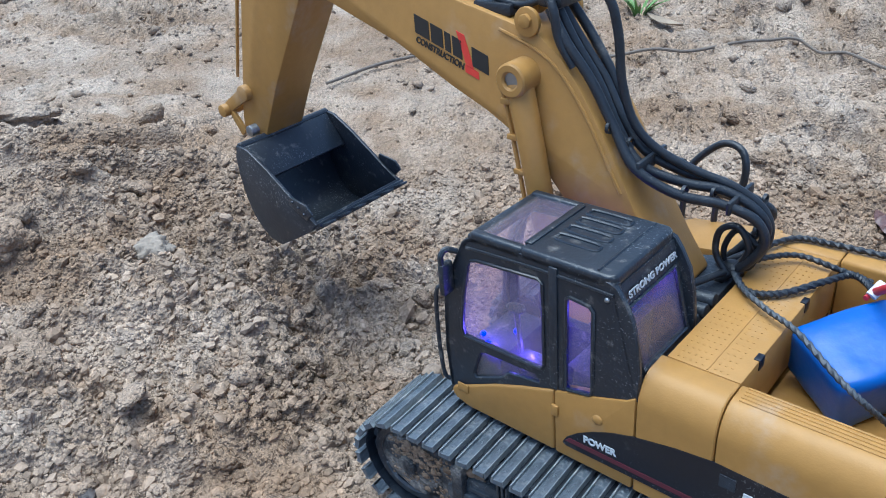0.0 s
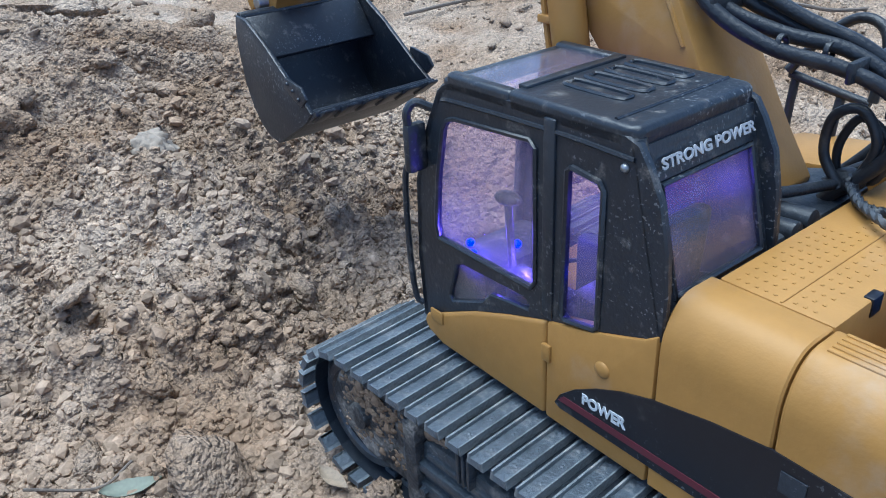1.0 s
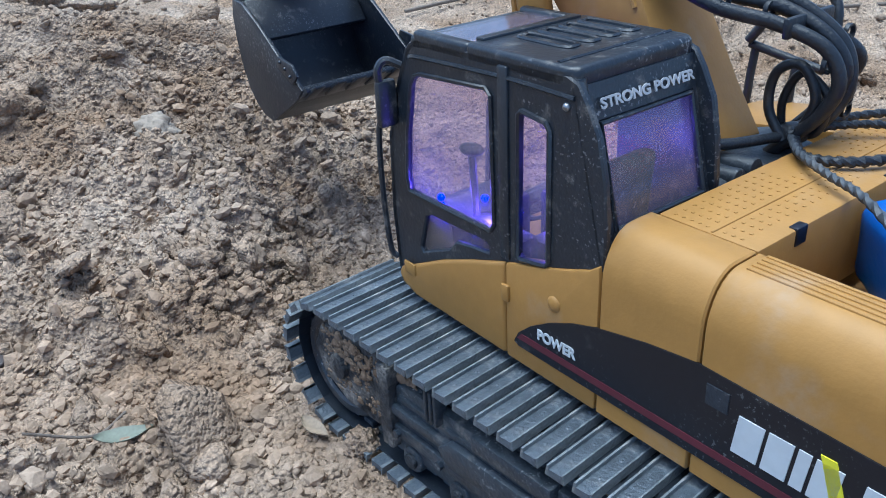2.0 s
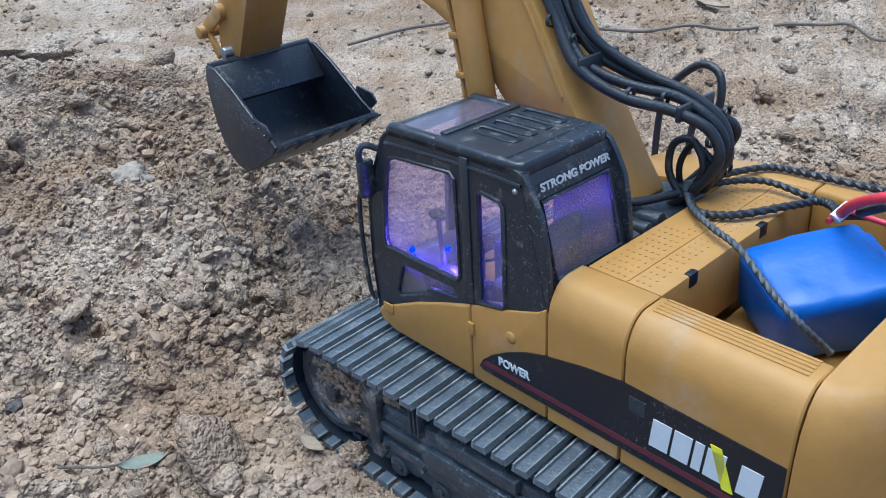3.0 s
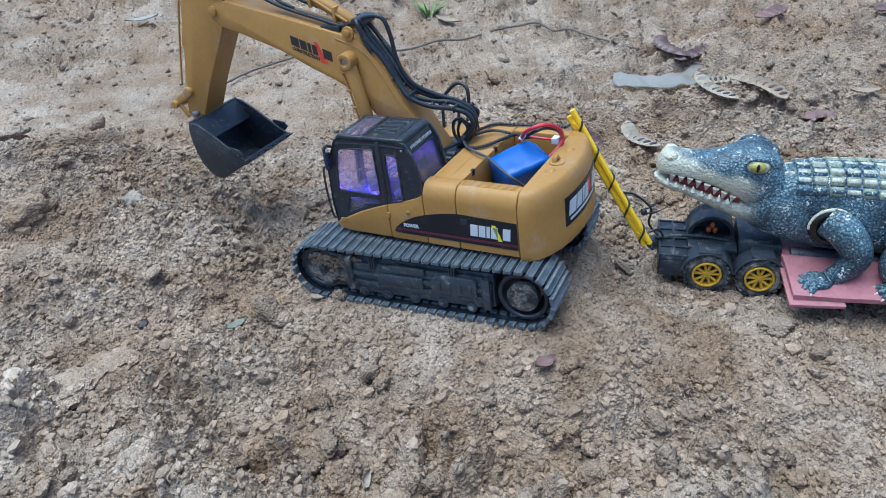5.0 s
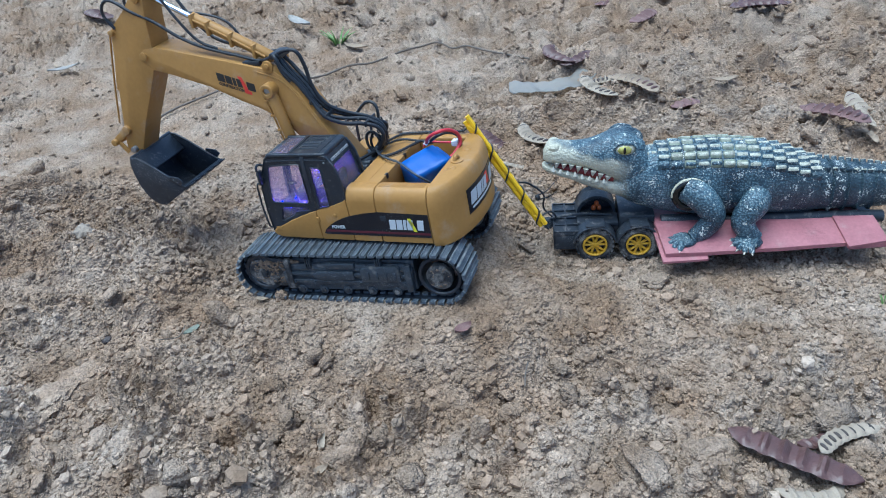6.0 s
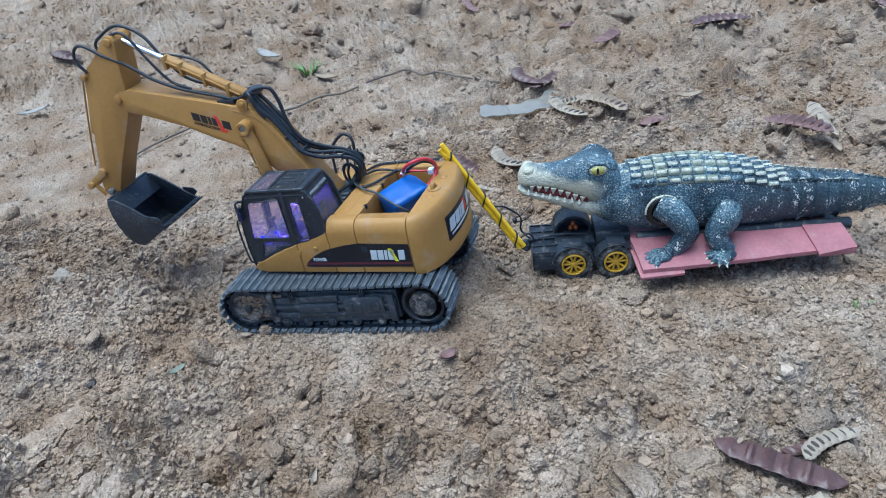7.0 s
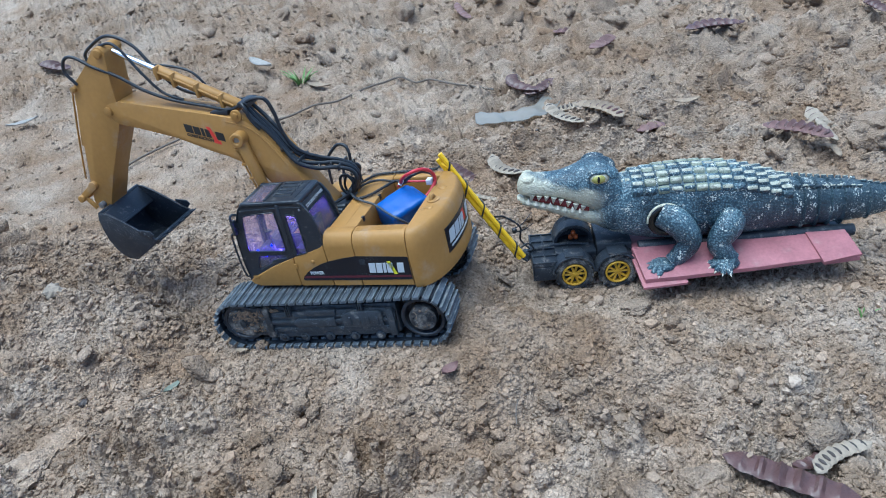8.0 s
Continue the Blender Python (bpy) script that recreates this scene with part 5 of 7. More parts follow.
# ---- battery pack in the bay ----
def build_battery():
    m = EXC @ pose(-0.0785, -0.0205, 0.1035, -9, -12, -36)
    pack = thing("battery_pack", m, "blue shrink-wrapped battery pack with red leads, in the bay", "battery")
    bm = bmesh.new()
    box(bm, (-0.0178, -0.0210, -0.0150), (0.0178, 0.0210, 0.0112), 0.0038, 3)
    bmesh.ops.subdivide_edges(bm, edges=[e for e in bm.edges if e.calc_length() > 0.012], cuts=4, use_grid_fill=True)
    for v in bm.verts:
        p = v.co
        p.z += 0.0020 * math.cos(p.x * 70) * math.cos(p.y * 60) + 0.0011 * noise.noise(p * 130) + 0.0006 * noise.noise(p * 300)
        p.x += 0.0012 * noise.noise(p * 90 + Vector((3, 1, 2)))
    part("wrap", bm, BLUE_WRAP, pack)
    bm = bmesh.new()
    box(bm, (-0.0145, -0.0243, -0.0090), (0.0145, -0.0180, 0.0085), 0.0028, 3)
    part("wrap_end", bm, BLUE_WRAP, pack, "folded end of the blue wrap")
    back = m.inverted() @ EXC

    def lead(points, r, mat, name, label=""):
        part(name, tube(bmesh.new(), [back @ Vector(p) for p in points], r, 10), mat, pack, label)

    lead([(-0.0960, -0.0270, 0.1080), (-0.1030, -0.0360, 0.1120), (-0.1080, -0.0470, 0.1200), (-0.1070, -0.0450, 0.1310), (-0.1020, -0.0340, 0.1395), (-0.0930, -0.0260, 0.1400), (-0.0820, -0.0300, 0.1330), (-0.0740, -0.0390, 0.1230)], 0.0018, RED_WIRE, "red_lead", "red silicone lead")
    lead([(-0.0960, -0.0250, 0.1060), (-0.1020, -0.0370, 0.1090), (-0.1070, -0.0480, 0.1160), (-0.1060, -0.0480, 0.1270), (-0.1000, -0.0380, 0.1350), (-0.0920, -0.0300, 0.1350), (-0.0820, -0.0340, 0.1280)], 0.0016, HOSE, "black_lead", "black silicone lead")
    lead([(-0.1000, -0.0480, 0.1200), (-0.0920, -0.0500, 0.1190), (-0.0820, -0.0490, 0.1200), (-0.0740, -0.0450, 0.1220), (-0.0720, -0.0360, 0.1210)], 0.0011, RED_WIRE, "thin_red_lead")
    lead([(-0.1000, -0.0500, 0.1190), (-0.0910, -0.0530, 0.1180), (-0.0800, -0.0510, 0.1190), (-0.0730, -0.0440, 0.1200)], 0.0010, HOSE, "thin_black_lead")
    bm = bmesh.new()
    box(bm, (-0.1055, -0.0520, 0.1170), (-0.0990, -0.0440, 0.1225), 0.0008)
    bm.transform(back)
    part("plug", bm, PLUG, pack, "white nylon plug")
    bm = bmesh.new()
    rod(bm, (-0.0760, -0.0420, 0.1260), (-0.0735, -0.0370, 0.1220), 0.0022, 12)
    bm.transform(back)
    part("plug_sleeve", bm, PLUG, pack)


build_battery()


# ---- the toy trailer: x forward, y to its left, z up, from the foot of its front wheel ----
def build_trailer():
    tr = thing("toy_trailer", TRAILER, "small black plastic toy trailer with yellow rims, dusty", "toy trailer")
    chassis = part("chassis", box(bmesh.new(), (-0.290, -0.052, 0.0225), (0.0200, -0.0220, 0.0330), 0.0015), CHASSIS, tr, "black plastic chassis")
    part("bed", box(bmesh.new(), (-0.292, -0.066, 0.0330), (-0.0660, -0.0090, 0.0385), 0.001), CHASSIS, chassis)
    part("bed_tube", rod(bmesh.new(), (-0.070, -0.0165, 0.0410), (-0.297, -0.0165, 0.0410), 0.0065, 20, 0.0008), CHASSIS, chassis, "black tube along the bed")
    for x in (-0.24, -0.17, -0.11):
        part("cross_bar", box(bmesh.new(), (x - 0.004, -0.0665, 0.0300), (x + 0.004, -0.0085, 0.0415), 0.001), CHASSIS, chassis)
    # front plate with its ribs and coupling
    plate = part("front_plate", box(bmesh.new(), (0.0150, -0.0680, 0.0290), (0.0440, -0.0050, 0.0345), 0.001), CHASSIS, chassis)
    for y in (-0.067, -0.052, -0.036, -0.021, -0.006):
        part("plate_rib", box(bmesh.new(), (0.0150, y - 0.0008, 0.0340), (0.0440, y + 0.0008, 0.0362), 0.0003), CHASSIS, plate)
    for x in (0.0160, 0.0300, 0.0432):
        part("plate_rib", box(bmesh.new(), (x - 0.0008, -0.0676, 0.0340), (x + 0.0008, -0.0054, 0.0362), 0.0003), CHASSIS, plate)
    part("skirt", box(bmesh.new(), (0.0120, -0.0080, 0.0135), (0.0438, -0.0045, 0.0300), 0.001), CHASSIS, plate)
    part("skirt", box(bmesh.new(), (0.0405, -0.0680, 0.0180), (0.0438, -0.0045, 0.0300), 0.001), CHASSIS, plate)
    part("coupling", ring(bmesh.new(), (0.0490, -0.0330, 0.0310), "y", 0.0024, 0.0055, 0.010, 20, 0.0006), CHASSIS, chassis)
    part("drawbar", tube(bmesh.new(), [(0.050, -0.033, 0.0340), (0.030, -0.033, 0.0400), (0.005, -0.034, 0.0410), (-0.020, -0.034, 0.0390)], 0.0016, 8), CHASSIS, chassis)
    R = 0.0205
    # arched fenders over each wheel, and a bridge between
    for xc in (0.0, -0.0462):
        for ya, yb in ((-0.0170, 0.0005), (-0.0735, -0.0560)):
            arc = [(xc + 0.0235 * math.cos(a), 0.0205 + 0.0235 * math.sin(a)) for a in np.linspace(radians(8), radians(172), 19)]
            arc += [(xc + 0.0215 * math.cos(a), 0.0205 + 0.0215 * math.sin(a)) for a in np.linspace(radians(172), radians(8), 19)]
            part("fender", prism(bmesh.new(), arc, ya, yb, 0.0004, segments=1), CHASSIS, tr)
        part("axle", rod(bmesh.new(), (xc, -0.066, 0.0205), (xc, -0.006, 0.0205), 0.0030, 14), CHASSIS, tr)
    part("fender_top", box(bmesh.new(), (-0.0100, -0.0172, 0.0425), (0.0100, 0.0002, 0.0452), 0.0008), CHASSIS, tr)
    part("fender_top", box(bmesh.new(), (-0.0560, -0.0172, 0.0425), (-0.0360, 0.0002, 0.0452), 0.0008), CHASSIS, tr)
    # tall arch on the far side with the amber piece in it
    arch = [(-0.004 + 0.0215 * math.cos(a), 0.0380 + 0.0215 * math.sin(a)) for a in np.linspace(0, math.pi, 21)]
    arch += [(-0.004 + 0.0180 * math.cos(a), 0.0380 + 0.0180 * math.sin(a)) for a in np.linspace(math.pi, 0, 21)]
    hood = part("coupling_arch", prism(bmesh.new(), arch, -0.066, -0.040, 0.0005, segments=1), CHASSIS, tr, "black arched housing")
    for dx, dz in ((-0.0030, 0.0), (0.0030, 0.0), (0.0, 0.0050)):
        part("bulb", ball(bmesh.new(), (-0.004 + dx, -0.0425, 0.0440 + dz), 0.0028, (1, 1, 1.25)), AMBER, hood, "amber plastic bulb")
    part("arch_back", prism(bmesh.new(), arch[:21], -0.066, -0.055, 0.0004, segments=1), CHASSIS, hood)
    part("arch_floor", box(bmesh.new(), (-0.026, -0.066, 0.0350), (0.018, -0.018, 0.0385), 0.0008), CHASSIS, hood)
    part("rear_block", box(bmesh.new(), (-0.0640, -0.0660, 0.0330), (-0.0270, -0.0175, 0.0470), 0.0012), CHASSIS, tr)
    # wheels
    for xc in (0.0, -0.0462):
        for y, s in ((-0.0080, 1), (-0.0650, -1)):
            wheel = part("wheel", ring(bmesh.new(), (xc, y, 0.0205), "y", 0.0128, 0.0196, 0.0155, 36, 0.0022), TYRE, tr, "dusty black tyre on a yellow rim")
            bm = bmesh.new()
            for k in range(22):
                a = 2 * math.pi * k / 22
                for e in (-1, 1):
                    c, t = Vector((math.cos(a + 0.07 * e), 0, math.sin(a + 0.07 * e))), Vector((-math.sin(a), 0, math.cos(a)))
                    vs = [bm.verts.new(Vector((xc, y + e * 0.0038, 0.0205)) + c * r + t * q * 0.0016 + Vector((0, w * 0.0036, 0))) for r in (0.0185, 0.0206) for q in (-1, 1) for w in (-1, 1)]
                    for f in ((0, 1, 3, 2), (4, 6, 7, 5), (0, 4, 5, 1), (2, 3, 7, 6), (0, 2, 6, 4), (1, 5, 7, 3)):
                        bm.faces.new([vs[i] for i in f])
            part("tread", bm, TYRE, wheel)
            rim = part("rim", ring(bmesh.new(), (xc, y + s * 0.0022, 0.0205), "y", 0.0112, 0.0132, 0.0125, 32, 0.0005), RIM, wheel, "yellow spoked rim")
            bm = bmesh.new()
            rod(bm, (xc, y, 0.0205), (xc, y + s * 0.0072, 0.0205), 0.0030, 14, 0.0006)
            for k in range(5):
                for dlt in (-0.17, 0.17):
                    a = 2 * math.pi * k / 5 + dlt + 0.3
                    p, q = Vector((math.cos(a) * 0.0022, 0, math.sin(a) * 0.0022)), Vector((math.cos(a + dlt * 0.6) * 0.0118, 0, math.sin(a + dlt * 0.6) * 0.0118))
                    c = Vector((xc, y + s * 0.0056, 0.0205))
                    tube(bm, [c + p, c + q], 0.0014, 6, smooth=False)
            part("spokes", bm, RIM, wheel)
            part("wheel_back", rod(bmesh.new(), (xc, y - s * 0.003, 0.0205), (xc, y + s * 0.002, 0.0205), 0.0118, 24), CHASSIS, wheel)


build_trailer()


def sheet(name, outline, thick, lift, m, mat, label, category, group=""):
    """A limp sheet: outline in x and y, height from lift(x, y)."""
    bm = bmesh.new()
    x0, x1 = min(p[0] for p in outline), max(p[0] for p in outline)
    y0, y1 = min(p[1] for p in outline), max(p[1] for p in outline)
    prism(bm, outline, 0.0, thick, 0.0, "z")
    for axis, lo, hi in ((0, x0, x1), (1, y0, y1)):
        n = max(2, int((hi - lo) / 0.006))
        for k in range(1, n):
            co = [0, 0, 0]
            co[axis] = lo + (hi - lo) * k / n
            no = [0, 0, 0]
            no[axis] = 1
            bmesh.ops.bisect_plane(bm, geom=bm.verts[:] + bm.edges[:] + bm.faces[:], plane_co=co, plane_no=no)
    for v in bm.verts:
        v.co.z += lift(v.co.x, v.co.y)
    ob = finish(name, bm, mat)
    ob.matrix_basis = m
    return tagged(ob, label, category, group)


def droop(x, y):
    return 0.0390 - 0.33 * max(0.0, y + 0.0175) + 0.0012 * noise.noise(Vector((x * 30, y * 40, 0)))


sheet("foam_strip", [(-0.0600, -0.0740), (-0.1030, -0.0720), (-0.1000, -0.0100), (-0.0640, -0.0100)], 0.0022, lambda x, y: 0.0405 + 0.0006 * noise.noise(Vector((x * 40, y * 40, 1))), TRAILER, PINK, "pink plastic foam strip laid across the trailer bed", "foam strip", "pink foam strips")
sheet("foam_strip", [(-0.2330, -0.0700), (-0.2740, -0.0700), (-0.2760, -0.0080), (-0.2360, -0.0080)], 0.0022, lambda x, y: 0.0415 + 0.0006 * noise.noise(Vector((x * 40, y * 40, 5))), TRAILER, PINK, "pink plastic foam strip laid across the trailer bed", "foam strip", "pink foam strips")
sheet("foam_strip", [(-0.0600, -0.0060), (-0.1100, -0.0060), (-0.1120, 0.0350), (-0.0660, 0.0385)], 0.0024, lambda x, y: droop(x, y) + 0.0006, TRAILER, PINK, "short pink foam strip folded under the longer one", "foam strip", "pink foam strips")
sheet("foam_strip", [(-0.2440, -0.0095), (-0.2840, -0.0090), (-0.2900, 0.0240), (-0.2500, 0.0300)], 0.0022, lambda x, y: droop(x, y) + 0.0080, TRAILER, PINK, "short pink foam strip lapped over the longer one", "foam strip", "pink foam strips")
sheet("foam_strip", [(-0.0620, -0.0100), (-0.2800, -0.0090), (-0.2880, 0.0250), (-0.2520, 0.0270), (-0.2500, 0.0230), (-0.1500, 0.0300), (-0.0690, 0.0330), (-0.0640, 0.0000)], 0.0042, lambda x, y: droop(x, y) + 0.0035, TRAILER, PINK, "long dusty pink foam strip hanging over the trailer's side", "foam strip", "pink foam strips")


# ---- toy crocodile: one mesh, along the trailer, its middle line at y = -0.034 ----
def croc_materials():
    out = []
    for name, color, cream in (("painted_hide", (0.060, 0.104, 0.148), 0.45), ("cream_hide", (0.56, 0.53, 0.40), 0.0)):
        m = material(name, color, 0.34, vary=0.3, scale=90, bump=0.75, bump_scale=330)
        n, link = m.node_tree.nodes, m.node_tree.links.new
        p = n["Principled BSDF"]
        tc = n.new("ShaderNodeTexCoord")
        v = n.new("ShaderNodeTexVoronoi")
        v.inputs["Scale"].default_value = 460
        link(tc.outputs["Object"], v.inputs["Vector"])
        b = n.new("ShaderNodeBump")
        b.inputs["Strength"].default_value, b.inputs["Distance"].default_value = 0.6, 0.0016
        b.invert = True
        link(v.outputs["Distance"], b.inputs["Height"])
        link(b.outputs[0], p.inputs["Normal"])
        if cream:
            t, f = n.new("ShaderNodeTexNoise"), n.new("ShaderNodeTexNoise")
            t.inputs["Scale"].default_value, f.inputs["Scale"].default_value = 100, 520
            t.inputs["Detail"].default_value = 8
            for q in (t, f):
                link(tc.outputs["Object"], q.inputs["Vector"])
            mul = n.new("ShaderNodeMath")
            mul.operation = "MULTIPLY"
            link(t.outputs[0], mul.inputs[0]), link(f.outputs[0], mul.inputs[1])
            r = n.new("ShaderNodeValToRGB")
            r.color_ramp.elements[0].position, r.color_ramp.elements[1].position = 0.330, 0.392
            link(mul.outputs[0], r.inputs[0])
            x = n.new("ShaderNodeMix")
            x.data_type = "RGBA"
            link(r.outputs[0], x.inputs[0])
            scales = n.new("ShaderNodeValToRGB")
            scales.color_ramp.elements[0].position, scales.color_ramp.elements[0].color = 0.05, (0.225, 0.320, 0.355, 1)
            scales.color_ramp.elements[1].position, scales.color_ramp.elements[1].color = 0.60, (0.027, 0.050, 0.068, 1)
            link(v.outputs["Distance"], scales.inputs[0])
            coat = n.new("ShaderNodeMix")
            coat.data_type = "RGBA"
            coat.inputs[0].default_value = 0.7
            link(p.inputs["Base Color"].links[0].from_socket, coat.inputs[6]), link(scales.outputs[0], coat.inputs[7])
            tone, shade, wide = n.new("ShaderNodeMix"), n.new("ShaderNodeValToRGB"), n.new("ShaderNodeTexNoise")
            tone.data_type, tone.blend_type = "RGBA", "MULTIPLY"
            tone.inputs[0].default_value = 1.0
            wide.inputs["Scale"].default_value, wide.inputs["Detail"].default_value = 32, 3
            link(tc.outputs["Object"], wide.inputs["Vector"])
            shade.color_ramp.elements[0].position, shade.color_ramp.elements[0].color = 0.36, (0.42, 0.46, 0.50, 1)
            shade.color_ramp.elements[1].position, shade.color_ramp.elements[1].color = 0.64, (1.55, 1.50, 1.42, 1)
            link(wide.outputs[0], shade.inputs[0])
            link(coat.outputs[2], tone.inputs[6]), link(shade.outputs[0], tone.inputs[7])
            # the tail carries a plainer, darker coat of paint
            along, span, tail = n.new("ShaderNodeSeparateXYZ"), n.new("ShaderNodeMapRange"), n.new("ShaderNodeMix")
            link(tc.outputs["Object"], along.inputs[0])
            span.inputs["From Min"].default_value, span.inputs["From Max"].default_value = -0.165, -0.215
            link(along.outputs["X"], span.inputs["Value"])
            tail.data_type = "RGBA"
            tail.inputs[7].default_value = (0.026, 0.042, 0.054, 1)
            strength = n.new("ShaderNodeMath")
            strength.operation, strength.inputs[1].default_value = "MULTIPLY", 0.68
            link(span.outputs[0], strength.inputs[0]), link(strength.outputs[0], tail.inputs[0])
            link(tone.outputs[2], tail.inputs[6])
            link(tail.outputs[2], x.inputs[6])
            x.inputs[7].default_value = (0.56, 0.58, 0.53, 1)
            # cream paint on the snout and cheeks, with a ragged edge
            sep = n.new("ShaderNodeSeparateXYZ")
            link(tc.outputs["Object"], sep.inputs[0])

            def math_node(op, a_, b_):
                q = n.new("ShaderNodeMath")
                q.operation = op
                for slot, v in ((0, a_), (1, b_)):
                    if isinstance(v, (int, float)):
                        q.inputs[slot].default_value = v
                    else:
                        link(v, q.inputs[slot])
                return q.outputs[0]

            back = math_node("MULTIPLY", math_node("MINIMUM", sep.outputs["X"], 0.0), 0.10)
            tip = math_node("MULTIPLY", math_node("MAXIMUM", math_node("SUBTRACT", sep.outputs["X"], 0.012), 0.0), 0.46)
            back = math_node("ADD", back, tip)
            edge = math_node("ADD", math_node("ADD", back, 0.1150), math_node("MULTIPLY", t.outputs[0], 0.014))
            below = math_node("MULTIPLY", math_node("SUBTRACT", edge, sep.outputs["Z"]), 110.0)
            ahead = math_node("MULTIPLY", math_node("ADD", math_node("ADD", sep.outputs["X"], 0.0300), math_node("MULTIPLY", t.outputs[0], 0.012)), 55.0)
            low = math_node("MAXIMUM", math_node("MINIMUM", below, 1.0), 0.0)
            fore = math_node("MAXIMUM", math_node("MINIMUM", ahead, 1.0), 0.0)
            paint = n.new("ShaderNodeMix")
            paint.data_type = "RGBA"
            link(math_node("MULTIPLY", math_node("MULTIPLY", low, fore), 0.88), paint.inputs[0])
            link(x.outputs[2], paint.inputs[6])
            paint.inputs[7].default_value = (0.56, 0.53, 0.40, 1)
            link(paint.outputs[2], p.inputs["Base Color"])
        out.append(m)
    out.append(material("yellow_eye", (0.40, 0.37, 0.10), 0.15, vary=0.3, scale=300))
    out.append(material("eye_slit_and_gap_shade", (0.01, 0.01, 0.01), 0.2, vary=0.1))
    out.append(material("red_mouth", (0.17, 0.014, 0.015), 0.4, vary=0.2, scale=200))
    out.append(material("ivory_tooth", (0.55, 0.52, 0.43), 0.4, vary=0.1, scale=200))
    out.append(material("brushed_scute", (0.46, 0.455, 0.36), 0.42, vary=0.9, scale=230, bump=0.4, bump_scale=500))
    out.append(material("cream_wash", (0.25, 0.275, 0.205), 0.45, vary=0.8, scale=160, bump=0.4, bump_scale=500))
    return out


def build_crocodile():
    bm = bmesh.new()
    YM = -0.034
    HIDE, CREAM, EYE, SLIT_GAP, MOUTH, TOOTH, SCUTE, WASH = range(8)

    def loft(sections, sides, mat_of, cap=True):
        """Sections: x, middle z, half width, half height up, half height down."""
        rings = []
        for x, zc, hw, up, down, *yo in sections:
            row = []
            for k in range(sides):
                a = 2 * math.pi * k / sides
                c, s = math.cos(a), math.sin(a)
                c, s = math.copysign(abs(c) ** 0.82, c), math.copysign(abs(s) ** 0.82, s)
                row.append(bm.verts.new((x, YM + (yo[0] if yo else 0) + hw * c, zc + (up if s > 0 else down) * s)))
            rings.append(row)
        for i in range(len(rings) - 1):
            for k in range(sides):
                f = bm.faces.new((rings[i][k], rings[i][(k + 1) % sides], rings[i + 1][(k + 1) % sides], rings[i + 1][k]))
                f.material_index = mat_of(f)
        if cap:
            for r in (rings[0], rings[-1]):
                f = bm.faces.new(r)
                f.material_index = mat_of(f)
        return rings

    def dense(sections, n):
        """Smoothly more sections between those given."""
        pts = [np.array(s, float) for s in sections]
        out = []
        for i in range(len(pts) - 1):
            a, b, c, d = pts[max(i - 1, 0)], pts[i], pts[i + 1], pts[min(i + 2, len(pts) - 1)]
            for k in range(n):
                t = k / n
                out.append(0.5 * (2 * b + (c - a) * t + (2 * a - 5 * b + 4 * c - d) * t * t + (3 * b - a - 3 * c + d) * t ** 3))
        return [tuple(v) for v in out] + [tuple(pts[-1])]

    # body and tail, one run
    trunk = [(-0.022, 0.0900, 0.0150, 0.0250, 0.0200), (-0.034, 0.0880, 0.0250, 0.0300, 0.0260), (-0.050, 0.0850, 0.0270, 0.0330, 0.0300), (-0.066, 0.0850, 0.0275, 0.0355, 0.0350), (-0.095, 0.0840, 0.0315, 0.0398, 0.0380),
             (-0.128, 0.0840, 0.0330, 0.0408, 0.0390), (-0.165, 0.0820, 0.0320, 0.0388, 0.0370), (-0.200, 0.0770, 0.0285, 0.0340, 0.0320), (-0.226, 0.0720, 0.0245, 0.0270, 0.0270),
             (-0.228, 0.0720, 0.0230, 0.0250, 0.0250), (-0.231, 0.0715, 0.0240, 0.0260, 0.0260), (-0.262, 0.0695, 0.0205, 0.0240, 0.0235), (-0.296, 0.0675, 0.0165, 0.0225, 0.0215),
             (-0.330, 0.0660, 0.0110, 0.0165, 0.0150), (-0.360, 0.0655, 0.0060, 0.0085, 0.0070), (-0.376, 0.0655, 0.0012, 0.0018, 0.0014)]
    loft(dense(trunk, 4), 28, lambda f: CREAM if f.calc_center_median().z < 0.058 and f.calc_center_median().x > -0.22 and abs(f.normal.z) > 0.3 else HIDE)
    # rings cut round the tail
    for x, zc, r, h in ((-0.241, 0.0708, 0.0230, 0.0255), (-0.256, 0.0697, 0.0212, 0.0245), (-0.270, 0.0690, 0.0197, 0.0238), (-0.284, 0.068, 0.0182, 0.0232), (-0.312, 0.0667, 0.0142, 0.0195), (-0.338, 0.0657, 0.0098, 0.0142)):
        loft([(x + 0.0022, zc, r * 0.98, h * 0.98, h * 0.97), (x, zc, r * 1.12, h * 1.11, h * 1.09), (x - 0.0016, zc, r * 0.96, h * 0.96, h * 0.95)], 28, lambda f: HIDE)

    def top_z(x):
        xs = [s[0] for s in trunk][::-1]
        return float(np.interp(x, xs, [s[1] + s[3] for s in trunk][::-1])), float(np.interp(x, xs, [s[2] for s in trunk][::-1])), float(np.interp(x, xs, [s[1] for s in trunk][::-1]))

    rng = random.Random(5)

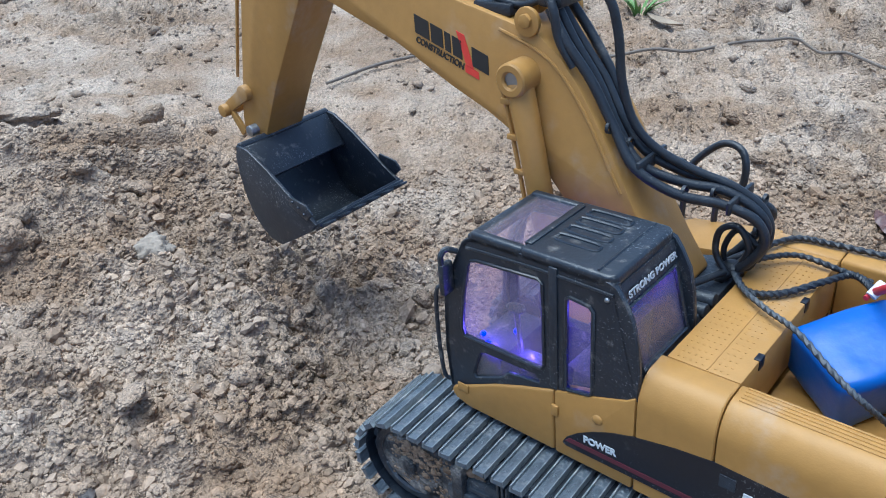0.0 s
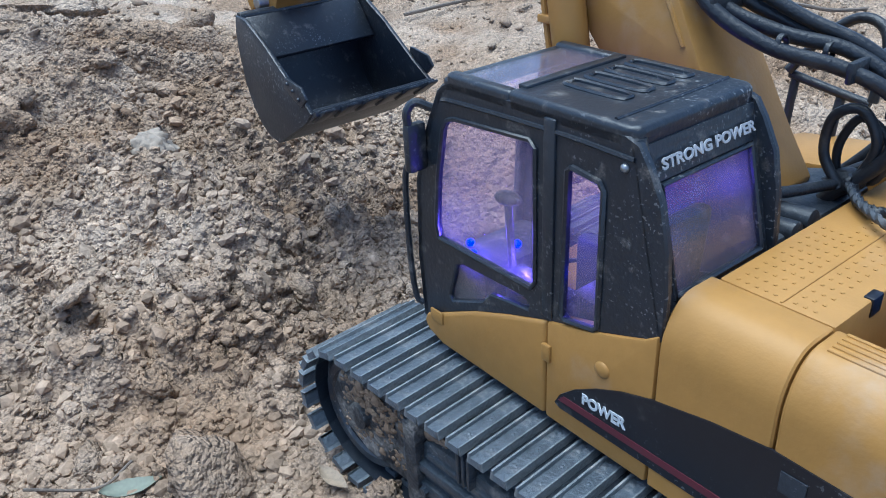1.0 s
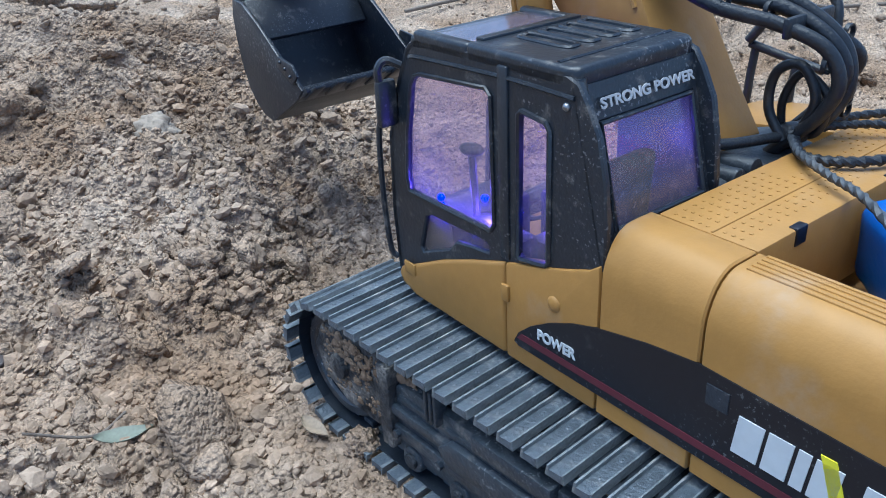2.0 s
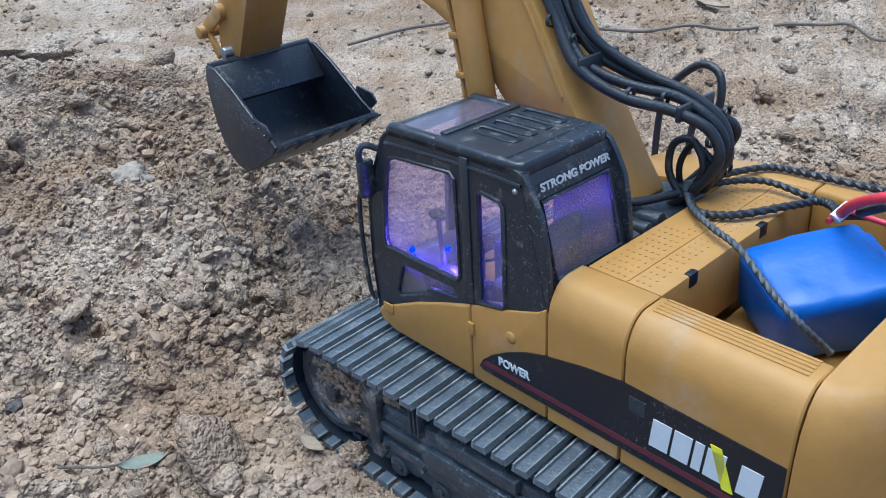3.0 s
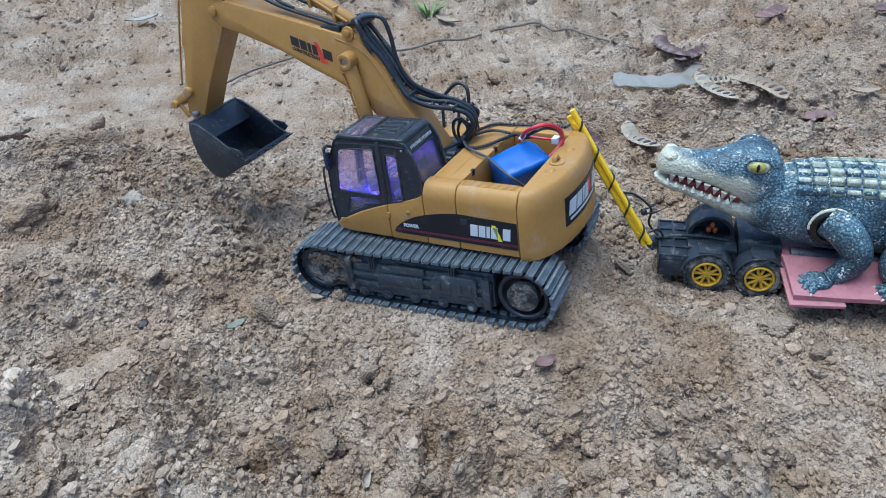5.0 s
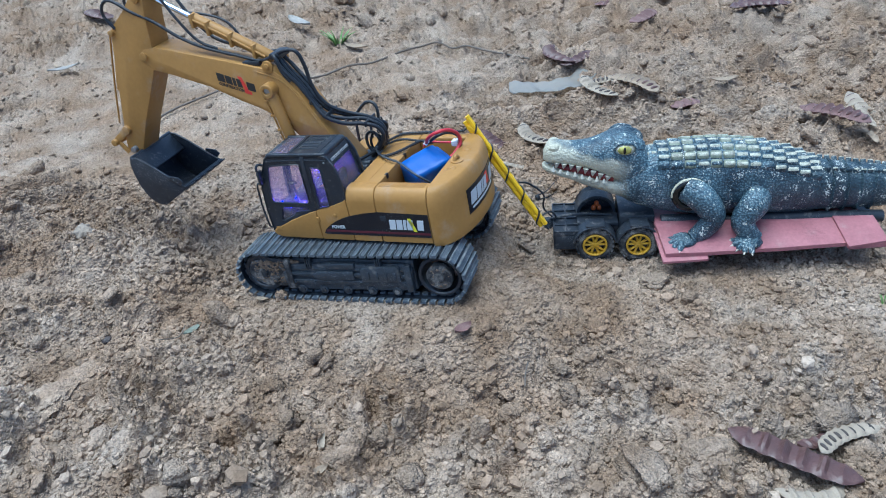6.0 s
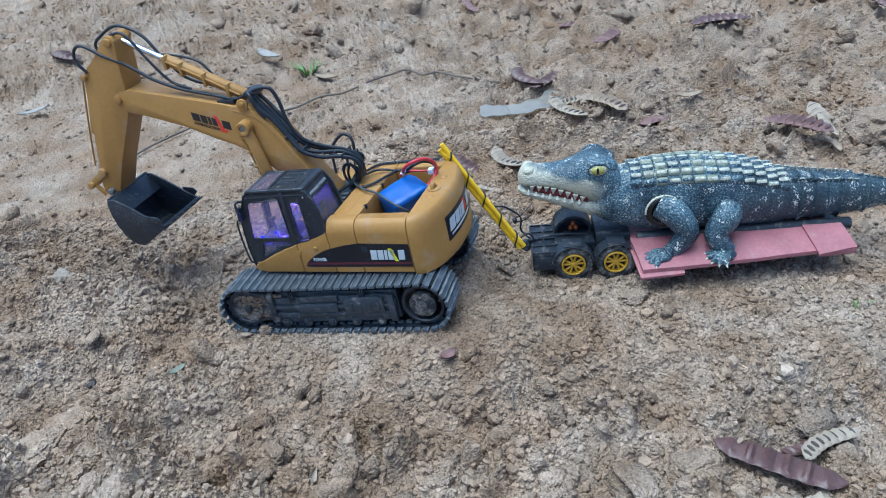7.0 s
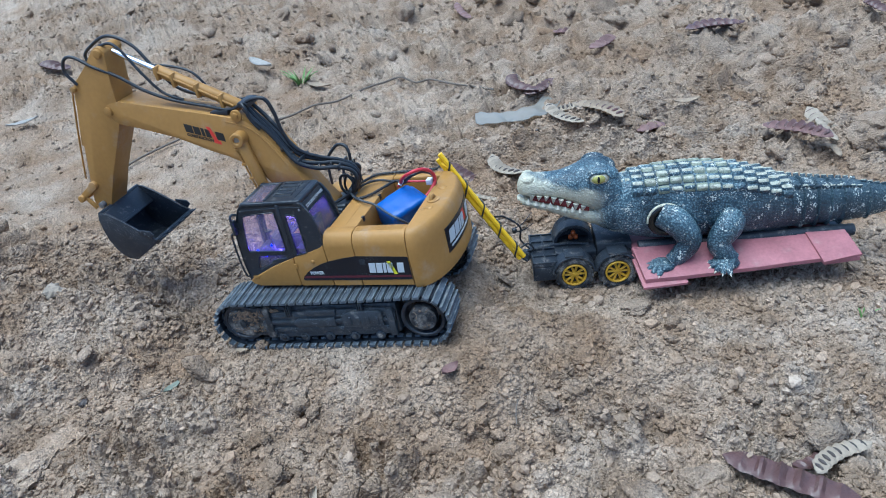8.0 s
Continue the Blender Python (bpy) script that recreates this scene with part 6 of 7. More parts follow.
    def plate(centre, normal, along, size, tall, mat, crest=None):
        """A keeled scale: its foot, its slopes and a long narrow crest."""
        n, a = normal.normalized(), along.normalized()
        b = n.cross(a).normalized()
        rings = []
        for k, w, h in ((1.02, 1.04, -0.0012), (0.97, 0.88, 0.25 * tall), (0.92, 0.62, 0.62 * tall), (0.88, 0.40, 1.05 * tall), (0.74, 0.12, 1.22 * tall)):
            row = []
            for q in range(10):
                t = 2 * math.pi * q / 10
                c, e = math.cos(t), math.sin(t)
                c, e = math.copysign(abs(c) ** 0.36, c), math.copysign(abs(e) ** 0.36, e)
                row.append(bm.verts.new(centre + a * (c * k * size[0] + 0.1 * size[0] * (1 - k)) + b * e * w * size[1] + n * h))
            rings.append(row)
        for i_, (p_, q_) in enumerate(zip(rings, rings[1:])):
            for k in range(10):
                bm.faces.new((p_[k], p_[(k + 1) % 10], q_[(k + 1) % 10], q_[k])).material_index = HIDE if i_ == 0 else mat if i_ < 3 or crest is None else crest
        bm.faces.new(rings[-1]).material_index = mat if crest is None else crest

    # rows of scutes along the back, then crests on the tail
    for i in range(13):
        x = -0.068 - 0.0128 * i
        zt, hw, zc = top_z(x)
        up = zt - zc
        for j in range(-3, 4):
            a = radians(90 + 17 * j)
            c, s = math.cos(a), math.sin(a)
            ce, se = math.copysign(abs(c) ** 0.82, c), abs(s) ** 0.82
            centre = Vector((x, YM + hw * ce, zc + up * se))
            plate(centre, Vector((0, c / hw, s / up)), Vector((1, 0, 0)), (0.0061, 0.0053 * (1 - 0.03 * abs(j))), 0.0024, WASH if i < 8 and rng.random() < (0.85 if 1 < i < 6 else 0.4) else HIDE, SCUTE if abs(j) < 3 or rng.random() < 0.7 else HIDE)
    for i in range(19):
        x = -0.234 - 0.0073 * i
        zt, hw, zc = top_z(x)
        for s in ((-1, 1) if i < 10 else (0,)):
            k = max(0.35, 1 - i * 0.035)
            plate(Vector((x, YM + s * hw * 0.55, zt - (0.0030 if s else 0) * k)), Vector((0, 0.5 * s, 1)), Vector((1, 0, 0)), (0.0030, 0.0026 * k), 0.0040 * k, HIDE, SCUTE if rng.random() < 0.75 else HIDE)
    for i in range(4):
        for j in (-1, 0, 1):
            plate(Vector((-0.038 - 0.007 * i, YM + j * 0.0090, top_z(-0.038 - 0.007 * i)[0] - abs(j) * 0.0022)), Vector((0, 0.3 * j, 1)), Vector((1, 0, 0)), (0.0026, 0.0034), 0.0014, SCUTE if j else HIDE)

    # head: skull and snout, then the lower jaw, agape
    skull = [(-0.052, 0.1010, 0.0225, 0.0200, 0.0220), (-0.042, 0.1060, 0.0255, 0.0270, 0.0260), (-0.031, 0.1100, 0.0268, 0.0300, 0.0260), (-0.018, 0.1120, 0.0258, 0.0270, 0.0230), (-0.006, 0.1130, 0.0225, 0.0205, 0.0175), (0.008, 0.1135, 0.0185, 0.0155, 0.0125),
             (0.022, 0.1140, 0.0165, 0.0140, 0.0085), (0.034, 0.1145, 0.0155, 0.0145, 0.0068), (0.043, 0.1145, 0.0150, 0.0162, 0.0062), (0.050, 0.1140, 0.0115, 0.0140, 0.0050), (0.0545, 0.1130, 0.0045, 0.0070, 0.0030)]

    loft(dense(skull, 3), 26, lambda f: HIDE)
    jaw = [(-0.040, 0.0770, 0.0215, 0.0140, 0.0160), (-0.024, 0.0810, 0.0222, 0.0090, 0.0145), (-0.008, 0.0850, 0.0200, 0.0060, 0.0125), (0.008, 0.0885, 0.0172, 0.0050, 0.0105), (0.026, 0.0935, 0.0148, 0.0045, 0.0075), (0.042, 0.0980, 0.0138, 0.0040, 0.0065), (0.051, 0.1000, 0.0095, 0.0030, 0.0055), (0.0555, 0.1005, 0.0030, 0.0015, 0.0020)]
    jaw = [(x, z + 0.0022, w, u, d) for x, z, w, u, d in jaw]
    loft(dense(jaw, 3), 22, lambda f: HIDE)
    gums = [(-0.018, 0.0930, 0.0200, 0.0090, 0.0070), (-0.004, 0.0945, 0.0182, 0.0080, 0.0060), (0.014, 0.0990, 0.0145, 0.0070, 0.0050), (0.030, 0.1025, 0.0125, 0.0055, 0.0040), (0.042, 0.1050, 0.0100, 0.0040, 0.0030)]
    loft(dense(gums, 3), 18, lambda f: MOUTH)
    # teeth both sides, up and down
    def tooth(base, tip, r):
        start = len(bm.faces)
        tube(bm, [base, (Vector(base) + Vector(tip)) / 2, tip], r, 7, smooth=False, taper=(1.0, 0.12))
        bm.faces.ensure_lookup_table()
        for f in bm.faces[start:]:
            f.material_index = TOOTH

    for s in (-1, 1):
        for i in range(8):
            x = -0.012 + 0.0075 * i
            w = float(np.interp(x, [-0.02, 0.0, 0.02, 0.036, 0.044], [0.0225, 0.0195, 0.0160, 0.0148, 0.0125]))
            big = 0.0042 if i in (1, 4, 7) else 0.0028
            zl = float(np.interp(x, [-0.012, 0.008, 0.022, 0.043], [0.0945, 0.1015, 0.1060, 0.1085]))
            tooth((x, YM + s * w * 0.97, zl + 0.003), (x + 0.001, YM + s * w * 0.99, zl - big), 0.0031)
            xb = x + 0.0037
            zj = float(np.interp(xb, [-0.008, 0.008, 0.026, 0.042], [0.0925, 0.0950, 0.0995, 0.1035]))
            tooth((xb, YM + s * w * 0.95, zj - 0.002), (xb, YM + s * w * 0.96, zj + 0.8 * big), 0.0027)
    # brow, eyes and nostrils
    for s in (-1, 1):
        def lump(c, r, sq, mat, div=2):
            start = len(bm.faces)
            ball(bm, c, r, sq, div)
            bm.faces.ensure_lookup_table()
            for f in bm.faces[start:]:
                f.material_index = mat
        lump((-0.0285, YM + s * 0.0105, 0.1262), 0.0140, (1.55, 0.88, 0.90), HIDE, 3)
        lump((-0.0280, YM + s * 0.0212, 0.1286), 0.0088, (1.20, 0.66, 0.80), CREAM, 3)
        lump((-0.0275, YM + s * 0.0236, 0.1288), 0.0066, (1.2, 0.72, 0.82), EYE)
        lid = [(-0.0280 + 0.0112 * math.cos(q), YM + s * 0.0236, 0.1288 + 0.0074 * math.sin(q)) for q in np.linspace(0, 2 * math.pi, 21)]
        start = len(bm.faces)
        tube(bm, lid, 0.0013, 6, smooth=False)
        bm.faces.ensure_lookup_table()
        for f in bm.faces[start:]:
            f.material_index = HIDE
        lump((-0.0268, YM + s * 0.0280, 0.1295), 0.0036, (0.40, 0.35, 1.1), SLIT_GAP)
        lump((-0.0285, YM + s * 0.0190, 0.1348), 0.0078, (1.35, 0.80, 0.44), HIDE, 3)
        lump((0.0430, YM + s * 0.0080, 0.1255), 0.0060, (1.1, 0.9, 0.8), CREAM)
        lump((0.0440, YM + s * 0.0125, 0.1270), 0.0014, (1.3, 0.5, 0.8), HIDE)
    # legs: shoulder collar, upper and lower limb, splayed foot with toes
    def limb(points, radii, mat=HIDE):
        start = len(bm.faces)
        pts = smooth_path(points, 5)
        n = len(pts)
        rings = []
        for i, p in enumerate(pts):
            d = (pts[min(i + 1, n - 1)] - pts[max(i - 1, 0)]).normalized()
            u = d.cross(Vector((0, 1, 0)))
            u = u.normalized() if u.length > 0.2 else d.orthogonal().normalized()
            w = d.cross(u)
            r = float(np.interp(i / (n - 1), np.linspace(0, 1, len(radii)), radii))
            rings.append([bm.verts.new(p + r * (math.cos(a) * u + 0.85 * math.sin(a) * w)) for a in np.linspace(0, 2 * math.pi, 15)[:-1]])
        for a, b in zip(rings, rings[1:]):
            for k in range(14):
                bm.faces.new((a[k], a[(k + 1) % 14], b[(k + 1) % 14], b[k]))
        bm.faces.new(rings[0]), bm.faces.new(rings[-1])
        bm.faces.ensure_lookup_table()
        for f in bm.faces[start:]:
            f.material_index = mat

    for s in (-1, 1):
        o = lambda x, y, z: Vector((x, YM + s * (y - YM), z))
        limb([o(-0.092, -0.006, 0.085), o(-0.106, 0.004, 0.078), o(-0.118, 0.008, 0.060), o(-0.110, 0.010, 0.045), o(-0.099, 0.012, 0.036)], [0.0150, 0.0150, 0.0130, 0.0105, 0.0085])
        limb([o(-0.164, -0.004, 0.074), o(-0.158, 0.006, 0.070), o(-0.148, 0.010, 0.055), o(-0.154, 0.012, 0.042), o(-0.162, 0.014, 0.034)], [0.0160, 0.0150, 0.0125, 0.0105, 0.0090])
        # black ring paints the shade in the shoulder gap; the cream arc is the collar
        for k0, k1, rr, mat in ((0.0, 1.0, 0.0145, SLIT_GAP), (0.08, 0.66, 0.0182, CREAM)):
            start = len(bm.faces)
            arc = [o(-0.0950 + rr * math.cos(a), -0.0035 + 0.0015 * (mat == CREAM), 0.0790 + rr * math.sin(a)) for a in np.linspace(2 * math.pi * (k0 - 0.10), 2 * math.pi * (k1 - 0.10), 25)]
            tube(bm, arc, 0.0046 if mat == SLIT_GAP else 0.0015, 8, smooth=False)
            bm.faces.ensure_lookup_table()
            for f in bm.faces[start:]:
                f.material_index = mat
        for cx, cy, cz, ax in ((-0.090, 0.013, 0.0345, 0.35), (-0.154, 0.018, 0.0345, 0.75)):
            start = len(bm.faces)
            ball(bm, o(cx, cy, cz), 0.0118, (1.25, 1.15, 0.48), 2)
            bm.faces.ensure_lookup_table()
            for f in bm.faces[start:]:
                f.material_index = HIDE
            for k in range(5):
                a = ax + (k - 2) * 0.42
                d = Vector((math.cos(a), s * math.sin(a), 0))
                p = o(cx, cy, cz)
                limb([p + d * 0.006, p + d * 0.012 + Vector((0, 0, -0.0005)), p + d * 0.0175 + Vector((0, 0, -0.0040 * max(0.0, math.sin(a))))], [0.0048, 0.0042, 0.0026])
                tip = p + d * 0.0170 + Vector((0, 0, -0.0040 * max(0.0, math.sin(a))))
                tooth(tip, tip + d * 0.0042 + Vector((0, 0, -0.0008)), 0.0015)
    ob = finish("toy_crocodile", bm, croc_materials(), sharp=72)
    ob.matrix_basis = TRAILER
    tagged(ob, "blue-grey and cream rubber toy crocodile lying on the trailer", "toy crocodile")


build_crocodile()


# ---- tow bar between the excavator and the trailer ----
def build_tow_bar():
    a, b = Vector((0.233, 0.275, 0.160)), Vector((0.300, 0.234, 0.038))
    d = (b - a).normalized()
    side = d.cross(Vector((0.45, 0.75, 0.3))).normalized()
    bar = thing("tow_bar", Matrix.Translation(b), "bright yellow plastic lattice tow bar with black cord wound round it", "tow bar")
    back = Matrix.Translation(-b)

    def put(name, bm, mat, label=""):
        bm.transform(back)
        return part(name, bm, mat, bar, label)

    n = d.cross(side)
    L = (b - a).length
    for s in (-1, 1):
        shift = d * (0.004 if s > 0 else 0.0)
        put("rail", tube(bmesh.new(), [a + side * s * 0.0029 - shift, a + side * s * 0.0029 + d * L * 0.5 + n * 0.0012, b + side * s * 0.0028], 0.0027, 8), TOW_YELLOW)
    for k in range(13):
        t0 = a + d * (0.006 + (L - 0.012) * k / 13)
        t1 = a + d * (0.006 + (L - 0.012) * (k + 1) / 13)
        s = 1 if k % 2 else -1
        put("lattice_bar", rod(bmesh.new(), t0 + side * s * 0.0028, t1 - side * s * 0.0028, 0.0031, 8), TOW_YELLOW)
    cord = []
    for k in range(66):
        t = k / 65
        p = a + d * L * (0.06 + 0.94 * t)
        ang = 2 * math.pi * 4.6 * t
        cord.append(p + side * 0.0058 * math.cos(ang) + n * 0.0038 * math.sin(ang))
    put("cord", tube(bmesh.new(), cord, 0.0010, 7, steps=3), HOSE, "black braided cord")
    hitch = TRAILER @ Vector((0.050, -0.033, 0.034))
    put("cord", tube(bmesh.new(), [a + d * L * 0.60 + side * 0.006, a + d * L * 0.72 + Vector((0.012, 0.010, 0.008)), a + d * L * 0.86 + Vector((0.018, 0.012, 0.010)), hitch + Vector((0.0, 0.010, 0.012)), hitch + Vector((0.006, 0.0, 0.003))], 0.0011, 7), HOSE)
    put("cord", tube(bmesh.new(), [b - d * 0.010, b + Vector((0.010, 0.004, 0.012)), b + Vector((0.016, 0.002, 0.004)), hitch, b + Vector((0.004, -0.004, -0.004)), b - d * 0.004], 0.0011, 7), HOSE)
    put("knot", ball(bmesh.new(), a + d * L * 0.84 + Vector((0.010, 0.006, 0.008)), 0.0030, (1, 0.8, 1.2)), HOSE)
    put("cord_end", tube(bmesh.new(), [a + d * L * 0.82 + Vector((0.009, 0.006, 0.008)), a + d * L * 0.80 + Vector((0.026, 0.012, 0.004)), a + d * L * 0.78 + Vector((0.046, 0.022, 0.006))], 0.0009, 6, taper=(1, 0.3)), HOSE)
    put("cord_end", tube(bmesh.new(), [a + d * L * 0.84 + Vector((0.009, 0.006, 0.006)), a + d * L * 0.84 + Vector((0.022, 0.006, 0.006)), a + d * L * 0.84 + Vector((0.036, 0.010, 0.008))], 0.0009, 6, taper=(1, 0.3)), HOSE)
    lead = EXC @ Vector((-0.1000, -0.0780, 0.1190))
    put("cord", tube(bmesh.new(), [lead, lead + Vector((0.012, 0.002, 0.004)), a + d * 0.020 + Vector((0, 0.004, 0)), a + d * 0.024 - side * 0.006], 0.0011, 7), HOSE)


build_tow_bar()


# ---- what lies about on the soil ----
def seed_pod(name, x, y, length, turn, mat, label, width=0.011, curve=0.1, bumps=7, tilt=0.0, seeds=None, lift=0.004, group="seed pods"):
    """A flat pod, bulging over its seeds, its ends drawn out to points."""
    bm = bmesh.new()
    n, rows = 40, []
    for i in range(n + 1):
        t = i / n
        s = (t - 0.5) * length
        w = width * 0.5 * max(0.02, (1 - abs(2 * t - 1) ** 7.0)) * (1 + 0.06 * math.sin(bumps * 2 * math.pi * t + 1))
        h = 0.0012 + 0.26 * width * max(0.0, math.cos(bumps * 2 * math.pi * t)) * (1 - abs(2 * t - 1) ** 2)
        mid_y = curve * length * (4 * (t - 0.5) ** 2 - 0.33)
        wave = 0.004 * math.sin(3.0 * t + x * 40)
        row = []
        for k in range(10):
            a = 2 * math.pi * k / 10
            row.append(bm.verts.new((s, mid_y + w * math.cos(a), wave + h * math.sin(a) * (1.0 if k not in (0, 5) else 0.4))))
        rows.append(row)
    for p, q in zip(rows, rows[1:]):
        for k in range(10):
            bm.faces.new((p[k], p[(k + 1) % 10], q[(k + 1) % 10], q[k]))
    bm.faces.new(rows[0]), bm.faces.new(rows[-1])
    m = pose(x, y, ground_at(x, y) + lift, tilt, 0, turn)
    if seeds is None:
        ob = finish(name, bm, mat)
        ob.matrix_basis = m
        return tagged(ob, label, "seed pod", group)
    root = thing(name, m, label, "seed pod", group)
    part("husk", bm, mat, root)
    for i in range(bumps):
        t = (i + 1) / (bumps + 1)
        s, my = (t - 0.5) * length, curve * length * (4 * (t - 0.5) ** 2 - 0.33)
        sb = bmesh.new()
        ball(sb, (s, my, 0.0014 + 0.004 * math.sin(3.0 * t + x * 40)), width * 0.25, (0.45, 1.15, 0.42), 2)
        part("seed", sb, seeds, root)
    return root


seed_pod("seed_pod", 0.340, -0.121, 0.102, -52, POD, "large glossy brown seed pod with a row of seed bulges", 0.0235, 0.03, 7, lift=0.014)
seed_pod("seed_pod", 0.391, -0.119, 0.062, 4, POD_PALE, "split bleached seed pod with dark seeds", 0.0150, -0.16, 8, seeds=SEED, lift=0.015)
seed_pod("seed_pod", 0.378, -0.109, 0.048, 10, POD, "brown half of a split seed pod", 0.012, 0.10, 5, lift=0.011)
seed_pod("seed_pod", 0.333, -0.155, 0.056, -14, POD_PALE, "curled white seed pod half buried in the soil", 0.014, 0.25, 5, lift=0.005)
seed_pod("seed_pod", 0.582, 0.767, 0.127, -98, POD, "curled dark brown seed pod", 0.024, 0.16, 8, lift=0.012)
seed_pod("seed_pod", 0.604, 0.722, 0.072, 15, POD, "dark brown seed pod under the plastic strip", 0.022, 0.10, 7, lift=0.006)
seed_pod("seed_pod", 0.571, 0.604, 0.115, -91, POD_PALE, "split bleached seed pod with dark seeds", 0.021, 0.08, 9, seeds=SEED, lift=0.010)
seed_pod("seed_pod", 0.607, 0.653, 0.045, -25, POD_PALE, "short bleached seed pod with dark seeds", 0.022, 0.0, 6, seeds=SEED, lift=0.010)
seed_pod("seed_pod", 0.606, 0.548, 0.110, -80, LEAF, "ridged brown seed pod, half split", 0.026, -0.10, 8, seeds=POD, lift=0.010)
seed_pod("seed_pod", 0.650, 0.479, 0.058, 14, LEAF_RED, "short reddish seed pod lying flat", 0.019, 0.05, 4, lift=0.006)
seed_pod("seed_pod", 0.366, 0.516, 0.090, -73, POD, "dark seed pod with a row of bulges", 0.018, 0.06, 8, lift=0.007)
seed_pod("seed_pod", 0.402, 0.479, 0.082, -86, POD_PALE, "bleached seed pod with dark seeds", 0.020, 0.14, 8, seeds=SEED, lift=0.010)
seed_pod("seed_pod", 0.364, 0.444, 0.060, -35, POD_PALE, "bleached strip of an old seed pod", 0.008, 0.04, 8, lift=0.005)
seed_pod("seed_pod", 0.770, 0.319, 0.098, -71, LEAF_RED, "broad brown-red seed pod with dark seed dimples", 0.030, -0.05, 8, seeds=POD, lift=0.014)
seed_pod("seed_pod", 0.845, 0.343, 0.112, -107, POD_PALE, "striped pale seed pod leaning on a clod", 0.022, 0.05, 8, tilt=20, seeds=POD, lift=0.016)
seed_pod("seed_pod", 0.817, 0.315, 0.062, -108, POD_PALE, "thin pale piece of seed pod", 0.010, 0.02, 6, lift=0.010)
seed_pod("seed_pod", 0.790, 0.278, 0.045, 82, LEAF, "short dry brown pod fragment", 0.010, 0.1, 4, lift=0.008)
seed_pod("seed_pod", 0.975, 0.739, 0.124, -6, POD, "long dark brown seed pod lying far back", 0.030, -0.08, 8, lift=0.014)
seed_pod("seed_pod", 0.772, 0.791, 0.070, 25, LEAF_RED, "curled brown-red pod on the bank", 0.026, 0.14, 6, lift=0.012)
seed_pod("seed_pod", 0.784, 0.934, 0.066, -55, LEAF_RED, "reddish brown pod far back", 0.022, 0.05, 5, lift=0.012)
seed_pod("seed_pod", -0.170, 1.460, 0.130, -67, POD, "dark seed pod lying far back on the bare ground", 0.030, 0.08, 7, lift=0.014)
seed_pod("seed_pod", 0.675, 1.197, 0.120, -99, LEAF_RED, "thin reddish brown pod far back", 0.016, 0.06, 6, lift=0.012)
seed_pod("seed_pod", 1.259, 0.637, 0.085, -112, POD, "dark brown seed pod on the bank", 0.022, 0.05, 6, lift=0.014)


def leaf(name, x, y, length, width, turn, mat, label, lift=0.003, curl=0.25, tilt=0.0):
    bm = bmesh.new()
    rows = []
    for i in range(15):
        t = i / 14
        w = width * 0.5 * max(0.03, math.sin(math.pi * t ** 0.85) ** 0.8)
        s = (t - 0.5) * length
        row = [bm.verts.new((s, v * w, curl * length * (t - 0.5) ** 2 + curl * width * v * v * 0.6 + 0.05 * width * noise.noise(Vector((s * 300, v * 3, x * 50))))) for v in (-1, -0.5, 0, 0.5, 1)]
        rows.append(row)
    for p, q in zip(rows, rows[1:]):
        for k in range(4):
            bm.faces.new((p[k], p[k + 1], q[k + 1], q[k]))
    ext = bmesh.ops.extrude_face_region(bm, geom=bm.faces[:])
    bmesh.ops.translate(bm, verts=[v for v in ext["geom"] if isinstance(v, bmesh.types.BMVert)], vec=(0, 0, 0.0004))
    ob = finish(name, bm, mat, sharp=60)
    ob.matrix_basis = pose(x, y, ground_at(x, y) + lift, tilt, 0, turn)
    return tagged(ob, label, "leaf", "fallen leaves")


leaf("leaf", 0.1540, 0.1010, 0.020, 0.012, 20, LEAF_RED, "small dull red leaf on the grit", 0.004, 0.4)
leaf("leaf", -0.083, 0.249, 0.022, 0.008, 30, LEAF_GREEN, "small grey-green leaf on the grit", 0.004)
leaf("leaf", -0.010, 0.262, 0.015, 0.006, -30, LEAF, "pale dry leaf by the track", 0.003)
leaf("leaf", 0.002, 0.060, 0.018, 0.007, 70, POD_PALE, "curled pale leaf beside a stone", 0.006, 0.8, 40)
leaf("leaf", -0.004, 0.016, 0.014, 0.008, 10, LEAF, "curled brown leaf scrap on the grit", 0.004, 0.6)
leaf("leaf", 0.212, 1.140, 0.085, 0.024, -72, PLASTIC, "pale dry leaf far back", 0.012)
leaf("leaf", 0.288, 1.005, 0.055, 0.018, -50, LEAF, "dry leaf beside the grass", 0.010)
leaf("leaf", 0.280, 0.496, 0.036, 0.014, -60, LEAF, "curled dry brown leaf behind the excavator", 0.008, 0.5)
leaf("leaf", -0.230, 1.140, 0.058, 0.016, 15, PLASTIC, "pale dry leaf on the bare ground", 0.010)
leaf("leaf", 0.748, 0.522, 0.045, 0.014, -10, LEAF, "dry leaf with curled edges", 0.008)


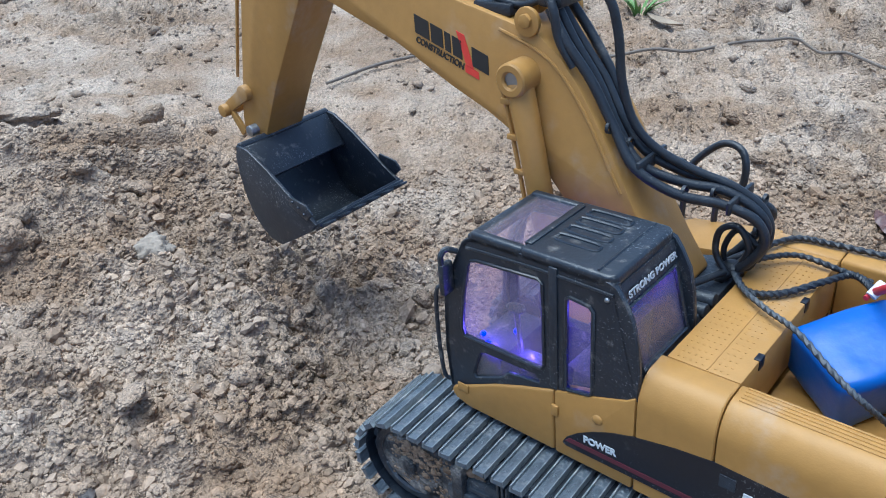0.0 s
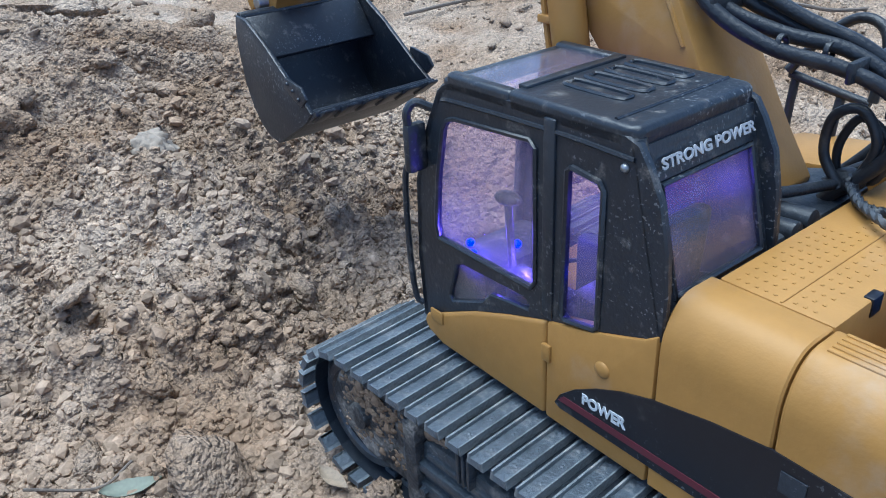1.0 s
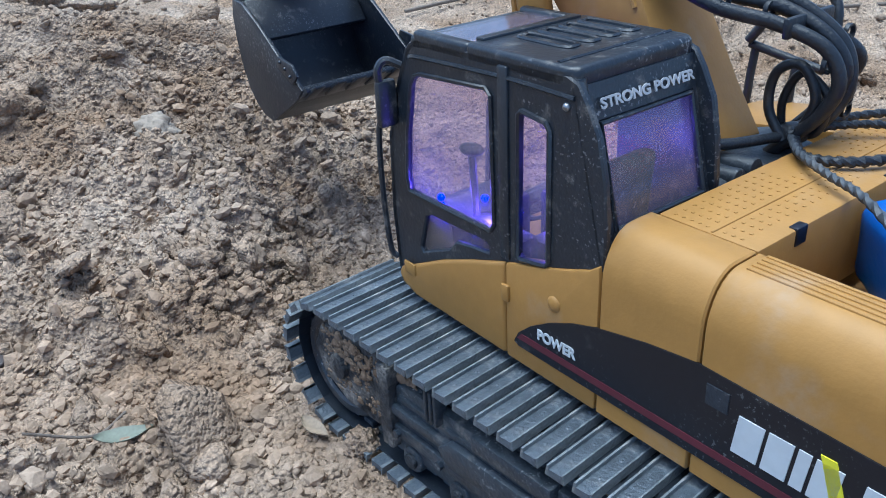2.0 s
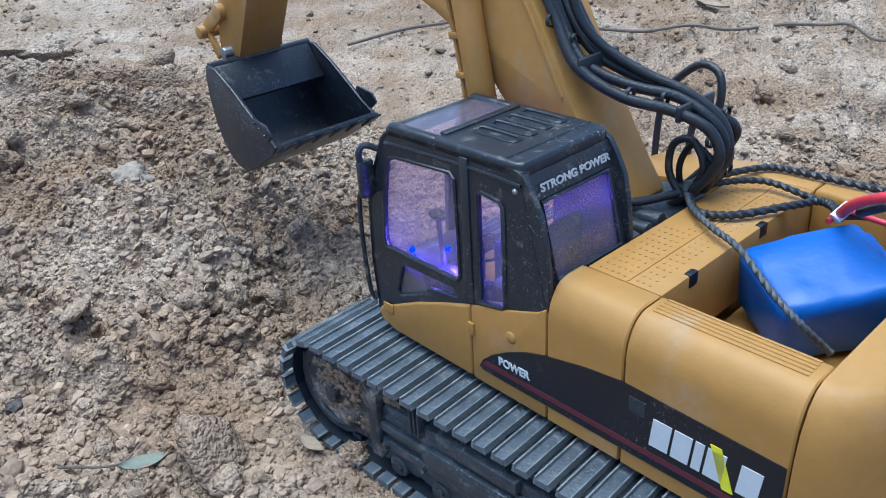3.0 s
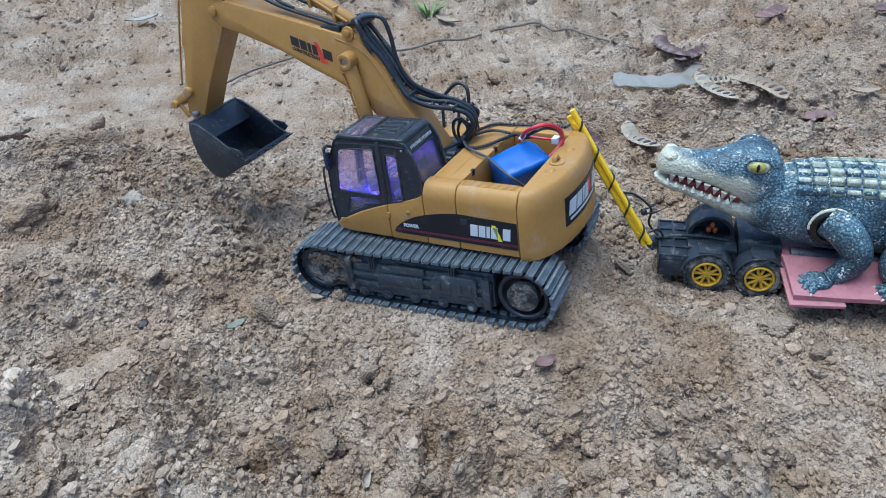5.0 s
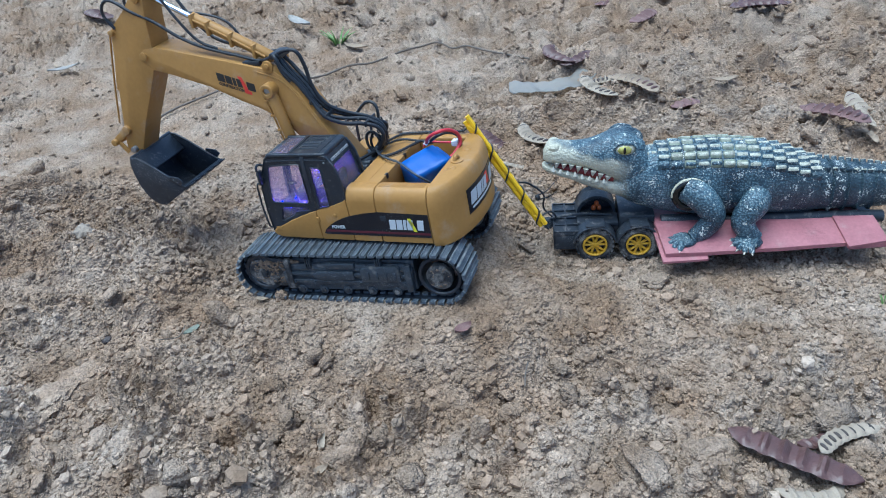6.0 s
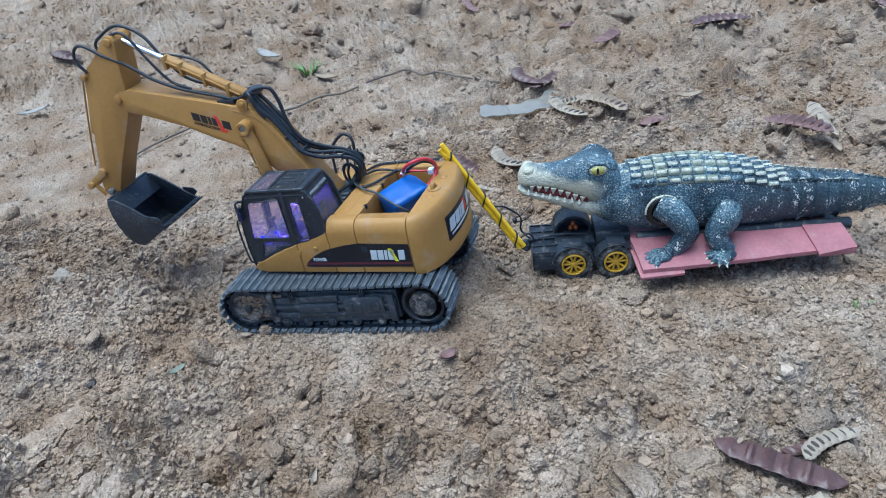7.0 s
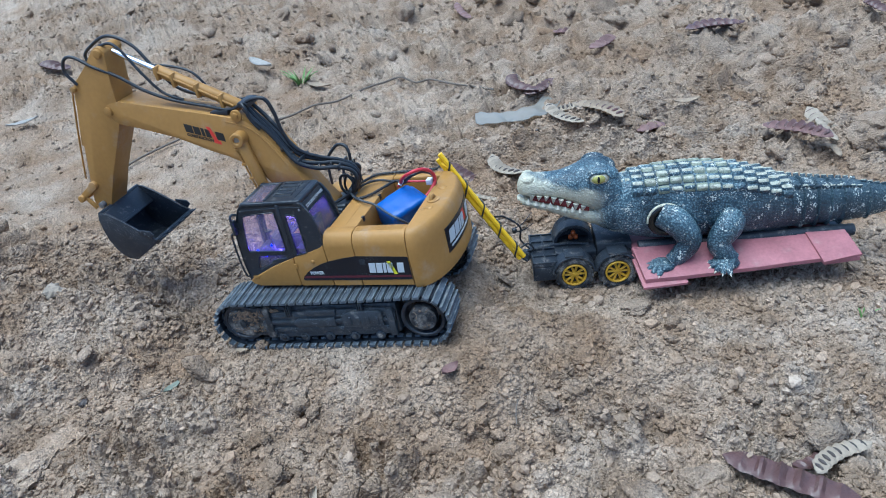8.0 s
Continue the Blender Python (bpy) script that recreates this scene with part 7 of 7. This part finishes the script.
def rock(name, x, y, size, squash, turn, seed, mat=ROCK, label="grey-brown stone lying on the soil", sink=0.3):
    bm = bmesh.new()
    bmesh.ops.create_icosphere(bm, subdivisions=4, radius=1.0)
    off = Vector((seed * 3.1, seed * 1.7, seed))
    for v in bm.verts:
        p = v.co.copy()
        k = 0.85 + 0.36 * noise.noise(p * 1.1 + off) + 0.42 * abs(noise.noise(p * 2.2 + off)) + 0.24 * abs(noise.noise(p * 5 + off)) + 0.08 * abs(noise.noise(p * 11 + off))
        q = Vector((round(p.x * 2.4), round(p.y * 2.4), round(p.z * 2.4))) / 2.4
        v.co = p.lerp(q, 0.18) * k
        v.co = Vector((v.co.x * size * squash[0], v.co.y * size * squash[1], v.co.z * size * squash[2]))
    ob = finish(name, bm, mat, sharp=60)
    ob.matrix_basis = pose(x, y, ground_at(x, y) + size * squash[2] * (1 - 2 * sink) * 0.8, 0, 0, turn)
    return tagged(ob, label, "stone", "stones on the soil")


rock("stone", 0.028, 0.047, 0.0105, (1.4, 1.0, 0.85), 10, 1, CLOD, "grey-brown stone lying on the soil")
rock("stone", 0.0505, 0.042, 0.0080, (1.1, 1.0, 1.0), 40, 2, CLOD, "grey-brown stone lying on the soil")
rock("stone", 0.165, 0.018, 0.0100, (1.3, 1.0, 0.8), -10, 3, CLOD, "pale clod of soil standing out of the grit")
rock("stone", 0.176, -0.026, 0.0070, (1.0, 1.0, 1.0), 30, 4, CLOD, "small clod of soil")
rock("stone", 0.2245, 0.0475, 0.0080, (0.9, 1.3, 0.7), 20, 5, CLOD, "flat whitish clod of soil")
rock("stone", 0.288, -0.088, 0.0170, (1.3, 1.0, 0.75), 0, 6, CLOD, "large rounded clod beside a seed pod")
rock("stone", 0.2590, -0.115, 0.0120, (1.0, 1.0, 0.8), 70, 33, CLOD, "rounded clod of soil")
rock("stone", -0.030, 0.470, 0.0060, (1.5, 1.0, 0.9), 15, 8, CHALK, "pale angular pebble on the grit")
rock("stone", -0.186, 0.472, 0.0105, (1.3, 1.0, 0.9), 30, 9, ROCK, "dark grey stone pressed into the bank")
rock("stone", 0.374, 0.128, 0.0120, (1.3, 1.0, 0.6), 10, 10, CLOD, "brown clod of soil in front of the trailer")
rock("stone", 0.010, 0.258, 0.0062, (1.1, 1.0, 0.9), 60, 11, CLOD, "clod of soil against the track")
rock("stone", -0.222, 0.132, 0.0110, (0.8, 1.3, 0.8), 20, 12, CHALK, "white lump of lime")
rock("stone", -0.190, 0.252, 0.0180, (1.4, 1.1, 0.36), 40, 13, CHALK, "white limy crust on the soil", 0.42)
rock("stone", -0.222, 0.222, 0.0200, (1.4, 1.1, 0.36), 55, 14, CHALK, "white limy crust on the soil", 0.42)
rock("stone", 0.868, 0.285, 0.0330, (1.2, 1.0, 0.7), 0, 15, CLOD, "large grey-brown stone by the seed pods")
rock("stone", -0.290, 0.470, 0.0180, (1.3, 1.0, 0.8), 30, 16, CLOD, "rounded clod on the bank")
rock("stone", 0.430, 0.420, 0.0200, (1.6, 1.0, 0.7), 0, 17, CLOD, "brown clod behind the tow bar")
rock("stone", 1.150, 0.900, 0.0240, (1.5, 1.0, 0.7), 0, 18, CHALK, "pale stone far back")
rock("stone", -0.325, 0.600, 0.0210, (2.3, 0.8, 0.50), 28, 21, CLOD, "flat ledge of hard soil in the bank", 0.30)
rock("stone", -0.372, 0.655, 0.0230, (2.2, 0.8, 0.50), 22, 22, CLOD, "flat ledge of hard soil in the bank", 0.30)
rock("stone", -0.285, 0.640, 0.0170, (2.0, 0.8, 0.55), 40, 23, CLOD, "flat ledge of hard soil in the bank", 0.30)
rock("stone", -0.345, 0.560, 0.0180, (2.4, 0.8, 0.50), 25, 24, CLOD, "flat ledge of hard soil in the bank", 0.32)
rock("stone", -0.400, 0.610, 0.0200, (2.2, 0.9, 0.50), 15, 29, CLOD, "flat ledge of hard soil in the bank", 0.30)
rock("stone", -0.174, 0.138, 0.0150, (1.2, 1.0, 0.75), 10, 25, CLOD, "crumbling clod with a dusty top")
rock("stone", -0.151, 0.105, 0.0170, (1.2, 1.0, 0.70), 60, 26, CLOD, "crumbling clod with a dusty top")
rock("stone", -0.102, 0.084, 0.0150, (1.3, 1.0, 0.70), -20, 27, CLOD, "crumbling clod with a dusty top")
rock("stone", -0.169, 0.288, 0.0048, (1.0, 1.3, 0.70), 0, 28, SEED, "small dark purplish stone on the grit")

sheet("plastic_strip", [(-0.084, 0.026), (-0.100, -0.010), (-0.036, -0.051), (0.014, -0.042), (0.071, 0.001), (0.084, 0.033), (0.067, 0.036), (0.020, 0.004), (-0.025, -0.010)], 0.0010,
      lambda x, y: 0.012 + 0.008 * noise.noise(Vector((x * 25, y * 25, 2))) + 0.004 * noise.noise(Vector((x * 70, y * 70, 5))), pose(0.558, 0.694, ground_at(0.558, 0.694)), CLOUDY, "torn cloudy white plastic strip on the soil", "plastic strip")


def strand(name, points, r, mat, label, category, lift=0.002):
    bm = bmesh.new()

    def level(x, y):
        return max(ground_at(x + dx, y + dy) for dx in (-0.006, 0, 0.006) for dy in (-0.006, 0, 0.006))

    pts = smooth_path([(x, y, level(x, y) + lift + r) for x, y in points], 8)
    tube(bm, pts, r, 7, smooth=False)
    tagged(finish(name, bm, mat), label, category)


strand("wire", [(0.060, 0.862), (0.130, 0.857), (0.190, 0.858), (0.240, 0.861), (0.283, 0.868), (0.348, 0.907), (0.395, 0.935), (0.427, 0.938), (0.448, 0.915), (0.466, 0.889), (0.487, 0.845), (0.530, 0.760)], 0.0018, TWIG, "thin dark wire lying across the soil", "wire", 0.004)
strand("twig", [(-0.110, 0.815), (-0.061, 0.855), (-0.020, 0.875), (0.024, 0.886)], 0.0018, TWIG, "dry grey twig on the soil", "twig", 0.003)
strand("twig", [(-0.115, 0.235), (-0.098, 0.250), (-0.090, 0.262)], 0.0006, TWIG, "thin dry twig on the grit", "twig", 0.001)
strand("twig", [(0.185, 0.035), (0.190, 0.045), (0.196, 0.052)], 0.0006, TWIG, "short dry stalk on the grit", "twig", 0.002)
strand("twig", [(0.500, 0.560), (0.520, 0.590), (0.530, 0.600)], 0.0012, TWIG, "short dry twig behind the crocodile", "twig", 0.002)


def grass_tuft(x, y, count, tall, seed, label):
    rng = random.Random(seed)
    root = thing("grass_tuft", pose(x, y, ground_at(x, y) - 0.002), label, "grass")
    for _ in range(count):
        a, lean = rng.uniform(0, 2 * math.pi), rng.uniform(0.3, 1.0)
        h = tall * rng.uniform(0.6, 1.1)
        bm = bmesh.new()
        side = Vector((-math.sin(a), math.cos(a), 0))
        rows = []
        for i in range(6):
            t = i / 5
            p = Vector((math.cos(a) * lean * h * t ** 1.4 + 0.006 * math.cos(a), math.sin(a) * lean * h * t ** 1.4, h * t * (1 - 0.35 * lean * t)))
            w = tall * 0.055 * (1 - t ** 2) + 0.0002
            rows.append([bm.verts.new(p - side * w), bm.verts.new(p + Vector((0, 0, -w * 0.6))), bm.verts.new(p + side * w)])
        for p, q in zip(rows, rows[1:]):
            for k in range(2):
                bm.faces.new((p[k], p[k + 1], q[k + 1], q[k]))
        part("blade", bm, GRASS, root)


grass_tuft(0.262, 1.035, 26, 0.040, 2, "small tuft of fresh green grass")
grass_tuft(0.552, 0.006, 7, 0.016, 4, "tiny green sprout in the soil")
